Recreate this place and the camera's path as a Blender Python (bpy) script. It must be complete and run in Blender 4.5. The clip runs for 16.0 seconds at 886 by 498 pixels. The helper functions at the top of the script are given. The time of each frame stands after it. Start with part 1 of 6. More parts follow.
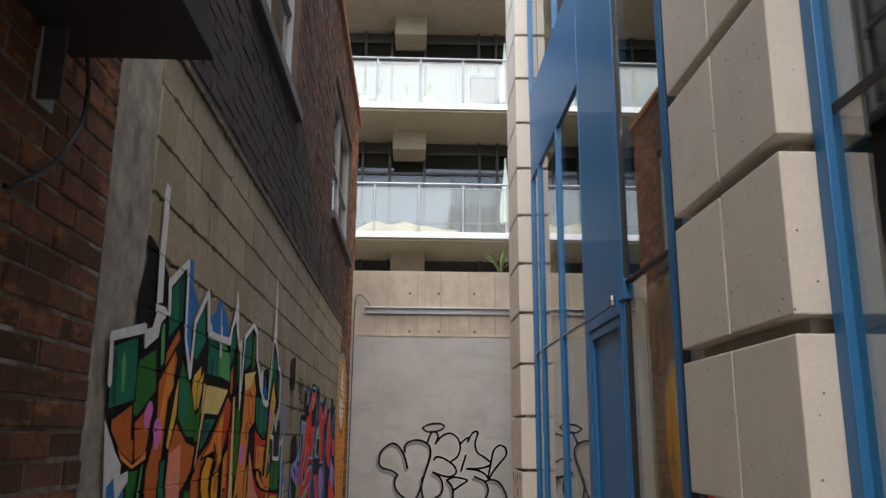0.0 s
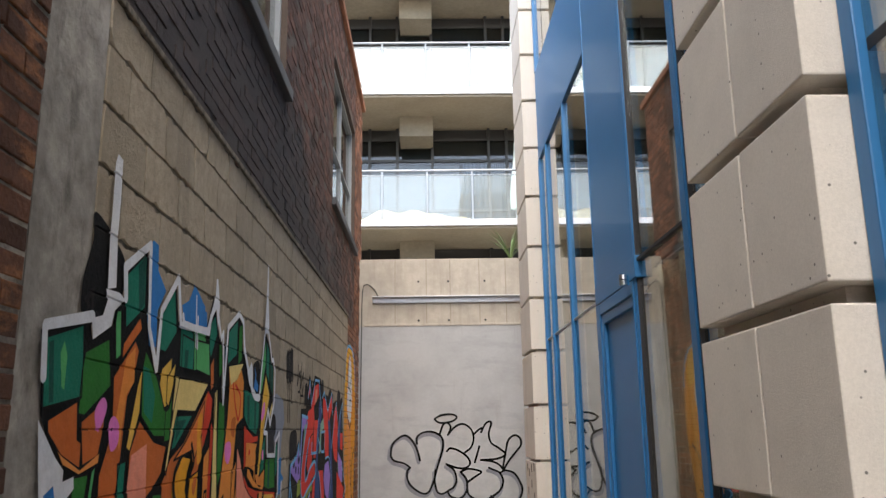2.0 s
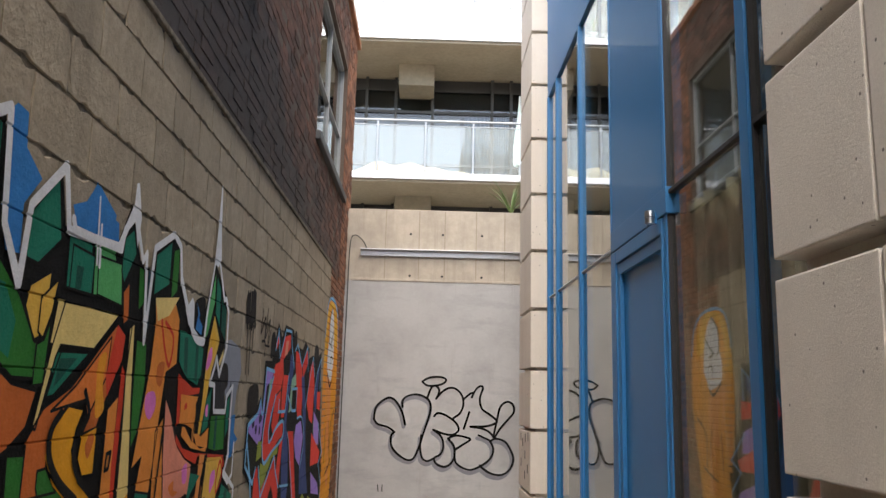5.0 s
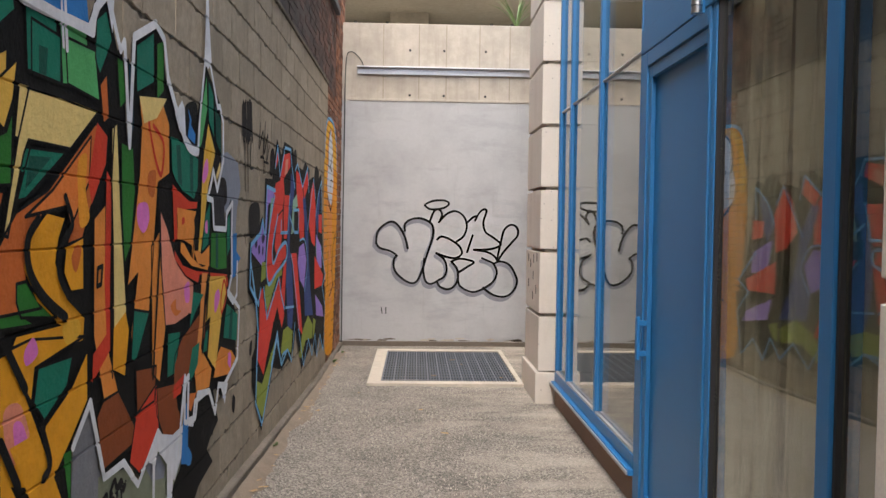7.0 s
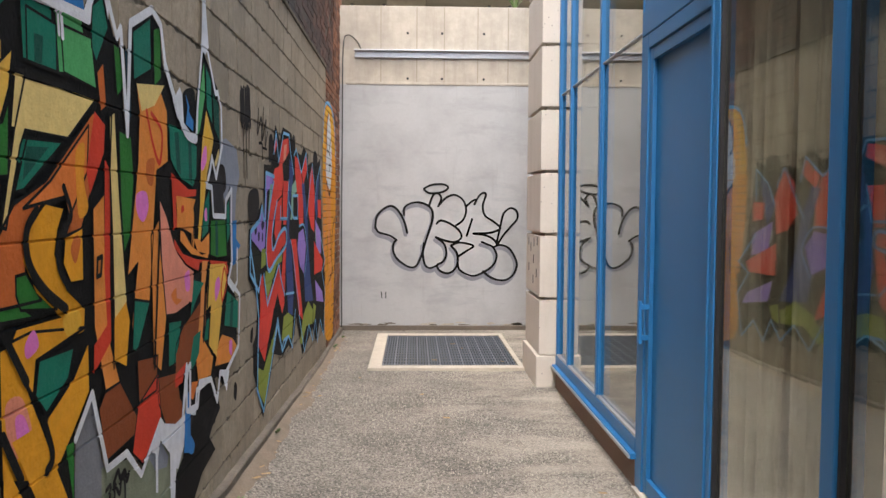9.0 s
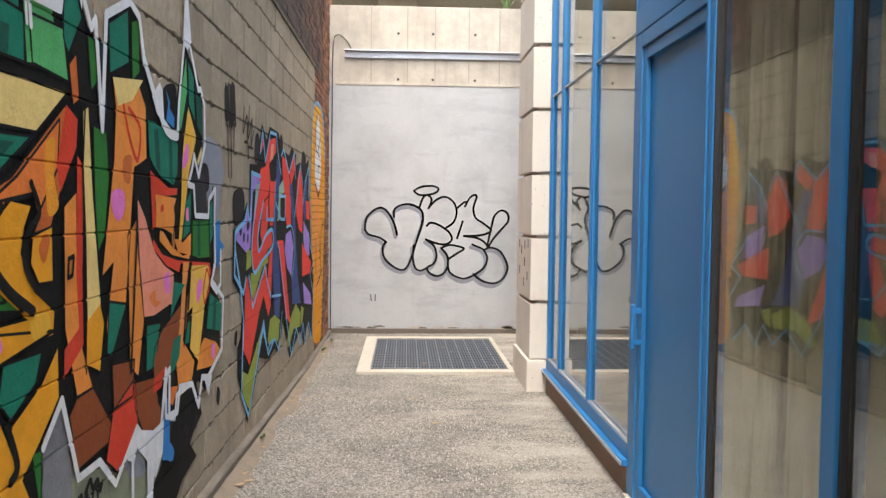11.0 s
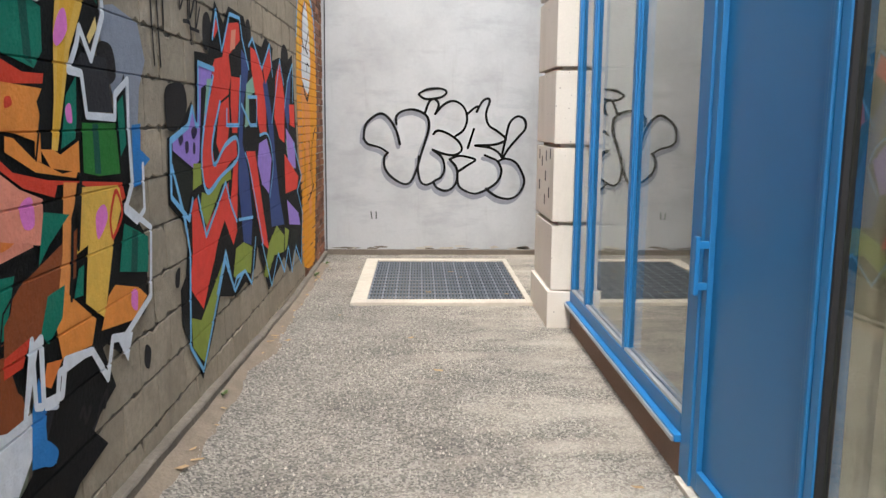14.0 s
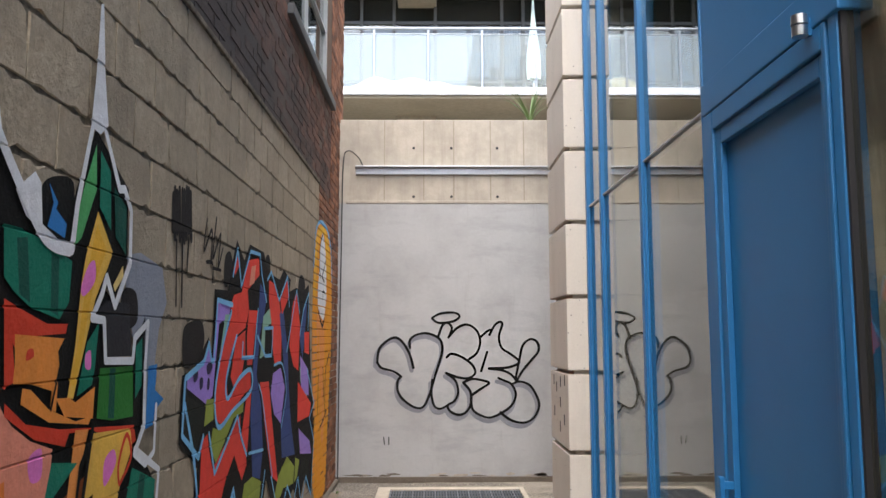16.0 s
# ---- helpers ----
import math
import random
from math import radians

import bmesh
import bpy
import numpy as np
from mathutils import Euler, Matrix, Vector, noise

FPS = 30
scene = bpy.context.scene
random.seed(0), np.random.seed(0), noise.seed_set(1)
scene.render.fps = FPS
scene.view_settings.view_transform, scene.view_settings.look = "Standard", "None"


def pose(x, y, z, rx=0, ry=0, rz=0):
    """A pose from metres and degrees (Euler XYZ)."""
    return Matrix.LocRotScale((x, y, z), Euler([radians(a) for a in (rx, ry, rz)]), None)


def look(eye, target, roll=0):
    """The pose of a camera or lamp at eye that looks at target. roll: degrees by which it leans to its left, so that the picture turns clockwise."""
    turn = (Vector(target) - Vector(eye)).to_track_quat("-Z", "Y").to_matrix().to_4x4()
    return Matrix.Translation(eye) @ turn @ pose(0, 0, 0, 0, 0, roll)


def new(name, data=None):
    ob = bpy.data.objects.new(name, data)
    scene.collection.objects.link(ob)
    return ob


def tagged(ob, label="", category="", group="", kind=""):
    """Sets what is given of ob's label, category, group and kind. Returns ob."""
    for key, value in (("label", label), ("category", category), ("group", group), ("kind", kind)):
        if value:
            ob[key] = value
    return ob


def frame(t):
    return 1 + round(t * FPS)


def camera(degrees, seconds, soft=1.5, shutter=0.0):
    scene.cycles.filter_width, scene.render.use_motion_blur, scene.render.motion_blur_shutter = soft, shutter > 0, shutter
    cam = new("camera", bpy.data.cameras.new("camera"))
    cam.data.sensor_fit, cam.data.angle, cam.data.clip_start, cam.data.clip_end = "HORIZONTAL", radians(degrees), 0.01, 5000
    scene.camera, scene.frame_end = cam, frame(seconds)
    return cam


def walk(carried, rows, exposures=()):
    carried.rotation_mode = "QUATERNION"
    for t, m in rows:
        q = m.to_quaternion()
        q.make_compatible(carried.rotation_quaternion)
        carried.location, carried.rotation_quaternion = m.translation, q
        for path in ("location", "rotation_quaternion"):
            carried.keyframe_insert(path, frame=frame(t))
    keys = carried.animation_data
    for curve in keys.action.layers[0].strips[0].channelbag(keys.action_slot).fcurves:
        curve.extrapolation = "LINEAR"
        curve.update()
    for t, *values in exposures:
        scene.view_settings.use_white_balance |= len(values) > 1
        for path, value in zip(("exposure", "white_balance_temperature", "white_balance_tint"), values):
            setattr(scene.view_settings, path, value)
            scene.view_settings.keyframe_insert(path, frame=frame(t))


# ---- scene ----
import collections
from mathutils.geometry import delaunay_2d_cdt

cam = camera(57.6, 16.0)
PATH = [
    (0, (-1.166, 5.091, 1.707), (-1.091, 7.036, 2.166), 0.3),
    (0.5, (-1.173, 5.105, 1.702), (-1.111, 7.068, 2.08), 0.2),
    (1, (-1.176, 5.124, 1.709), (-1.139, 7.082, 2.115), 0.5),
    (1.5, (-1.131, 5.206, 1.706), (-1.031, 7.158, 2.131), -0.2),
    (2, (-1.053, 5.417, 1.718), (-1.015, 7.369, 2.155), -0.9),
    (2.5, (-1.017, 5.605, 1.69), (-1.011, 7.572, 2.052), 0.4),
    (3, (-1.051, 5.792, 1.694), (-1.016, 7.757, 2.064), 0.6),
    (3.2, (-1.062, 5.875, 1.702), (-0.991, 7.832, 2.111), 0.2),
    (5.3, (-0.98, 6.413, 1.675), (-0.939, 8.385, 2.002), 1.4),
    (5.5, (-1.019, 6.496, 1.666), (-0.968, 8.477, 1.932), 0.9),
    (6, (-1.094, 6.646, 1.635), (-0.998, 8.644, 1.649), -0.3),
    (6.5, (-1.108, 6.693, 1.625), (-1.038, 8.691, 1.574), 0.9),
    (7, (-1.09, 6.693, 1.607), (-1.023, 8.691, 1.547), 0.8),
    (7.5, (-1.091, 6.71, 1.599), (-1.003, 8.704, 1.465), 1.4),
    (8, (-1.099, 6.71, 1.606), (-1.032, 8.704, 1.475), 1.0),
    (8.5, (-1.105, 6.715, 1.614), (-1.04, 8.711, 1.511), 0.6),
    (10.8, (-1.084, 6.719, 1.627), (-1.002, 8.715, 1.526), -0.1),
    (11, (-1.087, 6.812, 1.61), (-0.994, 8.807, 1.515), 0.6),
    (11.5, (-1.039, 7.027, 1.598), (-0.954, 9.022, 1.486), 0.3),
    (12, (-1.077, 7.266, 1.571), (-1.096, 9.252, 1.336), 1.1),
    (12.5, (-1.141, 7.516, 1.572), (-1.061, 9.492, 1.271), 0.3),
    (13, (-1.065, 7.749, 1.561), (-1.017, 9.724, 1.251), -0.4),
    (13.5, (-0.997, 7.883, 1.563), (-0.977, 9.858, 1.247), 0.7),
    (14, (-0.977, 7.924, 1.567), (-0.917, 9.898, 1.252), 0.4),
    (14.5, (-0.967, 7.927, 1.576), (-0.917, 9.91, 1.315), 0.2),
    (15, (-0.967, 7.918, 1.617), (-0.937, 9.918, 1.635), -0.1),
    (15.5, (-0.972, 7.913, 1.635), (-0.939, 9.909, 1.769), -0.0),
    (16, (-0.976, 7.91, 1.656), (-0.95, 9.898, 1.871), -0.1),
]
walk(cam, [(t, look(eye, target, roll)) for t, eye, target, roll in PATH],
     exposures=[(0.0, 1.6, 6950, 10), (0.5, 1.9, 6900, 10), (1.0, 1.98, 6850, 10), (2.0, 2.22, 6750, 9), (3.0, 2.2, 6700, 9), (5.5, 2.3, 7000, 10), (6.0, 2.7, 6800, 10), (6.5, 2.5, 6700, 10), (8.0, 2.52, 6600, 10), (11.0, 2.99, 6550, 7),
                (12.5, 2.85, 6450, 6), (14.0, 2.93, 6300, 5), (15.0, 2.95, 6250, 4), (15.5, 2.62, 6400, 8), (16.0, 2.45, 6500, 9)])

# ---- light ----
world = bpy.data.worlds.new("overcast_sky")
scene.world = world
world.use_nodes = True
wn = world.node_tree.nodes
sky = wn.new("ShaderNodeTexSky")
sky.sky_type = "NISHITA"
sky.sun_disc = False
sky.sun_elevation = radians(61)
sky.sun_rotation = radians(179)
sky.air_density, sky.dust_density, sky.ozone_density = 1.0, 3.0, 1.5
wn["Background"].inputs["Strength"].default_value = 0.15
world.node_tree.links.new(sky.outputs["Color"], wn["Background"].inputs["Color"])
sun = new("sun", bpy.data.lights.new("sun", "SUN"))
sun.data.energy, sun.data.angle, sun.data.color = 1.5, radians(80), (1.0, 0.97, 0.92)
sun.matrix_world = look((-4.5, -4.0, 22.0), (-0.9, 8.0, 0))

# ---- dimensions ----
WEST = -2.09      # face of the block wall
GLASS = 0.20      # plane of the shopfront
BACK = 17.40      # face of the concrete wall
BLOCK_Y0, BLOCK_Y1, BLOCK_TOP = 7.87, 15.74, 3.15
COURSE, BLOCK_L, COURSE_0 = 0.207, 0.40, 0.078
BRICK_H, BRICK_L = 0.075, 0.225


def bank(x, y):
    """Height of the asphalt, which climbs towards the foot of the block wall."""
    rise = min(max(0.185 - 0.042 * (y - 10.4), 0.0), 0.185)
    across = min(max(1.0 - (x - WEST) / 0.55, 0.0), 1.0)
    return rise * across * across


# ---- materials ----
def shader(name, colour, rough=0.8, metal=0.0, grain=40.0, grain_mix=0.25, stain=1.2, stain_mix=0.3, dark=0.55,
           bump=0.25, bump_scale=60.0, per_piece=0.0, coat=0.0, dirt=None):
    """A rough real surface: base colour varied by fine grain, broad stains and, where asked, from piece to piece."""
    m = bpy.data.materials.new(name)
    m.use_nodes = True
    n, l = m.node_tree.nodes, m.node_tree.links
    p = n["Principled BSDF"]
    p.inputs["Roughness"].default_value, p.inputs["Metallic"].default_value = rough, metal
    p.inputs["Coat Weight"].default_value = coat
    geo = n.new("ShaderNodeNewGeometry")

    def noise_at(scale, detail=6.0):
        t = n.new("ShaderNodeTexNoise")
        t.inputs["Scale"].default_value, t.inputs["Detail"].default_value = scale, detail
        t.inputs["Roughness"].default_value = 0.65
        l.new(geo.outputs["Position"], t.inputs["Vector"])
        return t.outputs["Fac"]

    def mix(fac, a, b, kind="MIX"):
        x = n.new("ShaderNodeMix")
        x.data_type, x.blend_type = "RGBA", kind
        for socket, value in ((x.inputs["Factor"], fac), (x.inputs["A"], a), (x.inputs["B"], b)):
            if hasattr(value, "node"):
                l.new(value, socket)
            else:
                socket.default_value = value if isinstance(value, float) else (*value, 1)
        return x.outputs["Result"]

    def ramp(fac, lo, hi):
        r = n.new("ShaderNodeMapRange")
        r.inputs["From Min"].default_value, r.inputs["From Max"].default_value = lo, hi
        l.new(fac, r.inputs["Value"])
        return r.outputs["Result"]

    def times(fac, k):
        x = n.new("ShaderNodeMath")
        x.operation = "MULTIPLY"
        l.new(fac, x.inputs[0])
        x.inputs[1].default_value = k
        return x.outputs["Value"]

    low = tuple(c * dark for c in colour)
    grained = mix(times(ramp(noise_at(grain), 0.35, 0.7), grain_mix), colour, low)
    col = mix(times(ramp(noise_at(stain, 8.0), 0.45, 0.75), stain_mix), grained, dirt or low)
    if per_piece:
        info = n.new("ShaderNodeObjectInfo")
        island = geo.outputs["Random Per Island"]
        add = n.new("ShaderNodeMath")
        add.operation = "ADD"
        l.new(info.outputs["Random"], add.inputs[0])
        l.new(island, add.inputs[1])
        fr = n.new("ShaderNodeMath")
        fr.operation = "FRACT"
        l.new(add.outputs["Value"], fr.inputs[0])
        col = mix(times(fr.outputs["Value"], per_piece), col, low)
    l.new(col, p.inputs["Base Color"])
    if bump:
        b = n.new("ShaderNodeBump")
        b.inputs["Strength"].default_value, b.inputs["Distance"].default_value = bump, 0.01
        l.new(noise_at(bump_scale, 8.0), b.inputs["Height"])
        l.new(b.outputs["Normal"], p.inputs["Normal"])
    return m


def brick_shader(name, colour):
    """Red brick varied brick by brick."""
    return shader(name, colour, 0.9, grain=45, grain_mix=0.6, stain=3.5, stain_mix=0.6, per_piece=0.95, dark=0.2, bump=1.0, bump_scale=40)


def sooted(m):
    """A band of old black paint over the surface, worn through above a ragged line."""
    n, l = m.node_tree.nodes, m.node_tree.links
    p = n["Principled BSDF"]
    old = p.inputs["Base Color"].links[0].from_socket
    geo = n.new("ShaderNodeNewGeometry")
    sep = n.new("ShaderNodeSeparateXYZ")
    l.new(geo.outputs["Position"], sep.inputs[0])
    t = n.new("ShaderNodeTexNoise")
    t.inputs["Scale"].default_value, t.inputs["Detail"].default_value = 1.6, 9
    l.new(geo.outputs["Position"], t.inputs["Vector"])
    ax = n.new("ShaderNodeMath")
    ax.operation = "MULTIPLY_ADD"          # the painted band climbs and stops by a ragged line
    l.new(t.outputs["Fac"], ax.inputs[0])
    ax.inputs[1].default_value = 2.2
    l.new(sep.outputs["Z"], ax.inputs[2])
    ay = n.new("ShaderNodeMath")
    ay.operation = "MULTIPLY_ADD"
    l.new(sep.outputs["Y"], ay.inputs[0])
    ay.inputs[1].default_value = 0.18
    l.new(ax.outputs["Value"], ay.inputs[2])
    r = n.new("ShaderNodeMapRange")
    r.inputs["From Min"].default_value, r.inputs["From Max"].default_value = 7.6, 6.9
    l.new(ay.outputs["Value"], r.inputs["Value"])
    k = n.new("ShaderNodeMath")
    k.operation = "MULTIPLY"
    l.new(r.outputs["Result"], k.inputs[0])
    k.inputs[1].default_value = 0.85
    x = n.new("ShaderNodeMix")
    x.data_type = "RGBA"
    l.new(k.outputs["Value"], x.inputs["Factor"])
    l.new(old, x.inputs["A"])
    x.inputs["B"].default_value = (0.032, 0.03, 0.033, 1)
    l.new(x.outputs["Result"], p.inputs["Base Color"])
    return m


def streaks(m, stretch, scale, lo, hi, amount, colour):
    """Smears of another tone over a material, drawn out along the small axes of stretch."""
    n, l = m.node_tree.nodes, m.node_tree.links
    geo, to = n.new("ShaderNodeNewGeometry"), n.new("ShaderNodeMapping")
    to.inputs["Scale"].default_value = stretch
    l.new(geo.outputs["Position"], to.inputs["Vector"])
    t, r, x = n.new("ShaderNodeTexNoise"), n.new("ShaderNodeMapRange"), n.new("ShaderNodeMix")
    t.inputs["Scale"].default_value, t.inputs["Detail"].default_value, t.inputs["Roughness"].default_value = scale, 9, 0.7
    l.new(to.outputs["Vector"], t.inputs["Vector"])
    for key, value in (("From Min", lo), ("From Max", hi), ("To Max", amount)):
        r.inputs[key].default_value = value
    l.new(t.outputs["Fac"], r.inputs["Value"])
    x.data_type = "RGBA"
    base = n["Principled BSDF"].inputs["Base Color"]
    l.new(r.outputs["Result"], x.inputs["Factor"])
    l.new(base.links[0].from_socket, x.inputs["A"])
    x.inputs["B"].default_value = (*colour, 1)
    l.new(x.outputs["Result"], base)


def glass_shader(name, tint, ior=1.5, veil=0.0):
    m = bpy.data.materials.new(name)
    m.use_nodes = True
    n, l = m.node_tree.nodes, m.node_tree.links
    n.remove(n["Principled BSDF"])
    clear = n.new("ShaderNodeBsdfTransparent")
    clear.inputs["Color"].default_value = (*tint, 1)
    gloss = n.new("ShaderNodeBsdfGlossy")
    gloss.inputs["Roughness"].default_value = 0.015
    facing = n.new("ShaderNodeLayerWeight")          # gloss rises towards grazing, alike from both sides
    facing.inputs["Blend"].default_value = 0.5
    rise = n.new("ShaderNodeMath")
    rise.operation = "POWER"
    l.new(facing.outputs["Facing"], rise.inputs[0])
    rise.inputs[1].default_value = 3.0
    f = n.new("ShaderNodeMapRange")
    f.inputs["To Min"].default_value = ((ior - 1) / (ior + 1)) ** 2
    l.new(rise.outputs["Value"], f.inputs["Value"])
    x = n.new("ShaderNodeMixShader")
    l.new(f.outputs[0], x.inputs[0])
    body = clear.outputs[0]
    if veil:
        sky_haze = n.new("ShaderNodeBsdfDiffuse")
        sky_haze.inputs["Color"].default_value = (0.8, 0.85, 0.84, 1)
        y = n.new("ShaderNodeMixShader")
        y.inputs[0].default_value = veil
        l.new(body, y.inputs[1])
        l.new(sky_haze.outputs[0], y.inputs[2])
        body = y.outputs[0]
    l.new(body, x.inputs[1])
    l.new(gloss.outputs[0], x.inputs[2])
    l.new(x.outputs[0], n["Material Output"].inputs["Surface"])
    return m


BLOCK = shader("concrete_block", (0.42, 0.352, 0.262), 0.95, grain=28, grain_mix=0.7, stain=2.4, stain_mix=0.8, per_piece=0.5, dark=0.55, bump=1.0, bump_scale=45)
MORTAR = shader("block_mortar", (0.22, 0.185, 0.14), 0.95, grain=22, grain_mix=1.0, stain=4, stain_mix=0.9, dark=0.2, bump=1.0, bump_scale=40)
BRICK = brick_shader("red_brick", (0.40, 0.165, 0.085))
BRICK_SHADED = brick_shader("shaded_brown_brick", (0.27, 0.112, 0.06))
BRICK_DARK = sooted(brick_shader("sooty_brick", (0.21, 0.095, 0.065)))
BRICK_MORTAR = shader("brick_mortar", (0.25, 0.22, 0.19), 0.95, grain=30, grain_mix=0.7, stain=3, stain_mix=1.0, dark=0.22, bump=0.8)
SOOT_MORTAR = sooted(shader("sooty_brick_mortar", (0.13, 0.095, 0.075), 0.95, grain=60, grain_mix=0.6, stain=2, stain_mix=0.6, dark=0.5, bump=0.6))
RENDER = shader("cement_render", (0.43, 0.40, 0.36), 0.95, grain=9, grain_mix=0.8, stain=3.6, stain_mix=0.7, dark=0.35, bump=1.0, bump_scale=9)
CONCRETE = shader("board_marked_concrete", (0.47, 0.425, 0.36), 0.9, grain=7, grain_mix=0.5, stain=2.0, stain_mix=0.85, dark=0.6, bump=0.35, bump_scale=50)
CONCRETE_OLD = shader("balcony_concrete", (0.34, 0.30, 0.235), 0.9, grain=12, grain_mix=0.4, stain=0.7, stain_mix=0.6, dark=0.5, bump=0.3)
GREY_PAINT = shader("grey_wall_paint", (0.395, 0.40, 0.405), 0.75, grain=30, grain_mix=0.15, stain=1.5, stain_mix=0.8, dark=0.72, bump=0.25, bump_scale=22)
STONE = shader("cast_stone", (0.66, 0.61, 0.535), 0.85, grain=90, grain_mix=0.35, stain=2.2, stain_mix=0.45, dark=0.66, bump=0.25, bump_scale=140, per_piece=0.15)
STONE_PALE = shader("pale_cast_stone", (0.64, 0.58, 0.5), 0.85, grain=130, grain_mix=0.3, stain=1.2, stain_mix=0.25, dark=0.7, bump=0.25, bump_scale=120, per_piece=0.12)
for stone in (STONE, STONE_PALE):        # dark specks painting the shade in small air holes of the cast faces
    nt = stone.node_tree
    place, holes = nt.nodes.new("ShaderNodeNewGeometry"), nt.nodes.new("ShaderNodeTexVoronoi")
    holes.inputs["Scale"].default_value = 16
    nt.links.new(place.outputs["Position"], holes.inputs["Vector"])
    edge = nt.nodes.new("ShaderNodeMapRange")
    for key, value in (("From Min", 0.055), ("From Max", 0.09), ("To Min", 0.25), ("To Max", 1.0)):
        edge.inputs[key].default_value = value
    nt.links.new(holes.outputs["Distance"], edge.inputs["Value"])
    tone = nt.nodes.new("ShaderNodeMix")
    tone.data_type, tone.blend_type = "RGBA", "MULTIPLY"
    tone.inputs["Factor"].default_value = 1.0
    pb = nt.nodes["Principled BSDF"].inputs["Base Color"]
    nt.links.new(pb.links[0].from_socket, tone.inputs["A"])
    nt.links.new(edge.outputs["Result"], tone.inputs["B"])
    nt.links.new(tone.outputs["Result"], pb)
SURROUND = shader("pale_concrete_kerb", (0.50, 0.45, 0.37), 0.9, grain=30, grain_mix=0.4, stain=5, stain_mix=0.6, dark=0.6, bump=0.4)
GROOVE = shader("joint_shadow_tone", (0.10, 0.085, 0.07), 0.9, bump=0.2)
ASPHALT = shader("worn_asphalt", (0.235, 0.212, 0.180), 0.92, grain=60, grain_mix=0.8, stain=1.6, stain_mix=1.0, dark=0.42, bump=1.0, bump_scale=90)
nt = ASPHALT.node_tree
cells = nt.nodes.new("ShaderNodeTexVoronoi")          # stone chips in the worn surface
cells.inputs["Scale"].default_value = 95
place = nt.nodes.new("ShaderNodeNewGeometry")
nt.links.new(place.outputs["Position"], cells.inputs["Vector"])
grey = nt.nodes.new("ShaderNodeRGBToBW")
nt.links.new(cells.outputs["Color"], grey.inputs[0])
chips = nt.nodes.new("ShaderNodeMapRange")
for key, value in (("From Min", 0.25), ("From Max", 0.75), ("To Min", 0.6), ("To Max", 1.65)):
    chips.inputs[key].default_value = value
nt.links.new(grey.outputs[0], chips.inputs["Value"])
tone = nt.nodes.new("ShaderNodeMix")
tone.data_type, tone.blend_type = "RGBA", "MULTIPLY"
tone.inputs["Factor"].default_value = 1.0
pb = nt.nodes["Principled BSDF"].inputs["Base Color"]
nt.links.new(pb.links[0].from_socket, tone.inputs["A"])
nt.links.new(chips.outputs["Result"], tone.inputs["B"])
flat = nt.nodes.new("ShaderNodeMapping")               # pale sandy streaks across the way, painting in soft dapples of reflected light
flat.inputs["Scale"].default_value = (0.9, 1.9, 1.0)
nt.links.new(place.outputs["Position"], flat.inputs["Vector"])
dapples = nt.nodes.new("ShaderNodeTexNoise")
dapples.inputs["Scale"].default_value, dapples.inputs["Detail"].default_value = 1.5, 7
nt.links.new(flat.outputs["Vector"], dapples.inputs["Vector"])
worn = nt.nodes.new("ShaderNodeMapRange")
for key, value in (("From Min", 0.50), ("From Max", 0.80), ("To Min", 0.0), ("To Max", 0.7)):
    worn.inputs[key].default_value = value
along = nt.nodes.new("ShaderNodeSeparateXYZ")          # paler towards the shopfront: pale grit, and stronger light put into the colour
nt.links.new(place.outputs["Position"], along.inputs[0])
paler_east = nt.nodes.new("ShaderNodeMath")
paler_east.operation, paler_east.inputs[1].default_value = "MULTIPLY_ADD", 0.15
nt.links.new(along.outputs["X"], paler_east.inputs[0])
nt.links.new(dapples.outputs["Fac"], paler_east.inputs[2])
lift = nt.nodes.new("ShaderNodeMath")
lift.operation, lift.inputs[1].default_value = "ADD", 0.10
nt.links.new(paler_east.outputs["Value"], lift.inputs[0])
nt.links.new(lift.outputs["Value"], worn.inputs["Value"])
sandy = nt.nodes.new("ShaderNodeMix")
sandy.data_type = "RGBA"
sandy.inputs["B"].default_value = (0.47, 0.41, 0.335, 1)
nt.links.new(worn.outputs["Result"], sandy.inputs["Factor"])
nt.links.new(tone.outputs["Result"], sandy.inputs["A"])
nt.links.new(sandy.outputs["Result"], pb)
GRIT = shader("loose_grit", (0.50, 0.45, 0.38), 0.95, grain=60, per_piece=0.7, dark=0.4, bump=0.2)
SAND = shader("sandy_dirt", (0.24, 0.19, 0.14), 0.95, grain=70, grain_mix=0.6, stain=5, stain_mix=0.6, dark=0.5, bump=1.0, bump_scale=70)
FOOTING = shader("dirty_footing", (0.17, 0.145, 0.115), 0.95, grain=30, grain_mix=0.6, stain=3, stain_mix=0.7, dark=0.4, bump=0.8)
SOIL = shader("gutter_dirt", (0.15, 0.125, 0.1), 0.95, grain=70, grain_mix=0.6, stain=4, stain_mix=0.5, bump=1.0, bump_scale=60)
BLUE = shader("blue_enamel", (0.017, 0.145, 0.34), 0.45, grain=8, grain_mix=0.06, stain=1.5, stain_mix=0.12, dark=0.7, bump=0.02, bump_scale=5, coat=0.06)
BLUE_EDGE = shader("lightened_blue_enamel", (0.02, 0.168, 0.40), 0.4, grain=8, grain_mix=0.06, stain=2, stain_mix=0.1, bump=0.02)
BLACK = shader("black_gasket", (0.02, 0.02, 0.022), 0.6, bump=0)
STEEL = shader("galvanised_steel", (0.55, 0.56, 0.58), 0.45, metal=0.7, grain=30, stain=3, bump=0.1)
CHROME = shader("satin_chrome", (0.7, 0.68, 0.66), 0.3, metal=1.0, bump=0)
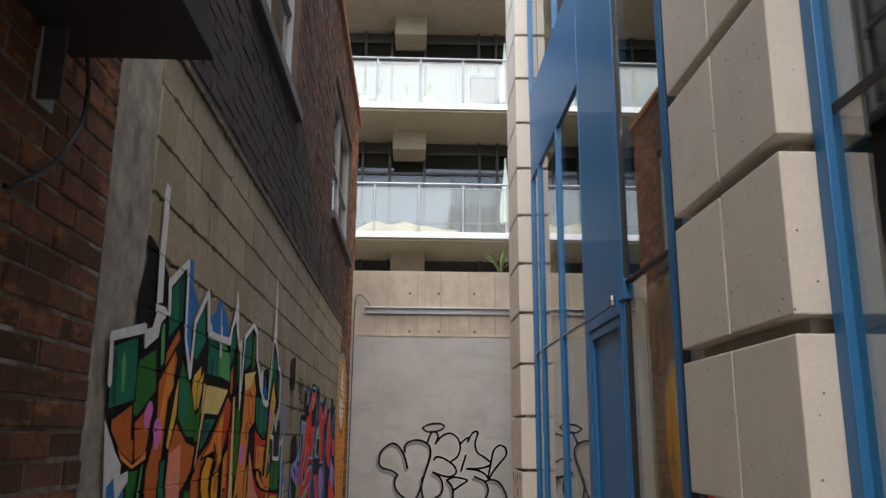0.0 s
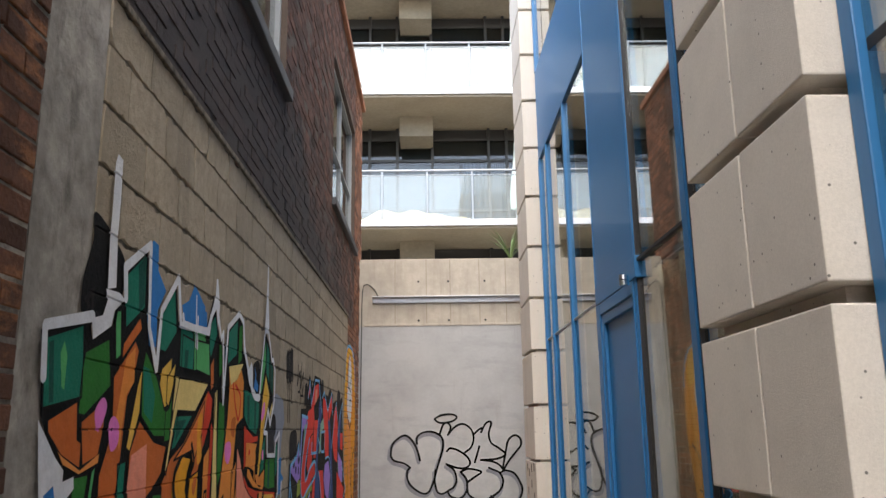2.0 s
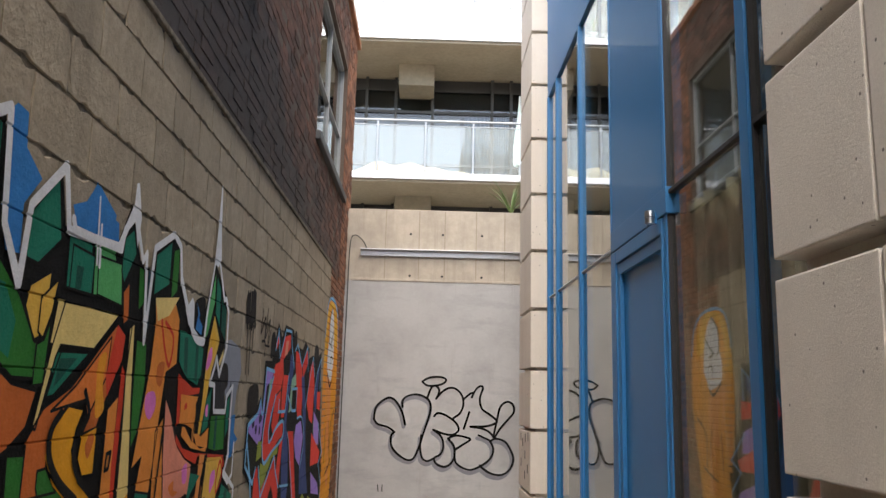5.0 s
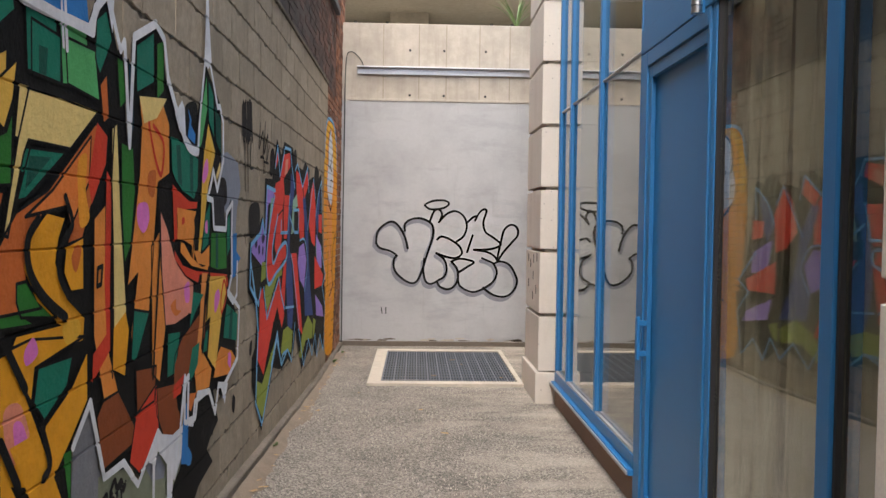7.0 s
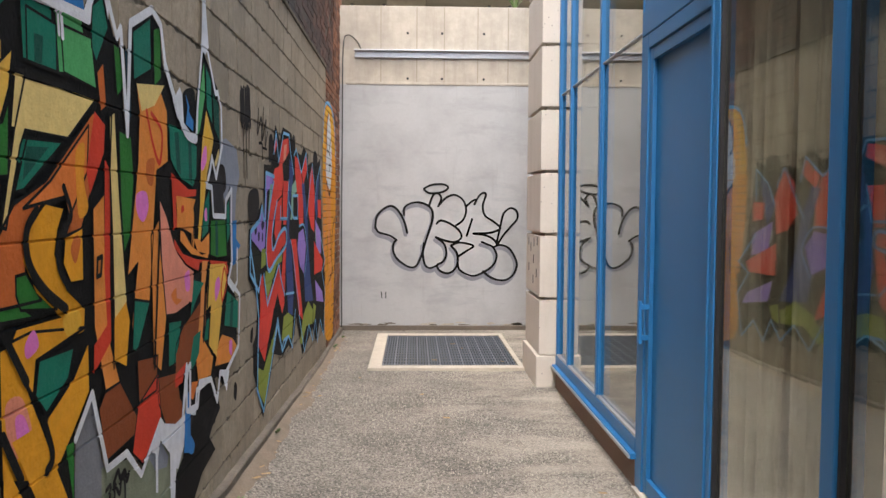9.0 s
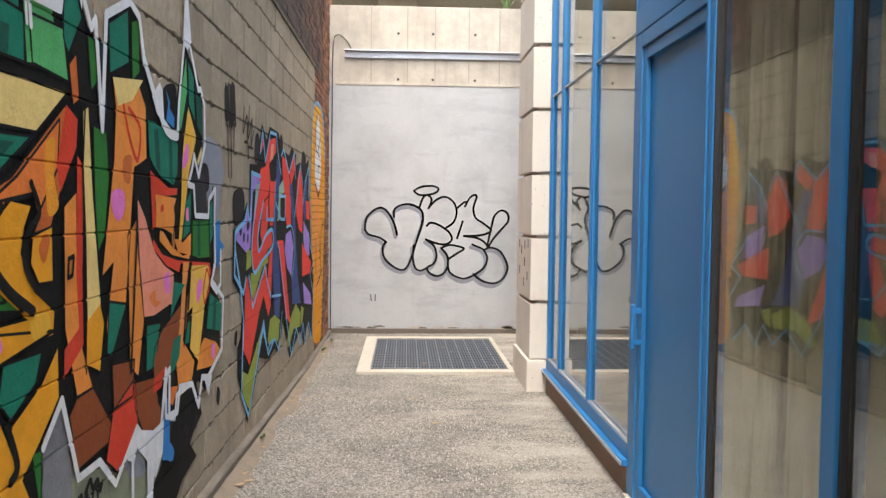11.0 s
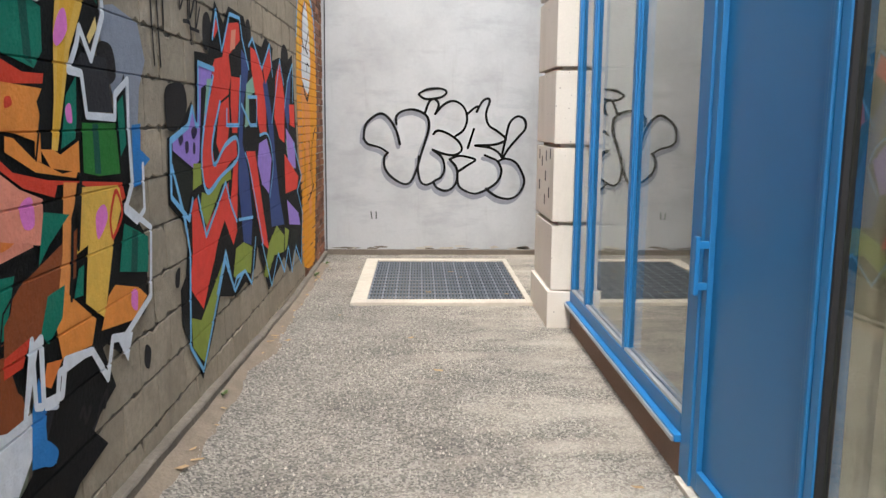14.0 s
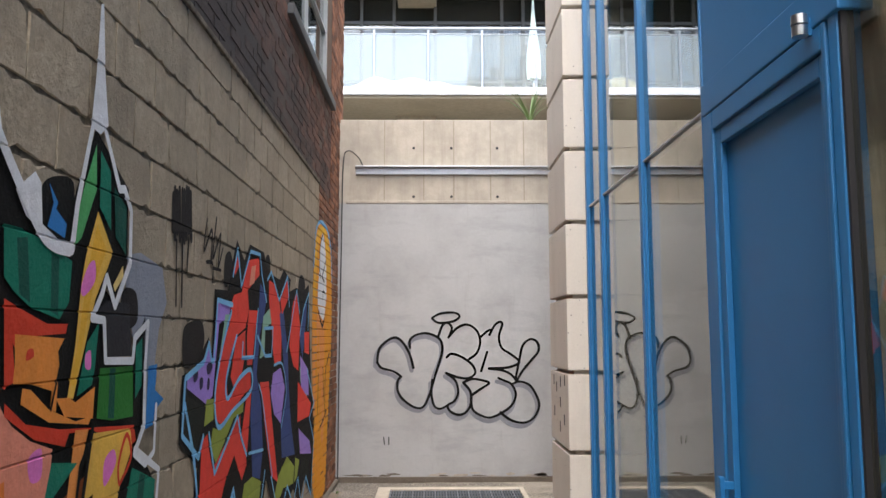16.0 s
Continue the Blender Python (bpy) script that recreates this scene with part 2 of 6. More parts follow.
GRATING = shader("dark_grating_steel", (0.09, 0.105, 0.125), 0.55, metal=0.3, grain=60, stain=2, stain_mix=0.4, bump=0.2)
GRATING_LIGHTER = shader("lighter_grating_steel", (0.17, 0.19, 0.22), 0.5, metal=0.3, grain=60, bump=0.2)
PIT = shader("hole_shade_dark", (0.03, 0.033, 0.038), 0.9, bump=0)
BASE_BROWN = shader("brown_plinth", (0.24, 0.155, 0.11), 0.8, grain=60, stain=3, bump=0.4)
CURTAIN = shader("beige_curtain", (0.80, 0.71, 0.54), 0.95, grain=200, stain=2, stain_mix=0.25, dark=0.7, bump=0.15)
ROOM = shader("dim_room_tone", (0.16, 0.145, 0.12), 0.9, bump=0.1)
GREY_FRAME = shader("grey_window_paint", (0.30, 0.32, 0.33), 0.45, grain=20, stain=3, stain_mix=0.2, bump=0.05)
RAIL_STEEL = shader("weathered_rail_steel", (0.26, 0.29, 0.32), 0.5, metal=0.4, grain=30, stain=3, bump=0.1)
DARK_FRAME = shader("dark_window_metal", (0.05, 0.052, 0.056), 0.5, bump=0.05)
BLIND = shader("pale_blind", (0.48, 0.5, 0.51), 0.8, bump=0.05)
RUBBER = shader("black_cable_rubber", (0.012, 0.012, 0.013), 0.5, bump=0)
SOOT_METAL = shader("blackened_sheet_metal", (0.012, 0.012, 0.013), 0.7, grain=20, stain=4, bump=0.2)
BLUE_CLOTH = shader("grey_blue_cloth", (0.22, 0.30, 0.40), 0.9, bump=0.1)
CANVAS = shader("tan_canvas", (0.42, 0.34, 0.22), 0.9, grain=40, stain=4, bump=0.3)
PALE_CLOTH = shader("pale_green_cloth", (0.62, 0.72, 0.68), 0.9, grain=90, bump=0.1)
LEAF = shader("blade_leaf", (0.13, 0.2, 0.06), 0.5, grain=30, stain=6, per_piece=0.5, bump=0.1)
DRY_LEAF = shader("dry_leaf", (0.42, 0.28, 0.14), 0.8, per_piece=0.6, bump=0.2)
SHOP_GLASS = glass_shader("shopfront_glass", (0.90, 0.93, 0.89), 2.3)
DARK_GLASS = glass_shader("window_glass", (0.55, 0.6, 0.62), 1.6)
RAIL_GLASS = glass_shader("sky_hazed_rail_glass", (0.9, 0.95, 0.94), 1.6, veil=0.09)
streaks(GREY_PAINT, (1.0, 1.0, 3.5), 1.4, 0.52, 0.72, 0.6, (0.27, 0.275, 0.28))       # wiped and scuffed bands
streaks(GREY_PAINT, (5.0, 1.0, 0.5), 1.6, 0.58, 0.75, 0.35, (0.24, 0.23, 0.21))       # faint runs of dirt
streaks(CONCRETE, (6.0, 1.0, 0.5), 1.3, 0.5, 0.7, 0.5, (0.27, 0.235, 0.19))           # weather runs
streaks(BLOCK, (1.0, 3.0, 0.6), 1.6, 0.52, 0.72, 0.55, (0.17, 0.145, 0.11))
streaks(RENDER, (1.0, 1.6, 0.7), 4.5, 0.5, 0.66, 0.7, (0.08, 0.074, 0.068))
streaks(BRICK_SHADED, (1.0, 1.0, 2.5), 5.0, 0.52, 0.64, 0.8, (0.36, 0.15, 0.06))        # bricks worn back to fresh clay
streaks(BRICK_SHADED, (1.0, 1.0, 1.0), 9.0, 0.58, 0.72, 0.5, (0.05, 0.04, 0.035))
streaks(BRICK_MORTAR, (1.0, 1.0, 1.0), 3.0, 0.5, 0.62, 0.9, (0.52, 0.48, 0.42))        # smears of newer mortar
streaks(CURTAIN, (1.0, 7.0, 0.2), 2.5, 0.46, 0.60, 0.8, (0.24, 0.195, 0.135))            # vertical dark bands that paint in the shade between folds
streaks(STONE_PALE, (2.0, 2.0, 0.5), 2.0, 0.52, 0.75, 0.4, (0.40, 0.35, 0.28))


# ---- building helpers ----
def boxes(bm, x0, x1, y0, y1, z0, z1, bevel=0.0):
    made = bmesh.ops.create_cube(bm, size=1.0, matrix=Matrix.Translation(((x0 + x1) / 2, (y0 + y1) / 2, (z0 + z1) / 2))
                                 @ Matrix.Diagonal((x1 - x0, y1 - y0, z1 - z0, 1)))
    if bevel:
        vs = set(made["verts"])
        bmesh.ops.bevel(bm, geom=[e for e in bm.edges if e.verts[0] in vs and e.verts[1] in vs], offset=bevel, segments=2, affect="EDGES", profile=0.6)
    return bm


def box(x0, x1, y0, y1, z0, z1, bevel=0.0):
    return boxes(bmesh.new(), x0, x1, y0, y1, z0, z1, bevel)


def tube(bm, pts, r, sides=8):
    """A round rod or cable along the points."""
    rings = []
    pts = [Vector(p) for p in pts]
    for i, p in enumerate(pts):
        way = (pts[min(i + 1, len(pts) - 1)] - pts[max(i - 1, 0)]).normalized()
        a = way.orthogonal().normalized() if abs(way.z) > 0.99 else way.cross(Vector((0, 0, 1))).normalized()
        b = way.cross(a)
        rings.append([bm.verts.new(p + r * (math.cos(k * math.tau / sides) * a + math.sin(k * math.tau / sides) * b)) for k in range(sides)])
    for u, v in zip(rings, rings[1:]):
        for k in range(sides):
            bm.faces.new((u[k], u[(k + 1) % sides], v[(k + 1) % sides], v[k]))
    bm.faces.new(rings[0])
    bm.faces.new(rings[-1][::-1])
    return bm


def smooth_line(pts, steps=6, closed=False):
    """Points along a smooth curve through the given ones."""
    n, out = len(pts), []
    pick = (lambda i: pts[i % n]) if closed else (lambda i: pts[max(0, min(n - 1, i))])
    for i in range(n if closed else n - 1):
        a, b, c, d = (np.array(pick(i + k), float) for k in (-1, 0, 1, 2))
        for s in range(steps):
            t = s / steps
            out.append(tuple(0.5 * (2 * b + (c - a) * t + (2 * a - 5 * b + 4 * c - d) * t * t + (3 * b - a - 3 * c + d) * t ** 3)))
    if not closed:
        out.append(tuple(pts[-1]))
    return out


def mesh_of(name, bm, material):
    bmesh.ops.recalc_face_normals(bm, faces=bm.faces[:])
    me = bpy.data.meshes.new(name)
    bm.to_mesh(me)
    bm.free()
    me.materials.append(material)
    return me


def part(name, bm, material, parent, label=""):
    """One mesh under a thing or a part; bm is in world places."""
    bmesh.ops.translate(bm, verts=bm.verts[:], vec=-origin(parent))
    ob = new(name, mesh_of(name, bm, material))
    ob.parent = parent
    return tagged(ob, label)


def origin(ob):
    at = Vector((0, 0, 0))
    while ob:
        at += ob.location
        ob = ob.parent
    return at


def thing(name, at, label, category, group="", kind=""):
    ob = new(name)
    ob.empty_display_size = 0.1
    ob.location = at
    return tagged(ob, label, category, group, kind)


def solid(name, bm, material, label, category, kind="structure", group=""):
    return tagged(new(name, mesh_of(name, bm, material)), label, category, group, kind)


# ---- the ground ----
ground = solid("ground", box(-60, 60, -60, 80, -0.6, -0.2), ASPHALT, "grey asphalt ground reaching far around", "ground")
g = bmesh.new()
bmesh.ops.create_grid(g, x_segments=34, y_segments=190, size=0.5, matrix=Matrix.Translation((-0.95, 7.9, 0)) @ Matrix.Diagonal((3.4, 19.0, 1, 1)))
for v in g.verts:
    p = v.co
    v.co.z = 0.010 * noise.noise((p.x * 1.1, p.y * 0.8, 0)) + 0.004 * noise.noise((p.x * 6, p.y * 6, 3)) - 0.006 + bank(p.x, p.y)
alley = solid("alley_floor", g, ASPHALT, "worn grey asphalt alley floor with pale gravel and painted light dapples", "floor")
solid("bedding", box(-2.6, 1.0, -1.5, 17.4, -0.2, -0.03), SOIL, "earth bed under the alley asphalt", "ground")

# ---- west side: brick and block building ----
WIN = [(9.15, 11.0, 4.2, 5.95), (13.95, 16.55, 4.22, 5.95)]
ROOF = 6.78


def wall_with_holes(x0, x1, y0, y1, z0, z1, holes):
    bm = bmesh.new()
    ys = sorted({y0, y1, *(h[0] for h in holes), *(h[1] for h in holes)})
    for a, b in zip(ys, ys[1:]):
        cut = [h for h in holes if h[0] <= a and h[1] >= b]
        if cut:
            boxes(bm, x0, x1, a, b, z0, cut[0][2])
            boxes(bm, x0, x1, a, b, cut[0][3], z1)
        else:
            boxes(bm, x0, x1, a, b, z0, z1)
    return bm


wall_w = solid("wall_west", box(-2.5, WEST - 0.010, 1.2, 17.72, -0.2, 3.14), BRICK_MORTAR,
               "lower west wall of old red brick and concrete block", "wall")
wall_top = solid("wall_west_upper", wall_with_holes(-2.5, WEST - 0.004, 1.2, 17.72, 3.14, ROOF, WIN), SOOT_MORTAR,
                 "upper west wall of sooty painted brick", "wall")
solid("wall_west_bedding", box(-2.2, WEST - 0.004, 1.2, 7.47, 0, 3.14), BRICK_MORTAR, "patchy pale mortar bed of the old brickwork", "wall")
solid("wall_west_mortar", box(-2.11, WEST - 0.0065, BLOCK_Y0, BLOCK_Y1, 0, BLOCK_TOP), MORTAR, "dark mortar bed of the block wall", "wall")
ledge = solid("trim_ledge", box(WEST - 0.02, WEST + 0.012, BLOCK_Y0, BLOCK_Y1, BLOCK_TOP, BLOCK_TOP + 0.03, 0.006), MORTAR, "dark mortar ledge above the block wall", "ledge")
coping = solid("trim_coping", box(-2.56, WEST + 0.05, 1.2, 17.78, ROOF, ROOF + 0.1, 0.01), BRICK, "brick coping along the west roofline", "coping")
solid("roof_west", box(-8, -2.56, 1.2, 17.72, ROOF - 0.2, ROOF), ASPHALT, "flat roof of the brick building", "roof")
solid("wall_west_end", box(-8, -2.5, 17.5, 17.72, 0, ROOF - 0.2), BRICK, "brick end wall of the west building", "wall")

# rough cement strip where the old brick meets the blocks
r = bmesh.new()
bmesh.ops.create_grid(r, x_segments=10, y_segments=60, size=0.5, matrix=Matrix.Translation((WEST - 0.003, 7.67, 1.6)) @ pose(0, 0, 0, 0, 90, 0) @ Matrix.Diagonal((3.2, 0.42, 1, 1)))
for v in r.verts:
    p = v.co
    if abs(p.y - 7.67) > 0.2:
        v.co.x -= 0.014
        v.co.y += 0.05 * noise.noise((0, p.z * 2.3, 5 if p.y < 7.6 else 9))
    else:
        v.co.x += 0.004 * noise.noise((p.x, p.y * 7, p.z * 5))
solid("trim_render_strip", r, RENDER, "rough smeared cement strip between brick and block", "render")


def window(name, y0, y1, z0, z1):
    w = thing(name, (WEST - 0.1, (y0 + y1) / 2, z0), "grey framed sash window with black sill", "window", "windows of the brick wall", "structure")
    xo, xi = WEST - 0.05, WEST - 0.13
    sill = part("window_sill", box(-2.22, WEST + 0.05, y0 - 0.05, y1 + 0.05, z0 - 0.09, z0, 0.008), DARK_FRAME, w, "black painted sill")
    fr = bmesh.new()
    for a, b, c, d in ((y0, y1, z0, z0 + 0.045), (y0, y1, z1 - 0.045, z1), (y0, y0 + 0.045, z0 + 0.045, z1 - 0.045), (y1 - 0.045, y1, z0 + 0.045, z1 - 0.045)):
        boxes(fr, xi, xo, a, b, c, d, 0.006)
    part("window_frame", fr, GREY_FRAME, w)
    ym, zm = (y0 + y1) / 2, z0 + 0.45 * (z1 - z0)
    bars = [part("glazing_bar", box(xi + 0.015, xo - 0.01, ym - 0.014, ym + 0.014, z0 + 0.045, z1 - 0.045, 0.004), GREY_FRAME, w),
            part("glazing_bar", box(xi + 0.018, xo - 0.013, y0 + 0.045, y1 - 0.045, zm - 0.014, zm + 0.014, 0.004), GREY_FRAME, w)]
    for a, b in ((y0 + 0.045, ym - 0.025), (ym + 0.025, y1 - 0.045)):
        for c, d in ((z0 + 0.045, zm - 0.025), (zm + 0.025, z1 - 0.045)):
            pane = part("pane", box(xi + 0.035, xi + 0.041, a, b, c, d), DARK_GLASS, w)
            pane.visible_shadow = False
    part("blind", box(xi - 0.06, xi - 0.05, y0 + 0.02, y1 - 0.02, z0 + 0.03, z1 - 0.02), BLIND, w, "pale drawn blind")
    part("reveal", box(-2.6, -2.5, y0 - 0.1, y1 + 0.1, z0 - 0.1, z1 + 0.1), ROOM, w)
    return w


for i, h in enumerate(WIN):
    window("window_%d" % (i + 1), *h)

# ---- north end: concrete retaining wall ----
wall_n = solid("wall_north", box(-2.6, 2.2, BACK, 17.75, 0, 4.25, 0.012), CONCRETE, "board-marked concrete retaining wall, bare above", "wall")
f = bmesh.new()
for i, x in enumerate((-1.55, -1.08, -0.72, -0.28, 0.12)):
    boxes(f, x - 0.006, x + 0.006, BACK - 0.006, BACK + 0.002, 3.26, 4.235, 0.002)
part("board_seam", f, CONCRETE_OLD, wall_n)
panel = solid("wall_north_paint", box(-2.09, 0.62, BACK - 0.012, BACK, 0.05, 3.225, 0.004), GREY_PAINT, "smooth grey painted lower face of the concrete wall", "wall")
solid("baseboard", box(-2.09, 0.62, BACK - 0.05, BACK - 0.012, -0.02, 0.055, 0.012), SOIL, "crumbled brown kerb at the foot of the wall", "kerb")
chips = random.Random(11)
for i in range(22):                    # flaked paint and crumbled spots along the foot and joints of the painted face
    x, z, w, h = chips.uniform(-2.0, 0.5), 0.06 + abs(chips.gauss(0, 0.012)), chips.uniform(0.03, 0.11), chips.uniform(0.006, 0.02)
    bm = bmesh.new()
    ring = [bm.verts.new((x + w * math.cos(k * 0.7) * chips.uniform(0.6, 1.2), BACK - 0.0125 - 0.0005 * (i % 3), max(0.056, z + h * math.sin(k * 0.7) * chips.uniform(0.6, 1.2)))) for k in range(9)]
    bm.faces.new(ring)
    part("flaked_spot", bm, SOIL if i % 2 else CONCRETE, panel, "bare flaked spot")
lip = solid("trim_concrete_lip", box(-2.0, 0.6, BACK - 0.02, BACK, 3.226, 3.262, 0.006), CONCRETE, "thin ragged concrete lip above the paint", "trim")
beam = thing("steel_rail", (-0.6, BACK - 0.06, 3.6), "galvanised steel channel bolted across the concrete wall", "rail")
part("web", box(-1.89, 0.60, BACK - 0.03, BACK - 0.002, 3.575, 3.665, 0.003), STEEL, beam)
part("flange", box(-1.89, 0.60, BACK - 0.085, BACK - 0.03, 3.655, 3.672, 0.003), STEEL, beam)
for x in (-1.2, -0.75, -0.2):
    for z in (3.31, 3.9):
        hole = bmesh.new()
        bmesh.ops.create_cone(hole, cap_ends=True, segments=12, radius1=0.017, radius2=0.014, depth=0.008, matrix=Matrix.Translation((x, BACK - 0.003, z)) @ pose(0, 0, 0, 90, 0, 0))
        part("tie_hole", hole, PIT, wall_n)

# drain grate in its pale concrete surround
grate = thing("floor_grate", (-0.77, 15.8, 0), "dark steel floor grating in a pale concrete surround", "grate")
s = bmesh.new()
for a in ((-1.565, -1.43, 14.69, 16.93), (-0.04, 0.01, 14.69, 16.93), (-1.43, -0.04, 14.69, 14.83), (-1.43, -0.04, 16.80, 16.93)):
    boxes(s, *a, -0.02, 0.022, 0.006)
part("surround", s, SURROUND, grate, "pale concrete surround")
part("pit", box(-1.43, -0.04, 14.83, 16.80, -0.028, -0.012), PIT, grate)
for i in range(47):
    x = -1.42 + i * 0.0295
    part("bar", box(x - 0.008, x + 0.008, 14.835, 16.795, -0.010, 0.012), GRATING if i % 4 else GRATING_LIGHTER, grate)
for i in range(13):
    y = 14.9 + i * 0.152
    part("cross_bar", box(-1.428, -0.042, y - 0.006, y + 0.006, -0.006, 0.014), GRATING, grate)

# ---- far apartment building with balconies ----
flats = thing("apartment_building", (-0.5, 23.5, 0), "concrete apartment block with glass-railed balconies", "building")
part("wall", box(-9, 9, 23.5, 23.9, 0, 24), DARK_FRAME, flats, "dark glazed facade")
FLOORS = [5.90 + 2.9 * i for i in range(-1, 5)]
for k, z in enumerate(FLOORS):
    part("slab", box(-9, 9, 21.5, 23.5, z - 0.15, z, 0.01), CONCRETE_OLD, flats, "stained concrete balcony slab")
    part("slab_edge", box(-9, 9, 21.44, 21.498, z - 0.10, z + 0.03, 0.006), STEEL, flats, "pale metal edge")
    for x in (-5.52, -1.28, 2.96, 7.2):
        part("beam", box(x - 0.38, x + 0.38, 22.6, 23.5, z - 0.62, z - 0.15, 0.01), CONCRETE_OLD, flats, "concrete downstand beam")
    rail = part("handrail", tube(bmesh.new(), [(-9, 21.5, z + 1.1), (9, 21.5, z + 1.1)], 0.025), RAIL_STEEL, flats)
    part("lower_rail", tube(bmesh.new(), [(-9, 21.5, z + 1.0), (9, 21.5, z + 1.0)], 0.012), RAIL_STEEL, flats)
    for j in range(17):
        x = -7.6 + j * 0.94 - 0.03
        part("post", box(x - 0.018, x + 0.018, 21.485, 21.515, z + 0.03, z + 1.09), RAIL_STEEL, flats)
        pane = part("rail_pane", box(x + 0.03, x + 0.91, 21.495, 21.505, z + 0.05, z + 0.99), RAIL_GLASS, flats, "glass panel whitened for its sky reflection")
        pane.visible_shadow = False
    for x0 in (-6.62, -2.386, 1.85):
        for n, (a, b) in enumerate(((0.0, 0.646), (0.646, 1.468), (1.468, 2.793), (2.793, 3.219), (3.219, 4.236))):
            w = part("window", box(x0 + a + 0.03, x0 + b - 0.03, 23.485, 23.498, z + 0.02, z + 2.62), DARK_FRAME, flats)
            part("frame", box(x0 + a - 0.03, x0 + a + 0.03, 23.36, 23.498, z, z + 2.75, 0.004), DARK_FRAME, w)
            for zz in (0.02, 0.72, 1.93, 2.45):
                part("rail", box(x0 + a + 0.03, x0 + b - 0.03, 23.38, 23.484, z + zz, z + zz + 0.06), DARK_FRAME, w)
            for lo, hi in ((0.08, 0.72), (0.78, 1.93), (1.99, 2.45)):
                part("pane", box(x0 + a + 0.031, x0 + b - 0.031, 23.42, 23.426, z + lo, z + hi), DARK_GLASS, w).visible_shadow = False
            if n in (0, 1, 2):
                part("blind", box(x0 + a + 0.04, x0 + (b if n < 2 else 0.5 * (a + b)) - 0.04, 23.45, 23.456, z + 0.09, z + 1.86), BLIND, w, "white drawn blind")
            if n in (2, 3):
                folds = bmesh.new()
                c0 = x0 + (0.5 * (a + b) if n == 2 else a) + 0.05
                c1 = x0 + b - 0.05
                line = [(c0 + (c1 - c0) * k / 30, 23.462 + 0.012 * math.sin(k * 1.3)) for k in range(31)]
                up = [[folds.verts.new((u, v, z + h)) for u, v in line] for h in (0.09, 1.9)]
                for k in range(30):
                    folds.faces.new((up[0][k], up[0][k + 1], up[1][k + 1], up[1][k]))
                part("curtain", folds, BLUE_CLOTH, w, "grey blue curtain")


def parasol(x, y, z):
    """A garden parasol folded shut on its pole and foot."""
    p = thing("parasol", (x, y, z), "folded pale green parasol standing on the balcony", "parasol", "folded parasols")
    part("pole", tube(bmesh.new(), [(x, y, z + 0.06), (x, y, z + 2.0)], 0.02), STEEL, p)
    foot = bmesh.new()
    bmesh.ops.create_cone(foot, cap_ends=True, segments=20, radius1=0.22, radius2=0.18, depth=0.07, matrix=Matrix.Translation((x, y, z + 0.035)))
    part("foot", foot, CONCRETE_OLD, p)
    cloth, rows = bmesh.new(), []
    for k in range(10):
        t = k / 9
        r = (0.10 + 0.03 * math.sin(5 * t)) * (1 - 0.82 * t)
        rows.append([cloth.verts.new((x + r * (1 + 0.3 * math.cos(6 * q)) * math.cos(q), y + r * (1 + 0.3 * math.cos(6 * q)) * math.sin(q), z + 0.55 + 1.55 * t)) for q in (i * math.tau / 24 for i in range(24))])
    for u, v in zip(rows, rows[1:]):
        for i in range(24):
            cloth.faces.new((u[i], u[(i + 1) % 24], v[(i + 1) % 24], v[i]))
    part("canopy", cloth, PALE_CLOTH, p)


parasol(0.93, 22.6, FLOORS[1])
parasol(0.95, 22.6, FLOORS[2])
cab = thing("storage_box", (0.35, 22.0, FLOORS[2]), "dark plastic balcony box with a blue bundle on top", "box")
part("body", box(0.08, 0.62, 21.75, 22.15, FLOORS[2], FLOORS[2] + 0.78, 0.02), DARK_FRAME, cab)
part("lid", box(0.06, 0.64, 21.73, 22.17, FLOORS[2] + 0.78, FLOORS[2] + 0.82, 0.01), DARK_FRAME, cab)
bundle = bmesh.new()
bmesh.ops.create_icosphere(bundle, subdivisions=3, radius=1.0, matrix=Matrix.Translation((0.3, 21.95, FLOORS[2] + 0.89)) @ Matrix.Diagonal((0.22, 0.14, 0.08, 1)))
for v in bundle.verts:
    v.co += Vector((0.03, 0.02, 0.03)) * noise.noise(v.co * 9)
solid("blue_bundle", bundle, BLUE_EDGE, "crumpled blue tarpaulin bundle on the box", "bundle", "")
for i, x in enumerate((-1.95, -1.35, -0.85, -2.3)):
    pot = thing("plant_pot", (x, 21.85, FLOORS[2]), "grey plant pot with a wispy plant", "plant pot", "pots on the balcony")
    cup = bmesh.new()
    bmesh.ops.create_cone(cup, cap_ends=True, segments=20, radius1=0.10, radius2=0.14, depth=0.3, matrix=Matrix.Translation((x, 21.85, FLOORS[2] + 0.15)))
    part("pot", cup, STEEL, pot)
    for k in range(14):
        q, ln = random.uniform(0, math.tau), random.uniform(0.2, 0.5)
        bm = bmesh.new()
        prev = None
        for m in range(5):
            t = m / 4
            c = Vector((x + 0.25 * ln * t * t * math.cos(q), 21.85 + 0.2 * ln * t * t * math.sin(q), FLOORS[2] + 0.3 + ln * t))
            wd = 0.012 * (1 - t) + 0.001
            cur = (bm.verts.new(c - Vector((wd, 0, 0))), bm.verts.new(c + Vector((wd, 0, 0))))
            if prev:
                bm.faces.new((prev[0], prev[1], cur[1], cur[0]))
            prev = cur
        part("leaf", bm, LEAF, pot)
heap = bmesh.new()
bmesh.ops.create_grid(heap, x_segments=40, y_segments=14, size=0.5, matrix=Matrix.Translation((-1.25, 22.1, FLOORS[1] + 0.01)) @ Matrix.Diagonal((2.6, 0.9, 1, 1)))
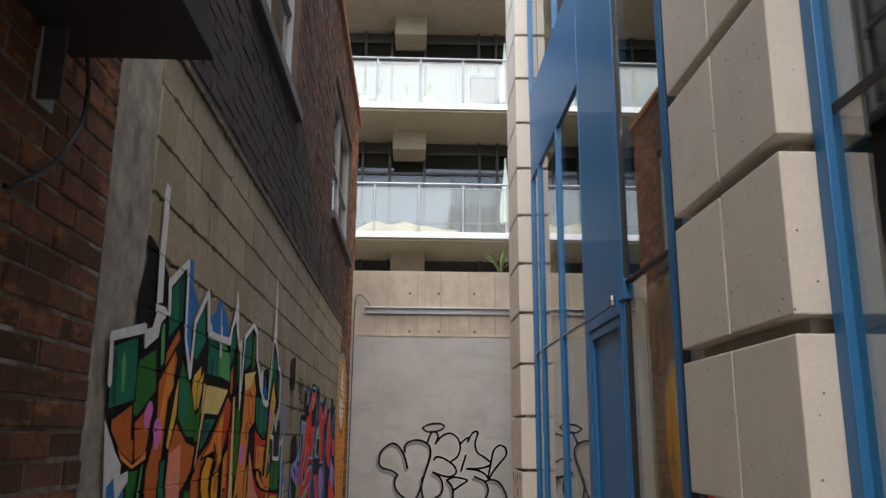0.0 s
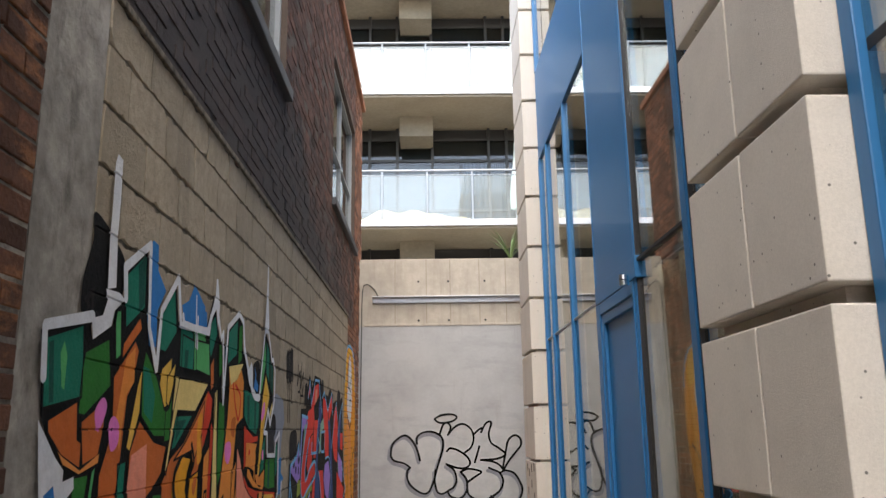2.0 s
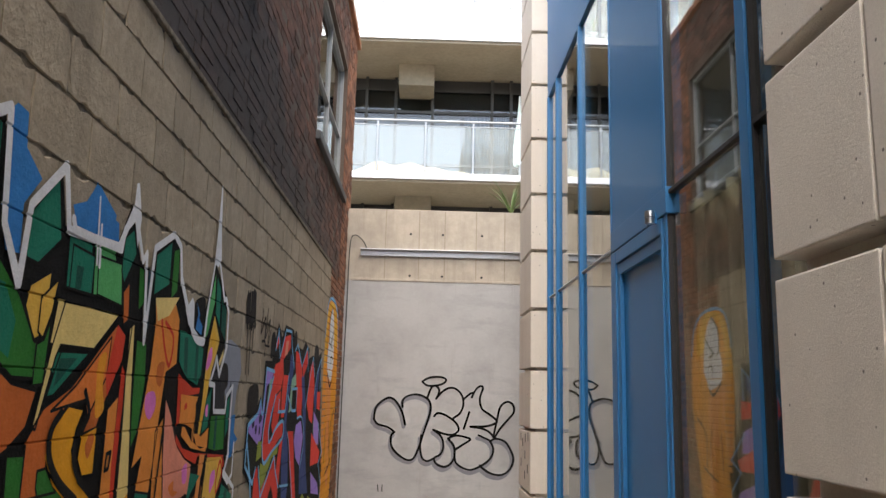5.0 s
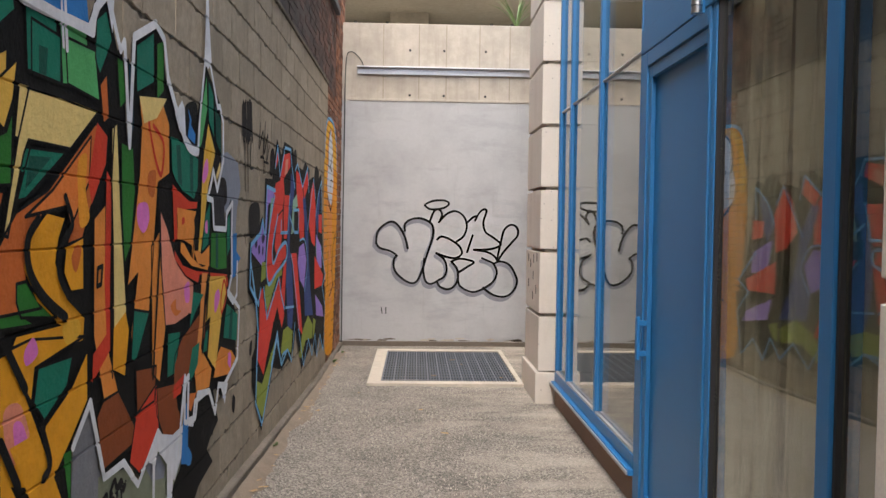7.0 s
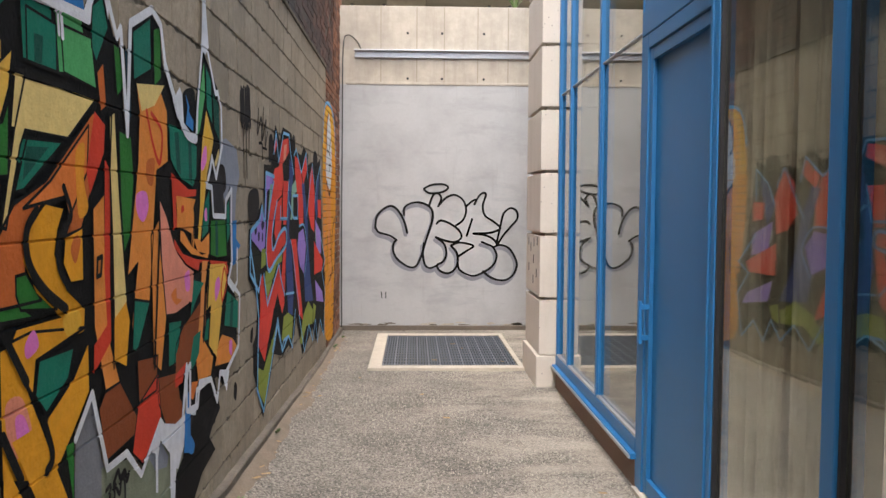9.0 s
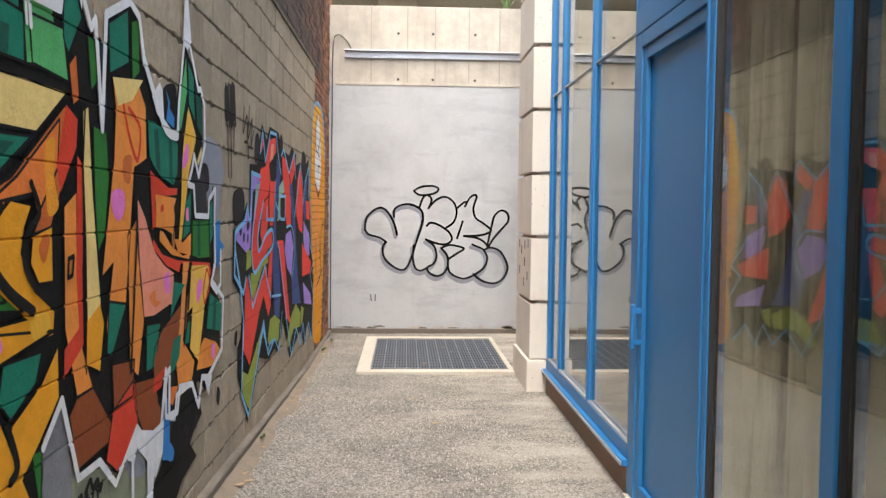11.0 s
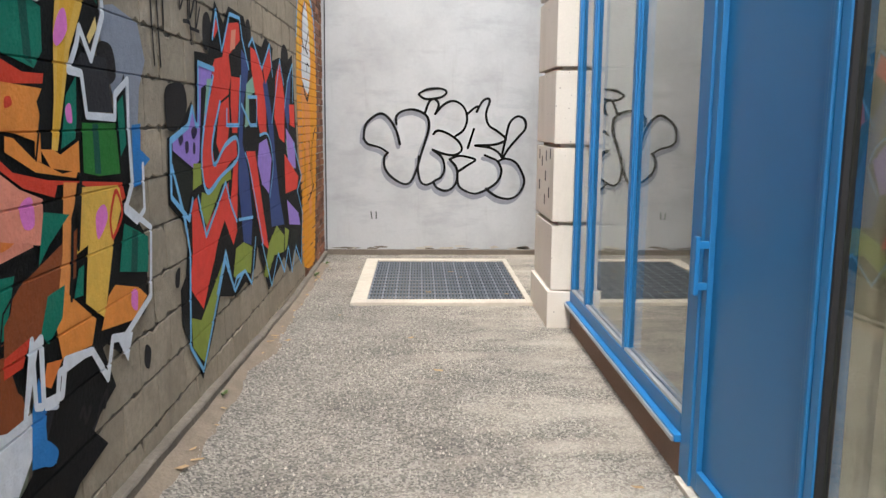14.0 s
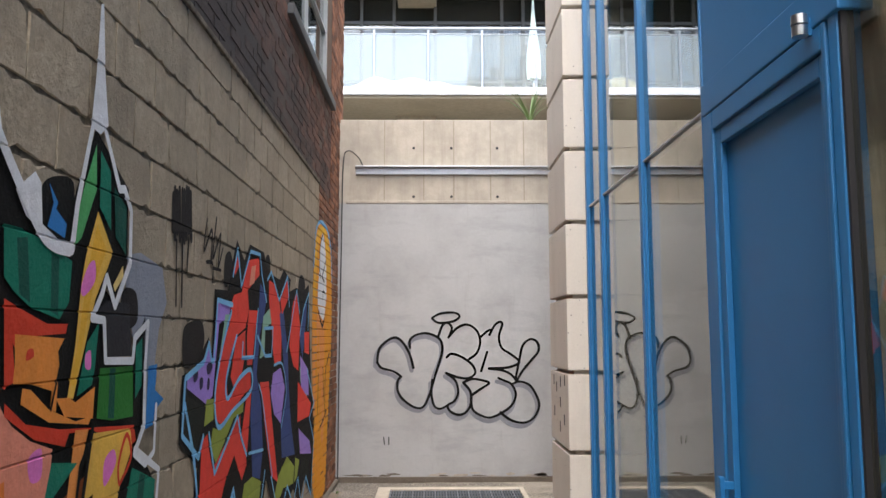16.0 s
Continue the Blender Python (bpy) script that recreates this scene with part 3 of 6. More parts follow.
for v in heap.verts:
    u, w = (v.co.x + 1.25) / 1.3, (v.co.y - 22.1) / 0.45
    v.co.z += max(0.0, (1 - u * u) * (1 - w * w)) ** 0.5 * (0.34 + 0.16 * noise.noise((v.co.x * 2.2, v.co.y * 2, 1)) - 0.1 * u)
solid("canvas_heap", heap, CANVAS, "pale tan canvas cover heaped on the balcony floor", "cover", "")
solid("terrace", box(-9, 9, 17.75, 23.5, 2.6, 2.9), CONCRETE_OLD, "concrete terrace behind the retaining wall", "ground")

# ---- east side: shopfront ----
def stone_pier(name, x0, x1, y0, y1, z0, z1, joints, gap, splits, recess, mat, label):
    """A pier of cast stone blocks, one part each, over a recessed core that shows in the joints."""
    pier = thing(name, ((x0 + x1) / 2, (y0 + y1) / 2, 0), label, "pier", "", "structure")
    part("core", box(x0 + recess, x1, y0 + recess, y1 - 0.004, z0, z1), mat, pier)
    zs = [z0] + list(joints) + [z1]
    for i, (a, b) in enumerate(zip(zs, zs[1:])):
        ys = [y0] + list(splits) + [y1]
        for c, d in zip(ys, ys[1:]):
            g2 = 0.007
            part("stone_block", box(x0, x1 - 0.004, c + (g2 if c != y0 else 0), d - (g2 if d != y1 else 0), a + (gap / 2 if i else 0), b - gap / 2, 0.006), mat, pier)
    return pier


far_joints = [0.80 + 0.565 * i + (0.02 if i else 0.0) for i in range(14)]
far_pier = stone_pier("stone_pilaster", 0.03, 0.62, 13.95, 14.82, 0.29, 9.0, far_joints, 0.032, [], 0.055, STONE_PALE, "pale rusticated cast stone pilaster with dark joints")
part("base", box(0.005, 0.62, 13.93, 14.84, -0.01, 0.28, 0.008), STONE_PALE, far_pier)
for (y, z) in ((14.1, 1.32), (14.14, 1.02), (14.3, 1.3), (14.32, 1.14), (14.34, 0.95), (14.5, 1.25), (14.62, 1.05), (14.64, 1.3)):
    part("slot", box(0.026, 0.031, y - 0.008, y + 0.008, z - 0.04, z + 0.04), PIT, far_pier, "small dark tab standing for a weep slot's shade")
near_joints = [0.27 + 0.597 * i for i in range(14)]
near_pier = stone_pier("stone_pier", 0.02, 0.24, 7.53, 8.58, 0.0, 8.6, near_joints, 0.06, [8.04], 0.095, STONE, "warm grey rusticated cast stone pier with deep joints")
solid("wall_east_return", box(0.62, 0.9, 14.82, 17.4, 0, 9.0), STONE, "cast stone return wall beside the retaining wall", "wall")

front = thing("shopfront", (GLASS, 11.0, 0), "blue enamelled metal shopfront with tall reflecting panes", "shopfront", "", "structure")


def mullion(y, z0, z1, w=0.06, out=0.018, mat=BLUE, name="mullion"):
    return part(name, box(GLASS - out, GLASS + 0.08, y - w / 2, y + w / 2, z0, z1, 0.006), mat, front)


def pane(y0, y1, z0, z1, x=GLASS + 0.01):
    p = part("pane", box(x, x + 0.008, y0, y1, z0, z1), SHOP_GLASS, front)
    p.visible_shadow = False
    return p


# bay of four lights between the pilaster and the door
for y in (13.90, 13.40, 12.33):
    mullion(y, 0.30, 4.62, 0.055)
mullion(11.274, 0.02, 9.0, 0.022, 0.02)
part("plinth", box(GLASS - 0.015, GLASS + 0.1, 11.27, 13.95, -0.01, 0.165, 0.004), BASE_BROWN, front, "brown plinth")
part("sill", box(GLASS - 0.05, GLASS + 0.1, 11.27, 13.95, 0.17, 0.205, 0.006), BLUE_EDGE, front, "blue sill lightened for its highlight")
part("bottom_rail", box(GLASS - 0.02, GLASS + 0.08, 11.287, 13.93, 0.205, 0.29, 0.006), BLUE, front)
for a, b in ((13.43, 13.87), (12.36, 13.37), (11.287, 12.30)):
    pane(a, b, 0.30, 2.611)
    pane(a, b, 2.631, 4.62)
    pane(a, b, 5.66, 9.0)
for a, b in ((13.43, 13.87), (12.36, 13.37), (11.287, 12.30)):
    part("glazing_bead", box(GLASS - 0.016, GLASS + 0.008, a, b, 0.292, 0.31, 0.003), STEEL, front, "pale metal bead at the foot of the pane")
    part("glazing_bead", box(GLASS - 0.004, GLASS + 0.009, b - 0.016, b, 0.312, 2.612, 0.002), BLUE_EDGE, front)
part("sill_nosing", box(GLASS - 0.062, GLASS - 0.052, 11.27, 13.95, 0.176, 0.198, 0.003), STEEL, front, "thin pale steel strip along the sill edge")
part("transom", box(GLASS - 0.005, GLASS + 0.06, 11.287, 13.87, 2.615, 2.627, 0.003), STEEL, front, "slim grey metal transom")
part("spandrel", box(GLASS - 0.012, GLASS + 0.09, 11.287, 13.93, 4.62, 5.66, 0.008), BLUE, front, "blue spandrel panel")
for y in (13.90, 12.33):
    mullion(y, 5.66, 9.0, 0.055)

# the door and the panel above it
door = thing("door_1", (GLASS, 10.7, 0), "closed blue painted metal door in a blue frame", "door", "", "structure")
fr = bmesh.new()
for a in ((11.15, 11.262, 0.02, 2.58), (10.19, 10.215, 0.02, 2.58), (10.215, 11.15, 2.50, 2.58)):
    boxes(fr, GLASS - 0.022, GLASS + 0.08, *a, 0.006)
part("door_frame", fr, BLUE, door)
leaf = part("leaf", box(GLASS + 0.015, GLASS + 0.05, 10.22, 11.145, 0.03, 2.495, 0.004), BLUE, door)
rim = bmesh.new()
for a in ((11.085, 11.145, 0.03, 2.495), (10.22, 10.25, 0.03, 2.495), (10.25, 11.085, 2.43, 2.495), (10.25, 11.085, 0.03, 0.12)):
    boxes(rim, GLASS - 0.012, GLASS + 0.014, *a, 0.004)
part("stile", rim, BLUE, door)
hd = bmesh.new()
boxes(hd, GLASS - 0.07, GLASS - 0.05, 11.075, 11.11, 0.875, 1.115, 0.006)
for z in (0.91, 1.08):
    boxes(hd, GLASS - 0.052, GLASS - 0.012, 11.085, 11.105, z - 0.015, z + 0.015, 0.003)
part("door_handle", hd, BLUE_EDGE, door, "blue vertical pull handle")
part("threshold", box(GLASS - 0.045, GLASS + 0.08, 10.19, 11.262, -0.005, 0.02, 0.004), SURROUND, door, "pale worn threshold")
part("over_panel", box(GLASS - 0.015, GLASS + 0.09, 10.17, 11.262, 2.72, 9.0, 0.006), BLUE, front, "tall blue panel above the door")
part("door_head", box(GLASS - 0.025, GLASS + 0.08, 10.10, 11.262, 2.583, 2.717, 0.006), BLUE, front)
knob = thing("door_lamp", (GLASS - 0.08, 10.27, 2.578), "small silver cylinder fixed at the door head", "fitting")
kb = bmesh.new()
bmesh.ops.create_cone(kb, cap_ends=True, segments=20, radius1=0.024, radius2=0.024, depth=0.032, matrix=Matrix.Translation((GLASS - 0.055, 10.27, 2.578)))
part("body", kb, CHROME, knob)
kb = bmesh.new()
bmesh.ops.create_cone(kb, cap_ends=True, segments=20, radius1=0.026, radius2=0.024, depth=0.03, matrix=Matrix.Translation((GLASS - 0.055, 10.27, 2.613)))
part("cap", kb, CHROME, knob)
part("bracket", box(GLASS - 0.05, GLASS - 0.02, 10.26, 10.28, 2.565, 2.62), BLUE, knob)

# tall curtained window and the slot beside the pier
mullion(10.158, 0.02, 9.0, 0.05, 0.014, BLUE_EDGE, "jamb")
for y in (10.124, 9.193, 9.09):
    part("gasket", box(GLASS - 0.008, GLASS + 0.03, y - 0.007, y + 0.007, 0.30, 9.0), BLACK, front, "black rubber gasket")
mullion(9.142, 0.02, 9.0, 0.085, 0.02)
mullion(8.62, 0.02, 9.0, 0.06, 0.015)
for a, b in ((9.202, 10.116), (8.655, 9.081)):
    pane(a, b, 0.30, 2.679)
    pane(a, b, 2.701, 9.0)
    part("transom", box(GLASS - 0.01, GLASS + 0.06, a, b, 2.68, 2.70, 0.003), BLACK, front, "slim dark transom")
    part("bottom_rail", box(GLASS - 0.01, GLASS + 0.08, a, b, 0.05, 0.30, 0.006), BLUE, front)

# shopfront on the near side of the pier
mullion(7.492, 0.02, 9.0, 0.072, 0.06)
mullion(5.6, 0.02, 9.0, 0.08, 0.02)
for a, b in ((5.64, 7.455), (4.5, 5.56)):
    pane(a, b, 0.3, 2.72, GLASS - 0.03)
    pane(a, b, 2.76, 9.0, GLASS - 0.03)
    part("transom", box(GLASS - 0.03, GLASS + 0.06, a, b, 2.72, 2.76, 0.004), BLACK, front)
    part("bottom_rail", box(GLASS - 0.01, GLASS + 0.08, a, b, 0.0, 0.30, 0.006), BLUE, front)
solid("wall_east_near", box(0.1, 4.7, 1.2, 4.5, -0.2, 9.0), STONE, "unseen cast stone wall added to shade the west side", "wall")
solid("wall_east_head", box(0.1, 4.7, 1.2, 14.82, 9.2, 9.6), STONE, "cast stone cornice over the shopfront", "wall")

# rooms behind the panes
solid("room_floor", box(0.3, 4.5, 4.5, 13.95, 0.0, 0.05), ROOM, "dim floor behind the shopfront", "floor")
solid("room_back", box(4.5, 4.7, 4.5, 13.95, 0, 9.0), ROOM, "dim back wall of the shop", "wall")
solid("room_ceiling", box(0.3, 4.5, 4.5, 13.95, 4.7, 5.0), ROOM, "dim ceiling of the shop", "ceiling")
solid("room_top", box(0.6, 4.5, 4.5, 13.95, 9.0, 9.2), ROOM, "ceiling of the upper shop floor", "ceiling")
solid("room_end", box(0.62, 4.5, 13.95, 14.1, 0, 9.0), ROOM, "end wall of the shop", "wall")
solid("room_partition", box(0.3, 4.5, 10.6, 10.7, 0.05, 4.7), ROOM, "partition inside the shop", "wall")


def curtain(y0, y1, x, z0, z1, folds, label):
    bm = bmesh.new()
    n = folds * 8
    rows = []
    for k in range(9):
        z = z0 + (z1 - z0) * k / 8
        rows.append([bm.verts.new((x + 0.095 * math.sin(i * math.tau / 8 + 0.6 * math.sin(i * 0.31 + k * 0.12)) * (0.7 + 0.3 * math.sin(i * 0.7)), y0 + (y1 - y0) * i / n, z)) for i in range(n + 1)])
    for a, b in zip(rows, rows[1:]):
        for i in range(n):
            bm.faces.new((a[i], a[i + 1], b[i + 1], b[i]))
    for fc in bm.faces:
        fc.smooth = True
    bmesh.ops.solidify(bm, geom=bm.faces[:], thickness=0.004)
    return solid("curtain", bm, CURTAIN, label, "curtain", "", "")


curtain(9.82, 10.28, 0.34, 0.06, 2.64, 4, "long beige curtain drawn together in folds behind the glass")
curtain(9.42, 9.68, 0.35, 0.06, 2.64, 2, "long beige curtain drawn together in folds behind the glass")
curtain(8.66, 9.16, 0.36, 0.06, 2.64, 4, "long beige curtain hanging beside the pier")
solid("curtain_rail", tube(bmesh.new(), [(0.34, 8.6, 2.66), (0.34, 10.4, 2.66)], 0.015), STEEL, "thin metal curtain rail", "rail", "")

# ---- closing the alley behind the camera ----
solid("wall_south", box(-30, 30, -14.4, -14.0, -0.2, 8.0), BRICK, "plain brick building across the street behind", "wall")

# ---- things on the near brick wall ----
canopy = thing("canopy_box", (-1.9, 6.5, 2.7), "blackened sheet metal hood fixed high on the brick wall", "canopy")
part("hood", box(WEST, -1.72, 3.0, 7.08, 2.73, 3.25, 0.01), SOOT_METAL, canopy)
part("lip", box(WEST, -1.705, 3.0, 7.1, 2.69, 2.73, 0.004), SOOT_METAL, canopy)
duct = thing("metal_bracket", (WEST, 7.05, 2.6), "bent grey sheet metal bracket under the hood", "bracket")
part("strap", box(WEST, WEST + 0.012, 6.93, 7.03, 2.5, 2.72, 0.003), GREY_FRAME, duct)
part("strap", box(WEST + 0.013, WEST + 0.07, 6.93, 6.942, 2.5, 2.72, 0.003), DARK_FRAME, duct, "dark folded flange")
cable = thing("cable", (WEST, 7.1, 2.5), "black cable drooping down the brick wall", "cable")
part("line", tube(bmesh.new(), smooth_line([(WEST + 0.03, 7.11, 2.78), (WEST + 0.03, 7.165, 2.68), (WEST + 0.03, 7.175, 2.60), (WEST + 0.03, 7.148, 2.505), (WEST + 0.03, 7.03, 2.37), (WEST + 0.025, 6.876, 2.266), (WEST + 0.015, 6.84, 2.25)], 5), 0.007), RUBBER, cable)
corner = thing("corner_cable", (-2.05, 17.35, 2), "thin black cable running down the wall corner", "cable")
part("line", tube(bmesh.new(), smooth_line([(-1.80, BACK - 0.02, 3.66), (-1.86, BACK - 0.03, 3.78), (-1.98, BACK - 0.03, 3.86), (-2.04, BACK - 0.03, 3.7), (-2.05, BACK - 0.03, 2.8), (-2.06, BACK - 0.04, 1.5), (-2.06, BACK - 0.05, 0.03)], 5), 0.007), RUBBER, corner)

# yucca on top of the concrete wall
plant = thing("spiky_plant", (0.2, 17.6, 4.25), "spiky green blade plant on top of the concrete wall", "plant")
for i in range(26):
    a, lean, ln = random.uniform(0, math.tau), random.uniform(0.15, 0.95), random.uniform(0.4, 0.75)
    bm = bmesh.new()
    prev = None
    for k in range(6):
        t = k / 5
        rr, zz = ln * lean * t * (0.6 + 0.6 * t), ln * (t - 0.35 * lean * t * t)
        c, wd = Vector((0.22 + rr * math.cos(a), 17.56 + rr * math.sin(a) * 0.6, 4.25 + zz)), 0.016 * (1 - t) + 0.001
        sd = Vector((-math.sin(a), math.cos(a), 0)) * wd
        cur = (bm.verts.new(c - sd), bm.verts.new(c + Vector((0, 0, -wd * 0.6))), bm.verts.new(c + sd))
        if prev:
            bm.faces.new((prev[0], prev[1], cur[1], cur[0]))
            bm.faces.new((prev[1], prev[2], cur[2], cur[1]))
        prev = cur
    part("leaf", bm, LEAF, plant)

# ---- painted lettering, laid as thin coats that stop at the joints ----
HUES = {"black": "0c0c0d", "white": "c9ccd2", "teal": "0d5a4a", "green": "1f5a22", "leaf": "3f8450", "navy": "12303c", "umber": "6a361a", "rust": "9a5024", "orange": "d0823a", "tan": "b5743c",
        "cream": "d8c07c", "ochre": "c09a44", "gold": "dc9a24", "yellow": "dcaa3a", "red": "a2301f", "pink": "d98a74", "blush": "d98a90", "violet": "b0609c", "sky": "235f96",
        "ash": "6a6f7a", "moss": "6a7060", "dark": "2e2e33", "ink": "1c211c", "forest": "0c3d34", "lilac": "7c66a8", "red2": "bf3a30", "olive": "6f7a34", "navy2": "2b3a66",
        "paleblue": "6fa6cf", "night": "241c3a", "sage": "6f8f80", "soot": "222021", "amber": "e39a2e", "rust2": "bf6a30", "mist": "62646a", "peach": "d08a4c"}


def linear(h):
    return tuple(((int(h[i:i + 2], 16) / 255 + 0.055) / 1.055) ** 2.4 for i in (0, 2, 4))


def brighter(k, c):
    lift = 1.0 if k in ("black", "ink", "dark", "soot") else min(1.85, 0.82 / max(c))
    return tuple(lift * v for v in c)


SPRAY = {k: shader("spray_" + k, brighter(k, linear(h)), 0.8, grain=22, grain_mix=0.4, stain=6.0, stain_mix=0.32, dark=0.62, bump=0.6, bump_scale=60) for k, h in HUES.items()}
for coat in SPRAY.values():
    coat.node_tree.nodes["Principled BSDF"].inputs["Specular IOR Level"].default_value = 0.2
coats = collections.Counter()


def sink_joints(bm, wall):
    """Let the coat dip where a mortar joint runs under it."""
    if wall == "back":
        return
    h, z_first, gap, deep = (COURSE, COURSE_0, 0.005, 0.0055) if wall == "block" else (BRICK_H, 0.0, 0.010, 0.011)
    lo, hi = min(v.co.z for v in bm.verts), max(v.co.z for v in bm.verts)
    k = math.ceil((lo - z_first) / h)
    while z_first + k * h < hi:
        z = z_first + k * h
        for s in (-gap, 0, gap):
            bmesh.ops.bisect_plane(bm, geom=bm.verts[:] + bm.edges[:] + bm.faces[:], plane_co=(0, 0, z + s), plane_no=(0, 0, 1), dist=1e-5)
        for v in bm.verts:
            if abs(v.co.z - z) < 1e-4 and v.co.y > BLOCK_Y0:
                v.co.x -= deep
        k += 1


def lay_coat(piece, name, hue, layer, rings, wall, convex=False):
    """Paint over the joined outline of the rings, laid on its wall as one thin coat."""
    coats[piece.name] += 1
    off = 0.0035 + 0.0016 * layer + 0.00002 * coats[piece.name]
    pts, faces = [], []
    for ring in rings:
        turn = sum(a[0] * b[1] - b[0] * a[1] for a, b in zip(ring, list(ring[1:]) + [ring[0]]))
        ring = list(ring) if turn > 0 else list(ring)[::-1]
        faces.append(list(range(len(pts), len(pts) + len(ring))))
        pts += [Vector((float(u), float(v))) for u, v in ring]
    vs, _, tris, _, _, inside = delaunay_2d_cdt(pts, [], faces, 1, 1e-4)
    bm = bmesh.new()
    place = (lambda p: (p.x, BACK - 0.012 - off, p.y)) if wall == "back" else (lambda p: (WEST + off, p.x, p.y))
    made = [bm.verts.new(place(p)) for p in vs]
    if convex:                     # keep what lies within one of the small convex rings
        mid = np.array([sum((np.array(vs[i]) for i in t), np.zeros(2)) / len(t) for t in tris])
        keep = np.zeros(len(tris), bool)
        for f in faces:
            ring = np.array([pts[i] for i in f])
            a, b = ring, np.roll(ring, -1, 0)
            keep |= np.all((b[:, 0] - a[:, 0])[:, None] * (mid[:, 1] - a[:, 1][:, None]) - (b[:, 1] - a[:, 1])[:, None] * (mid[:, 0] - a[:, 0][:, None]) > -1e-9, axis=0)
        inside = [[0] if k else [] for k in keep]
    for t, covered in zip(tris, inside):
        if covered or not any(inside):
            bm.faces.new([made[i] for i in t])
    bmesh.ops.delete(bm, geom=[v for v in bm.verts if not v.link_faces], context="VERTS")
    sink_joints(bm, wall)
    part(name, bm, SPRAY[hue], piece)


def paint(piece, hue, layer, pts, wall="block", rounded=False):
    lay_coat(piece, "paint_patch", hue, layer, [smooth_line(pts, 5, True) if rounded else pts], wall)
    if piece is mural_wild and 2 <= layer < 2.25 and hue not in ("white", "black"):          # letters are edged in black
        stroke(piece, "black", 2.26, 0.009, list(pts) + [pts[0]], wall)


def stroke(piece, hue, layer, width, pts, wall="block", rounded=False, taper=False):
    """A sprayed line along the points, with round joints."""
    line = [np.array(p, float) for p in (smooth_line(pts, 5) if rounded else pts)]
    rings = []
    for i, (a, b) in enumerate(zip(line, line[1:])):
        way = b - a
        n = np.linalg.norm(way)
        if n < 1e-4:
            continue
        side = np.array((-way[1], way[0])) / n
        wa, wb = [width / 2 * ((0.15 + 0.85 * k / (len(line) - 1)) if taper else 0.95 + 0.25 * noise.noise((line[k][0] * 5, line[k][1] * 5, layer))) for k in (i, i + 1)]
        rings.append([a - side * wa, b - side * wb, b + side * wb, a + side * wa])
        rings.append([b + wb * np.array((math.cos(k * math.tau / 8), math.sin(k * math.tau / 8))) for k in range(8)])
    if not taper:
        rings.append([line[0] + width / 2 * np.array((math.cos(k * math.tau / 8), math.sin(k * math.tau / 8))) for k in range(8)])
    lay_coat(piece, "paint_line", hue, layer, rings, wall, True)


mural_wild = thing("graffiti_mural", (WEST, 9.5, 1.3), "large angular graffiti lettering in orange, green and gold", "graffiti")
mural_small = thing("graffiti_mural", (WEST, 13.0, 1.2), "tall graffiti lettering in red, lilac and navy", "graffiti")
mural_figure = thing("graffiti_figure", (WEST, 16.5, 1.4), "yellow and orange painted hooded shape on brick", "graffiti")
scribbles = thing("spray_marks", (WEST, 12.0, 1.8), "loose black spray marks and scribbles on block", "graffiti")
wall_tag = thing("graffiti_tag", (-0.6, BACK, 1.5), "black outlined bubble lettering on the grey wall", "graffiti")

# large lettering: black ground and sprayed surrounds
paint(mural_wild, 'ash', 0.4, [(10.844, 1.953), (10.973, 1.974), (11.225, 1.937), (11.295, 1.797), (11.21, 1.687), (11.173, 1.548), (11.185, 1.341), (11.092, 1.3), (11.042, 1.552), (11.051, 1.686), (10.919, 1.652), (10.884, 1.78), (10.835, 1.841)])
paint(mural_wild, 'black', 0.5, [(7.852, 2.394), (7.949, 2.381), (8.019, 2.35), (8.122, 2.298), (8.13, 2.194), (8.087, 2.133), (7.996, 2.08), (7.888, 2.085), (7.816, 2.073), (7.808, 2.175), (7.857, 2.305)], rounded=True)
paint(mural_wild, 'black', 1, [(7.574, 1.994), (7.88, 2.063), (7.904, 2.006), (8.056, 2.065), (8.073, 2.125), (8.134, 2.175), (8.115, 2.267), (8.339, 2.392), (8.403, 2.076), (8.487, 1.949), (8.51, 2.173), (8.691, 2.327), (8.751, 2.149), (9.153, 2.172), (9.273, 2.359), (9.371, 2.212), (9.731, 1.194), (7.779, 1.425), (7.771, 1.622), (7.663, 1.705), (7.615, 1.773)])
paint(mural_wild, 'black', 1, [(8.614, 2.14), (8.792, 2.178), (8.978, 2.164), (9.183, 2.167), (9.199, 2.242), (9.3, 2.321), (9.367, 2.234), (9.413, 2.167), (9.45, 2.205), (9.499, 1.877), (9.546, 2.24), (9.781, 2.343), (9.875, 2.31), (9.925, 2.169), (10.081, 2.062), (10.327, 1.917), (10.397, 2.108), (10.526, 2.338), (10.827, 2.19), (10.837, 1.915), (10.655, 1.813), (10.747, 1.772), (10.614, 1.723), (10.663, 1.57), (10.899, 1.567), (11.047, 1.736), (11.058, 1.468), (11.013, 1.251), (11.183, 1.111), (11.194, 0.856), (10.98, 0.771), (10.862, 0.7), (10.736, 0.774), (10.216, 0.723), (10.177, 0.89), (10.135, 0.695), (9.91, 0.728), (9.813, 0.799), (9.635, 0.671), (9.586, 0.736), (9.298, 0.78), (9.196, 1.046), (9.064, 0.969), (9.034, 0.812), (8.618, 0.956)])
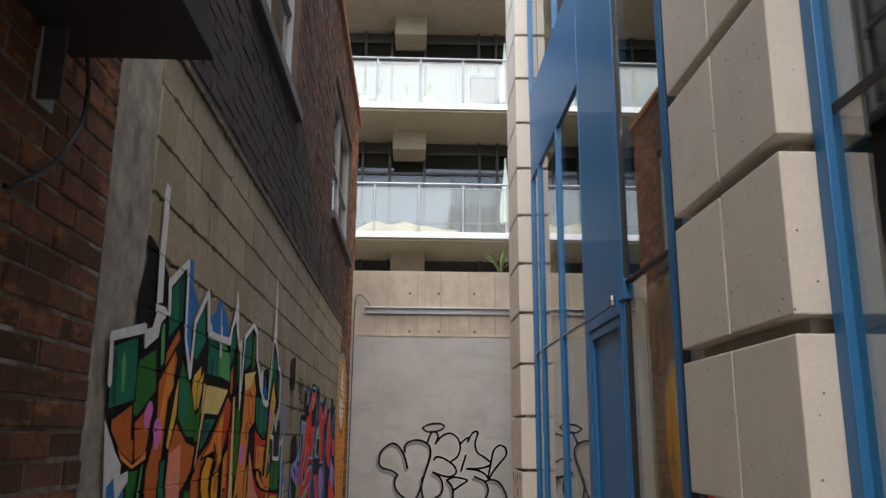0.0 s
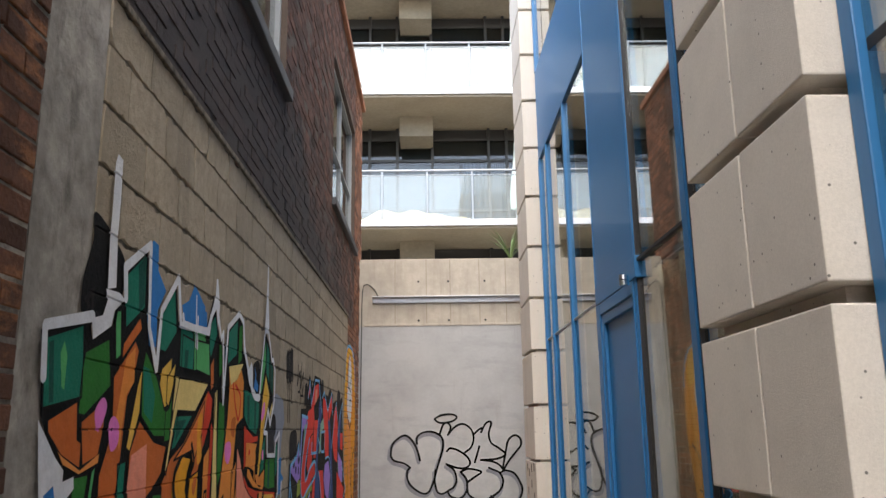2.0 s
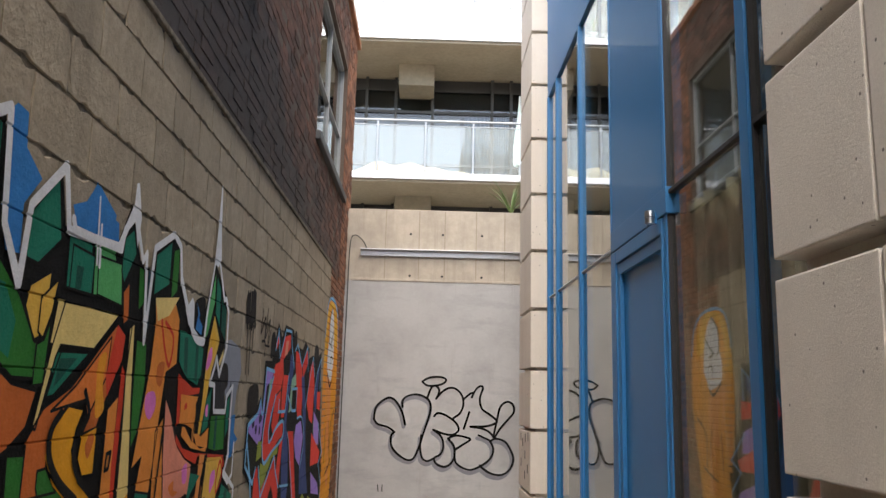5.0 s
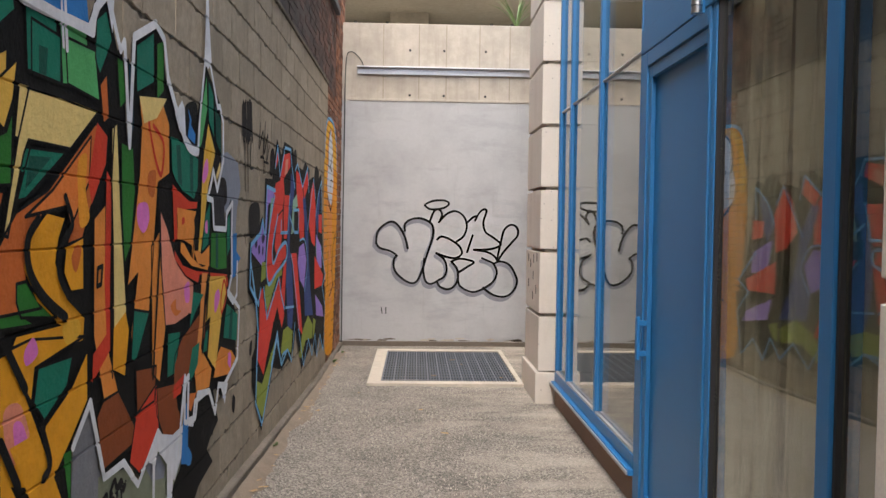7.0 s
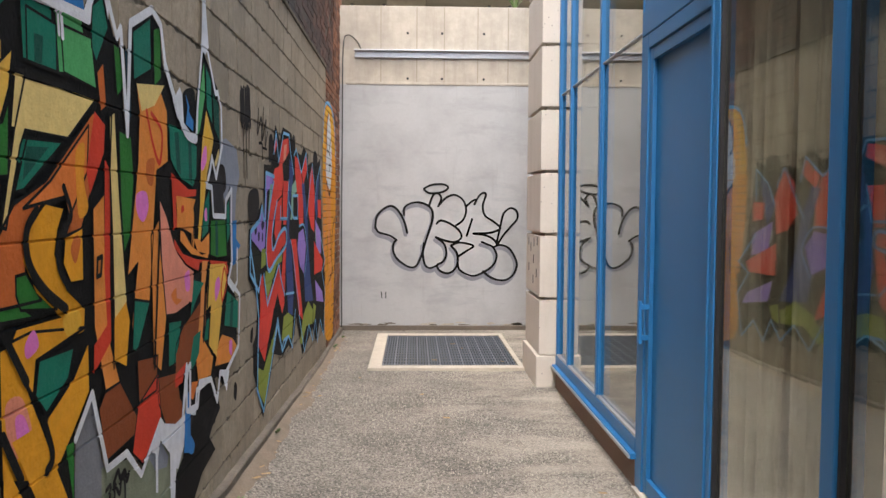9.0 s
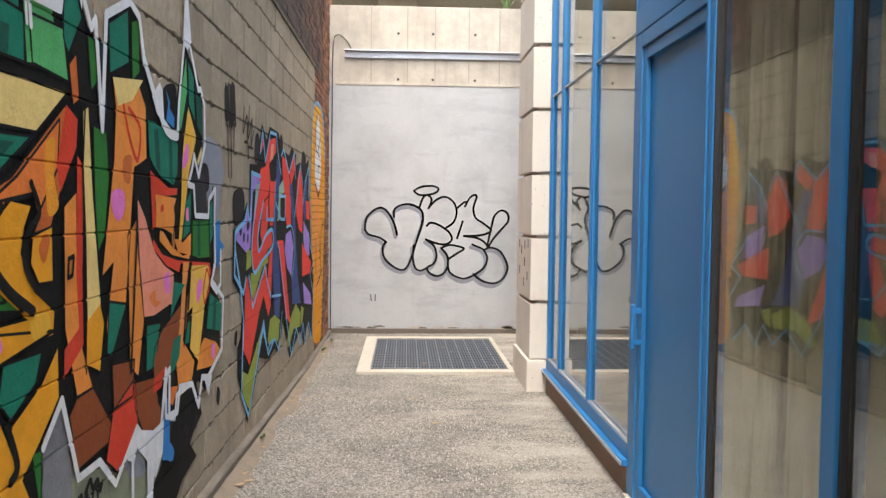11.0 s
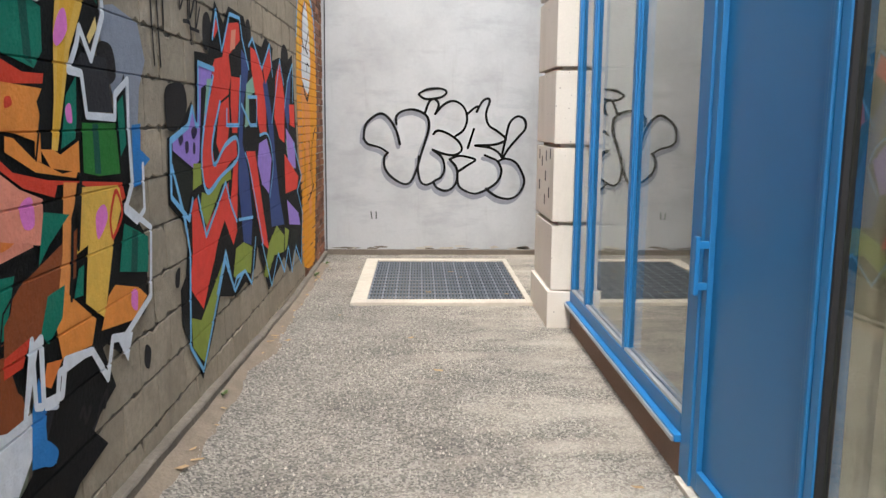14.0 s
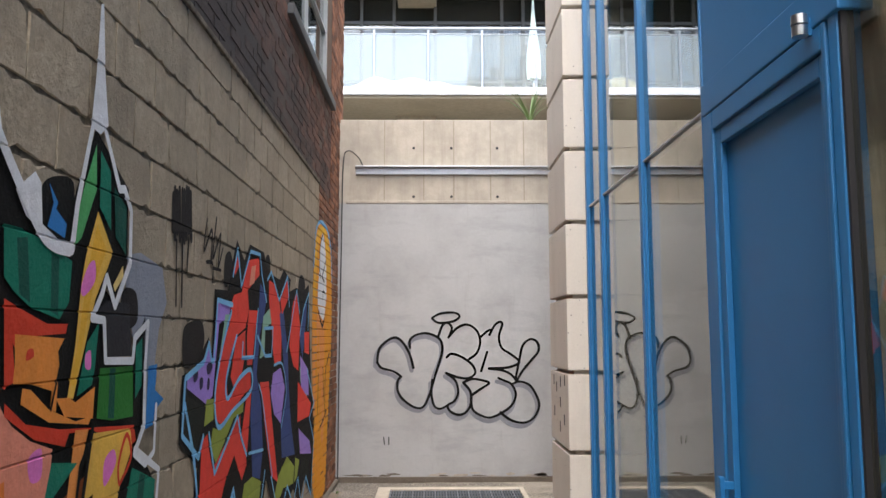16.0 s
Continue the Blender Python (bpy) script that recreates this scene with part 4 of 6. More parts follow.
paint(mural_wild, 'black', 1, [(9.977, 1.984), (10.115, 1.949), (10.358, 1.907), (10.388, 2.042), (10.527, 2.348), (10.719, 2.171), (10.827, 2.111), (10.839, 1.92), (10.724, 1.761), (10.644, 1.851), (10.549, 1.723), (10.645, 1.708), (10.669, 1.58), (10.906, 1.573), (10.932, 1.652), (11.049, 1.702), (11.053, 1.321), (10.964, 1.231), (11.212, 1.091), (11.22, 1.015), (10.057, 1.242)])
paint(mural_wild, 'black', 1.1, [(10.176, 2.072), (10.25, 2.124), (10.378, 2.129), (10.379, 1.986), (10.355, 1.927), (10.213, 1.964)], rounded=True)
paint(mural_wild, 'soot', 0.6, [(10.802, 1.807), (10.857, 1.834), (10.945, 1.815), (10.965, 1.718), (10.873, 1.684), (10.806, 1.73)], rounded=True)
paint(mural_wild, 'dark', 0.8, [(10.398, 0.806), (10.569, 0.785), (10.708, 0.66), (10.66, 0.56), (10.52, 0.468), (10.321, 0.418), (10.112, 0.497), (10.225, 0.721)])
paint(mural_wild, 'black', 0.8, [(10.226, 0.588), (10.39, 0.79), (10.696, 0.774), (10.798, 0.598), (10.566, 0.523), (10.695, 0.419), (10.444, 0.382), (10.222, 0.259), (9.936, 0.368), (10.029, 0.503)])
paint(mural_wild, 'mist', 0.5, [(9.07, 0.96), (9.195, 1.031), (9.255, 0.824), (9.281, 0.783), (9.25, 0.63), (9.04, 0.71)])
paint(mural_wild, 'moss', 0.6, [(9.254, 0.792), (9.443, 0.778), (9.607, 0.655), (9.816, 0.732), (10.079, 0.716), (10.15, 0.61), (10.003, 0.342), (9.25, 0.63)])
paint(mural_wild, 'ash', 0.7, [(9.698, 0.689), (9.836, 0.713), (9.94, 0.615), (9.918, 0.581), (9.774, 0.614)])
# fills of the large letters, first stretch
paint(mural_wild, 'teal', 2, [(7.599, 1.978), (7.834, 2.041), (7.848, 1.952), (7.858, 1.827), (7.617, 1.788), (7.604, 1.902)])
paint(mural_wild, 'leaf', 2.4, [(7.696, 1.944), (7.715, 1.979), (7.74, 1.939), (7.738, 1.842), (7.719, 1.851)])
paint(mural_wild, 'forest', 2.4, [(7.623, 1.966), (7.649, 1.975), (7.678, 1.807), (7.651, 1.805)])
paint(mural_wild, 'green', 2, [(7.862, 1.963), (8.036, 2.022), (8.075, 1.87), (7.888, 1.774), (7.844, 1.778), (7.849, 1.907)])
paint(mural_wild, 'leaf', 2, [(8.083, 2.12), (8.119, 2.126), (8.143, 1.975), (8.099, 1.954), (8.074, 2.08)])
paint(mural_wild, 'teal', 2, [(8.133, 2.245), (8.325, 2.366), (8.34, 2.165), (8.168, 2.069)])
paint(mural_wild, 'forest', 2.4, [(8.248, 2.301), (8.316, 2.357), (8.33, 2.178), (8.281, 2.141)])
paint(mural_wild, 'rust', 2, [(8.156, 2.019), (8.301, 2.128), (8.327, 2.086), (8.152, 1.96)])
paint(mural_wild, 'sky', 1.2, [(8.356, 2.399), (8.389, 2.43), (8.45, 2.424), (8.462, 2.328), (8.567, 2.267), (8.481, 2.175), (8.489, 2.037), (8.412, 2.034), (8.374, 2.128), (8.376, 2.302)])
paint(mural_wild, 'teal', 2, [(8.507, 2.147), (8.673, 2.301), (8.724, 2.121), (8.595, 2.027), (8.522, 2.033)])
paint(mural_wild, 'ochre', 2, [(8.566, 1.964), (8.685, 2.018), (8.678, 1.837), (8.618, 1.811), (8.549, 1.903)])
paint(mural_wild, 'green', 2, [(8.378, 2.016), (8.511, 1.929), (8.627, 1.807), (8.688, 1.83), (8.736, 1.704), (8.517, 1.707), (8.372, 1.78), (8.356, 1.944)])
paint(mural_wild, 'teal', 2.3, [(8.361, 1.958), (8.429, 1.951), (8.506, 1.857), (8.488, 1.756), (8.394, 1.795)])
paint(mural_wild, 'sky', 1.2, [(8.781, 2.243), (8.876, 2.277), (8.951, 2.36), (9.129, 2.287), (9.118, 2.194), (8.82, 2.176)])
paint(mural_wild, 'teal', 2, [(8.775, 2.152), (8.954, 2.158), (8.961, 1.998), (8.786, 1.985)])
paint(mural_wild, 'leaf', 2, [(8.97, 2.159), (9.153, 2.174), (9.188, 2.005), (8.991, 1.984)])
paint(mural_wild, 'cream', 2, [(8.745, 1.949), (9.169, 1.95), (8.923, 1.803), (8.719, 1.808)])
paint(mural_wild, 'teal', 2, [(8.732, 1.79), (8.951, 1.789), (8.817, 1.718), (8.723, 1.724)])
paint(mural_wild, 'rust', 2, [(7.652, 1.76), (7.832, 1.816), (7.849, 1.707), (7.88, 1.696), (7.883, 1.619), (7.752, 1.662), (7.659, 1.725)])
paint(mural_wild, 'tan', 2.3, [(7.729, 1.675), (7.752, 1.662), (7.884, 1.616), (8.018, 1.66), (8.013, 1.633), (7.879, 1.606), (7.768, 1.638)])
paint(mural_wild, 'rust', 2, [(7.867, 1.757), (8.033, 1.826), (8.041, 1.745), (8.009, 1.653), (7.898, 1.627)])
paint(mural_wild, 'violet', 2.6, [(7.96, 1.789), (8.018, 1.833), (8.052, 1.799), (7.994, 1.726)], rounded=True)
paint(mural_wild, 'violet', 2.6, [(8.077, 1.746), (8.114, 1.777), (8.165, 1.748), (8.162, 1.686), (8.107, 1.667)], rounded=True)
paint(mural_wild, 'rust', 2, [(8.089, 1.903), (8.267, 2.04), (8.308, 2.007), (8.265, 1.882), (8.224, 1.84), (8.2, 1.648), (8.177, 1.537), (8.157, 1.38), (8.04, 1.394), (8.026, 1.592), (8.108, 1.734)])
paint(mural_wild, 'orange', 2.3, [(8.189, 1.967), (8.271, 2.017), (8.279, 1.896), (8.213, 1.849), (8.182, 1.661), (8.132, 1.759)])
paint(mural_wild, 'ochre', 2, [(8.315, 1.886), (8.354, 1.957), (8.352, 1.793), (8.278, 1.657), (8.242, 1.673)])
paint(mural_wild, 'rust', 2, [(8.278, 1.657), (8.357, 1.766), (8.521, 1.69), (8.668, 1.671), (8.626, 1.57), (8.537, 1.517), (8.417, 1.471), (8.389, 1.353), (8.281, 1.481), (8.277, 1.583)])
paint(mural_wild, 'pink', 2.3, [(8.296, 1.647), (8.446, 1.683), (8.472, 1.466), (8.421, 1.365), (8.327, 1.413), (8.275, 1.545)])
paint(mural_wild, 'teal', 2, [(8.175, 1.621), (8.25, 1.632), (8.245, 1.534), (8.33, 1.369), (8.209, 1.383)])
paint(mural_wild, 'green', 2, [(8.54, 1.5), (8.772, 1.489), (8.729, 1.374), (8.827, 1.331), (8.553, 1.343)])
paint(mural_wild, 'green', 2, [(7.841, 1.599), (7.947, 1.604), (7.911, 1.422), (7.833, 1.419)])
paint(mural_wild, 'leaf', 2, [(7.97, 1.611), (7.998, 1.628), (7.962, 1.403), (7.926, 1.408)])
paint(mural_wild, 'white', 3.2, [(7.595, 1.758), (7.659, 1.705), (7.711, 1.66), (7.771, 1.622), (7.771, 1.591), (7.841, 1.601), (7.848, 1.567), (7.764, 1.52), (7.739, 1.522), (7.716, 1.584), (7.662, 1.562), (7.658, 1.441)])
paint(mural_wild, 'sky', 3, [(7.662, 1.562), (7.717, 1.582), (7.743, 1.521), (7.819, 1.542), (7.82, 1.428), (7.686, 1.443)])
# fills of the large letters, second stretch
paint(mural_wild, 'teal', 2, [(8.807, 2.122), (8.978, 2.114), (8.979, 1.985), (8.808, 1.985)])
paint(mural_wild, 'forest', 2.3, [(8.848, 2.063), (8.9, 2.065), (8.89, 1.991), (8.848, 1.99)])
paint(mural_wild, 'leaf', 2, [(9.007, 2.121), (9.218, 2.126), (9.253, 1.977), (9.023, 1.991)])
paint(mural_wild, 'sky', 1.2, [(8.811, 2.189), (8.978, 2.177), (9.176, 2.182), (9.158, 2.265), (9.006, 2.281), (8.841, 2.221)])
paint(mural_wild, 'teal', 2, [(9.228, 2.226), (9.308, 2.274), (9.356, 2.187), (9.255, 2.059), (9.219, 2.101)])
paint(mural_wild, 'green', 2, [(9.397, 2.148), (9.451, 2.144), (9.488, 2.016), (9.424, 1.976)])
paint(mural_wild, 'rust', 2, [(9.256, 2.031), (9.311, 2.073), (9.332, 1.934), (9.283, 1.911)])
paint(mural_wild, 'navy', 2, [(9.498, 2.156), (9.544, 2.131), (9.561, 1.931), (9.525, 1.888)])
paint(mural_wild, 'teal', 2, [(9.583, 2.226), (9.771, 2.315), (9.775, 2.126), (9.586, 2.057)])
paint(mural_wild, 'green', 2, [(9.804, 2.282), (9.887, 2.309), (9.891, 2.11), (9.808, 2.066)])
paint(mural_wild, 'cream', 2, [(8.793, 1.942), (8.979, 1.947), (9.239, 1.942), (9.04, 1.81), (8.789, 1.809), (8.763, 1.77), (8.684, 1.562), (8.662, 1.568), (8.735, 1.804)])
paint(mural_wild, 'teal', 2, [(8.799, 1.79), (9.01, 1.796), (8.775, 1.658), (8.728, 1.651)])
paint(mural_wild, 'forest', 2.3, [(8.794, 1.769), (8.919, 1.775), (8.77, 1.681)])
paint(mural_wild, 'ochre', 2, [(8.635, 1.933), (8.734, 2.003), (8.711, 1.901), (8.668, 1.821), (8.636, 1.837)])
paint(mural_wild, 'green', 2, [(8.636, 1.803), (8.678, 1.818), (8.711, 1.877), (8.701, 1.69), (8.636, 1.685)])
paint(mural_wild, 'rust', 2, [(8.637, 1.536), (8.724, 1.623), (8.898, 1.685), (9.221, 1.904), (9.314, 1.877), (9.307, 1.787), (9.189, 1.654), (9.122, 1.551), (9.013, 1.535), (9.043, 1.573), (9.012, 1.638), (8.871, 1.622), (8.786, 1.542), (8.776, 1.45), (8.86, 1.371), (8.637, 1.372)])
paint(mural_wild, 'rust2', 2.2, [(8.771, 1.612), (8.925, 1.686), (9.186, 1.861), (9.171, 1.722), (9.042, 1.586), (9.012, 1.644), (8.871, 1.626)])
paint(mural_wild, 'gold', 2.3, [(8.795, 1.559), (8.893, 1.622), (9, 1.61), (8.96, 1.555), (8.94, 1.487), (9.014, 1.38), (9.135, 1.313), (9.126, 1.249), (8.985, 1.242), (8.773, 1.265), (8.703, 1.288), (8.725, 1.312), (8.979, 1.309), (8.834, 1.392), (8.764, 1.48)])
paint(mural_wild, 'gold', 2.3, [(9.013, 1.528), (9.126, 1.551), (9.127, 1.402), (9.044, 1.403), (8.998, 1.458)])
paint(mural_wild, 'red', 2.4, [(9.232, 1.908), (9.314, 1.874), (9.3, 1.786), (9.189, 1.654), (9.164, 1.722)])
paint(mural_wild, 'amber', 2.6, [(9.091, 1.778), (9.153, 1.801), (9.144, 1.694), (9.172, 1.612), (9.106, 1.585), (9.089, 1.679)], rounded=True)
paint(mural_wild, 'rust', 2.7, [(9.043, 1.495), (9.08, 1.533), (9.113, 1.518), (9.075, 1.453)], rounded=True)
paint(mural_wild, 'green', 2, [(8.725, 1.445), (8.777, 1.448), (8.873, 1.382), (8.95, 1.336), (8.748, 1.358), (8.725, 1.397)])
paint(mural_wild, 'gold', 2, [(8.681, 1.286), (8.797, 1.296), (9.135, 1.258), (8.822, 1.218), (8.803, 1.132), (8.749, 1.188)])
paint(mural_wild, 'violet', 3.2, [(8.761, 1.267), (8.809, 1.3), (8.835, 1.254), (8.773, 1.232)], rounded=True)
paint(mural_wild, 'yellow', 2.9, [(8.985, 1.306), (9.076, 1.32), (9.109, 1.276), (9.015, 1.25)], rounded=True)
paint(mural_wild, 'teal', 2, [(8.84, 1.215), (9.055, 1.213), (9.016, 1.132), (8.875, 1.066), (8.815, 1.127)])
paint(mural_wild, 'gold', 2, [(9.159, 1.213), (9.161, 1.06), (9.048, 0.973), (8.909, 0.873), (8.854, 0.996), (8.881, 1.053), (9.047, 1.123)])
paint(mural_wild, 'gold', 2, [(8.638, 1.276), (8.681, 1.28), (8.773, 1.154), (8.87, 1.004), (8.926, 0.862), (8.639, 0.96)])
paint(mural_wild, 'pink', 2.5, [(8.659, 1.135), (8.745, 1.137), (8.794, 1.014), (8.693, 1.003)], rounded=True)
paint(mural_wild, 'violet', 3.2, [(8.704, 1.094), (8.75, 1.09), (8.789, 1.003), (8.727, 1.008)], rounded=True)
paint(mural_wild, 'orange', 2, [(9.207, 1.612), (9.301, 1.659), (9.297, 1.409), (9.335, 1.17), (9.413, 1.034), (9.287, 1.029), (9.204, 1.248)])
paint(mural_wild, 'red', 2.3, [(9.308, 1.765), (9.355, 1.731), (9.336, 1.406), (9.339, 1.184), (9.195, 1.106), (9.201, 1.192), (9.307, 1.24), (9.29, 1.41)])
paint(mural_wild, 'umber', 2, [(9.287, 1.032), (9.413, 1.034), (9.593, 0.857), (9.575, 0.818), (9.282, 0.805), (9.229, 0.988)])
paint(mural_wild, 'cream', 2, [(9.352, 1.907), (9.4, 1.928), (9.429, 1.643), (9.486, 1.301), (9.47, 1.194), (9.37, 1.224), (9.366, 1.523), (9.35, 1.76)])
paint(mural_wild, 'gold', 2.3, [(9.37, 1.251), (9.477, 1.294), (9.509, 1.227), (9.472, 1.076), (9.363, 1.117)])
paint(mural_wild, 'green', 2, [(9.434, 1.871), (9.548, 1.859), (9.569, 1.709), (9.527, 1.518), (9.466, 1.458), (9.442, 1.643)])
paint(mural_wild, 'orange', 2, [(9.61, 2.042), (9.869, 2.072), (9.958, 1.994), (9.963, 1.795), (9.82, 1.752), (9.771, 1.51), (9.724, 1.274), (9.543, 1.103), (9.532, 1.216), (9.598, 1.418), (9.494, 1.378), (9.536, 1.518), (9.615, 1.775), (9.636, 1.956)])
paint(mural_wild, 'cream', 2.3, [(9.61, 2.05), (9.926, 2.089), (9.804, 1.997), (9.66, 1.959)])
paint(mural_wild, 'violet', 2.7, [(9.593, 1.661), (9.691, 1.671), (9.717, 1.613), (9.658, 1.563), (9.595, 1.597)], rounded=True)
paint(mural_wild, 'rust', 2.7, [(9.704, 1.78), (9.792, 1.794), (9.768, 1.699), (9.705, 1.713)], rounded=True)
stroke(mural_wild, 'red', 3, 0.022, [(9.71, 1.965), (9.775, 1.853), (9.853, 1.785), (9.884, 1.906), (9.762, 1.963)], rounded=True)
paint(mural_wild, 'pink', 2.2, [(9.85, 1.648), (9.938, 1.577), (10.032, 1.464), (10.131, 1.383), (10.271, 1.313), (10.239, 1.197), (10.039, 1.179), (9.918, 1.189), (9.885, 1.346), (9.855, 1.437)])
paint(mural_wild, 'violet', 2.7, [(10.132, 1.344), (10.235, 1.316), (10.216, 1.239), (10.134, 1.267)], rounded=True)
paint(mural_wild, 'rust2', 2.7, [(9.981, 1.264), (10.1, 1.289), (10.161, 1.245), (10.057, 1.214)], rounded=True)
paint(mural_wild, 'orange', 2, [(9.745, 1.511), (9.852, 1.578), (9.873, 1.364), (9.918, 1.18), (9.848, 0.977), (9.755, 1.03)])
paint(mural_wild, 'umber', 2, [(9.793, 0.967), (10.045, 0.937), (10.135, 0.705), (9.91, 0.737), (9.812, 0.861)])
paint(mural_wild, 'umber', 2.1, [(9.58, 1.076), (9.808, 1.051), (9.783, 0.92), (9.592, 0.917)])
paint(mural_wild, 'red', 2.2, [(9.583, 0.913), (9.809, 0.981), (9.841, 0.786), (9.625, 0.688), (9.517, 0.76)])
paint(mural_wild, 'umber', 2, [(10.138, 1.108), (10.545, 1.221), (10.509, 1.058), (10.013, 0.962), (10.042, 1.05)])
paint(mural_wild, 'teal', 2, [(9.948, 1.158), (10.124, 1.143), (10.044, 0.975), (9.94, 0.976)])
paint(mural_wild, 'teal', 2, [(9.558, 1.293), (9.724, 1.266), (9.58, 1.104), (9.533, 1.12)])
# fills of the large letters, third stretch
paint(mural_wild, 'leaf', 2.26, [(10.441, 2.12), (10.523, 2.285), (10.539, 2.138), (10.442, 1.967), (10.399, 1.935), (10.404, 2.031)])
paint(mural_wild, 'teal', 2.26, [(10.559, 2.272), (10.648, 2.219), (10.67, 2.018), (10.569, 2.085)])
paint(mural_wild, 'forest', 2.26, [(10.684, 2.172), (10.801, 2.119), (10.811, 1.949), (10.71, 2.003)])
paint(mural_wild, 'ochre', 2.26, [(10.48, 1.913), (10.557, 2.068), (10.693, 1.945), (10.654, 1.889), (10.567, 1.781), (10.434, 1.467), (10.393, 1.47), (10.432, 1.626), (10.457, 1.831)])
paint(mural_wild, 'yellow', 2.3, [(10.5, 1.876), (10.554, 2.024), (10.641, 1.947), (10.54, 1.808), (10.445, 1.506), (10.406, 1.508), (10.448, 1.626)])
paint(mural_wild, 'violet', 2.7, [(10.499, 1.883), (10.547, 1.901), (10.554, 1.837), (10.478, 1.784), (10.453, 1.81)], rounded=True)
paint(mural_wild, 'teal', 2.26, [(9.981, 1.947), (10.069, 1.947), (10.218, 1.925), (10.383, 1.886), (10.374, 1.759), (10.316, 1.707), (10.138, 1.737), (10.042, 1.779), (9.996, 1.81)])
paint(mural_wild, 'forest', 2.3, [(10.049, 1.919), (10.106, 1.926), (10.137, 1.749), (10.077, 1.77)])
paint(mural_wild, 'forest', 2.3, [(10.247, 1.899), (10.297, 1.891), (10.307, 1.717), (10.26, 1.729)])
paint(mural_wild, 'white', 3, [(10.027, 2.046), (10.127, 2.114), (10.164, 2.088), (10.182, 1.973), (10.269, 1.946), (10.374, 1.921), (10.357, 1.91), (10.216, 1.939), (10.088, 1.983)])
paint(mural_wild, 'sky', 2.6, [(10.212, 2.097), (10.271, 2.05), (10.26, 2.029), (10.334, 1.994), (10.324, 1.95), (10.213, 1.971), (10.244, 2.045)])
paint(mural_wild, 'red', 2.26, [(10.002, 1.755), (10.092, 1.73), (10.243, 1.693), (10.374, 1.695), (10.363, 1.666), (10.147, 1.657), (10.112, 1.584), (10.057, 1.64), (10.079, 1.539), (10.027, 1.52)])
paint(mural_wild, 'orange', 2.27, [(10.066, 1.663), (10.356, 1.651), (10.318, 1.613), (10.33, 1.577), (10.323, 1.437), (10.285, 1.447), (10.29, 1.5), (10.161, 1.527), (10.069, 1.532), (10.074, 1.585)])
paint(mural_wild, 'teal', 2.26, [(10.458, 1.472), (10.516, 1.637), (10.603, 1.703), (10.584, 1.554), (10.567, 1.501), (10.479, 1.477)])
paint(mural_wild, 'violet', 2.5, [(10.507, 1.598), (10.545, 1.611), (10.551, 1.555), (10.512, 1.557)], rounded=True)
paint(mural_wild, 'cream', 2.6, [(10.787, 1.908), (10.795, 1.869), (10.723, 1.811), (10.705, 1.833)])
paint(mural_wild, 'dark', 2.4, [(10.652, 1.778), (10.863, 1.776), (10.9, 1.586), (10.679, 1.587), (10.659, 1.709), (10.572, 1.728)])
paint(mural_wild, 'teal', 2.26, [(10.944, 1.62), (11.008, 1.652), (11.018, 1.471), (10.956, 1.427)])
paint(mural_wild, 'green', 2.26, [(10.626, 1.552), (10.921, 1.549), (10.941, 1.365), (10.747, 1.369), (10.616, 1.389)])
paint(mural_wild, 'forest', 2.3, [(10.709, 1.549), (10.759, 1.547), (10.762, 1.375), (10.709, 1.38)])
paint(mural_wild, 'orange', 2.27, [(10.319, 1.476), (10.381, 1.417), (10.585, 1.392), (10.591, 1.494), (10.451, 1.455), (10.404, 1.472)])
paint(mural_wild, 'red', 2.28, [(10.031, 1.486), (10.149, 1.419), (10.357, 1.383), (10.953, 1.332), (10.981, 1.273), (10.918, 1.258), (10.572, 1.359), (10.416, 1.364), (10.391, 1.328), (10.202, 1.371), (10.034, 1.451)])
paint(mural_wild, 'pink', 2.27, [(10.035, 1.442), (10.178, 1.371), (10.313, 1.331), (10.296, 1.195), (10.057, 1.242)])
paint(mural_wild, 'violet', 2.7, [(10.171, 1.323), (10.242, 1.342), (10.25, 1.263), (10.19, 1.259)], rounded=True)
paint(mural_wild, 'sky', 1.5, [(11.09, 1.542), (11.189, 1.547), (11.174, 1.445), (11.283, 1.402), (11.183, 1.367), (11.164, 1.309), (11.078, 1.302)])
paint(mural_wild, 'ochre', 2.26, [(10.572, 1.345), (10.919, 1.325), (10.944, 1.251), (10.847, 1.145), (10.72, 0.872), (10.567, 0.96), (10.614, 1.148), (10.522, 1.132), (10.559, 1.261)])
paint(mural_wild, 'violet', 2.6, [(10.697, 1.245), (10.769, 1.269), (10.794, 1.218), (10.711, 1.156), (10.688, 1.183)], rounded=True)
stroke(mural_wild, 'red', 2.8, 0.018, [(10.826, 1.148), (10.819, 1.215), (10.885, 1.306), (10.934, 1.218), (10.833, 1.139)], rounded=True)
paint(mural_wild, 'tan', 2.26, [(10.459, 1.369), (10.557, 1.361), (10.51, 1.252), (10.467, 1.083), (10.428, 0.96), (10.377, 1.043), (10.418, 1.149)])
paint(mural_wild, 'orange', 2.26, [(10.388, 1.053), (10.643, 0.888), (10.596, 0.809), (10.369, 0.829), (10.334, 0.968)])
paint(mural_wild, 'teal', 2.26, [(10.31, 1.293), (10.485, 1.266), (10.333, 1.191), (10.258, 1.139)])
paint(mural_wild, 'teal', 2.26, [(10.529, 1.083), (10.572, 1.09), (10.55, 0.991), (10.48, 0.995)])
paint(mural_wild, 'teal', 2.26, [(10.951, 1.178), (11.207, 1.093), (11.186, 0.95), (11.032, 0.979), (10.879, 1.008), (10.902, 1.069)])
paint(mural_wild, 'forest', 2.3, [(11.033, 1.145), (11.095, 1.127), (11.062, 0.974), (10.994, 0.987)])
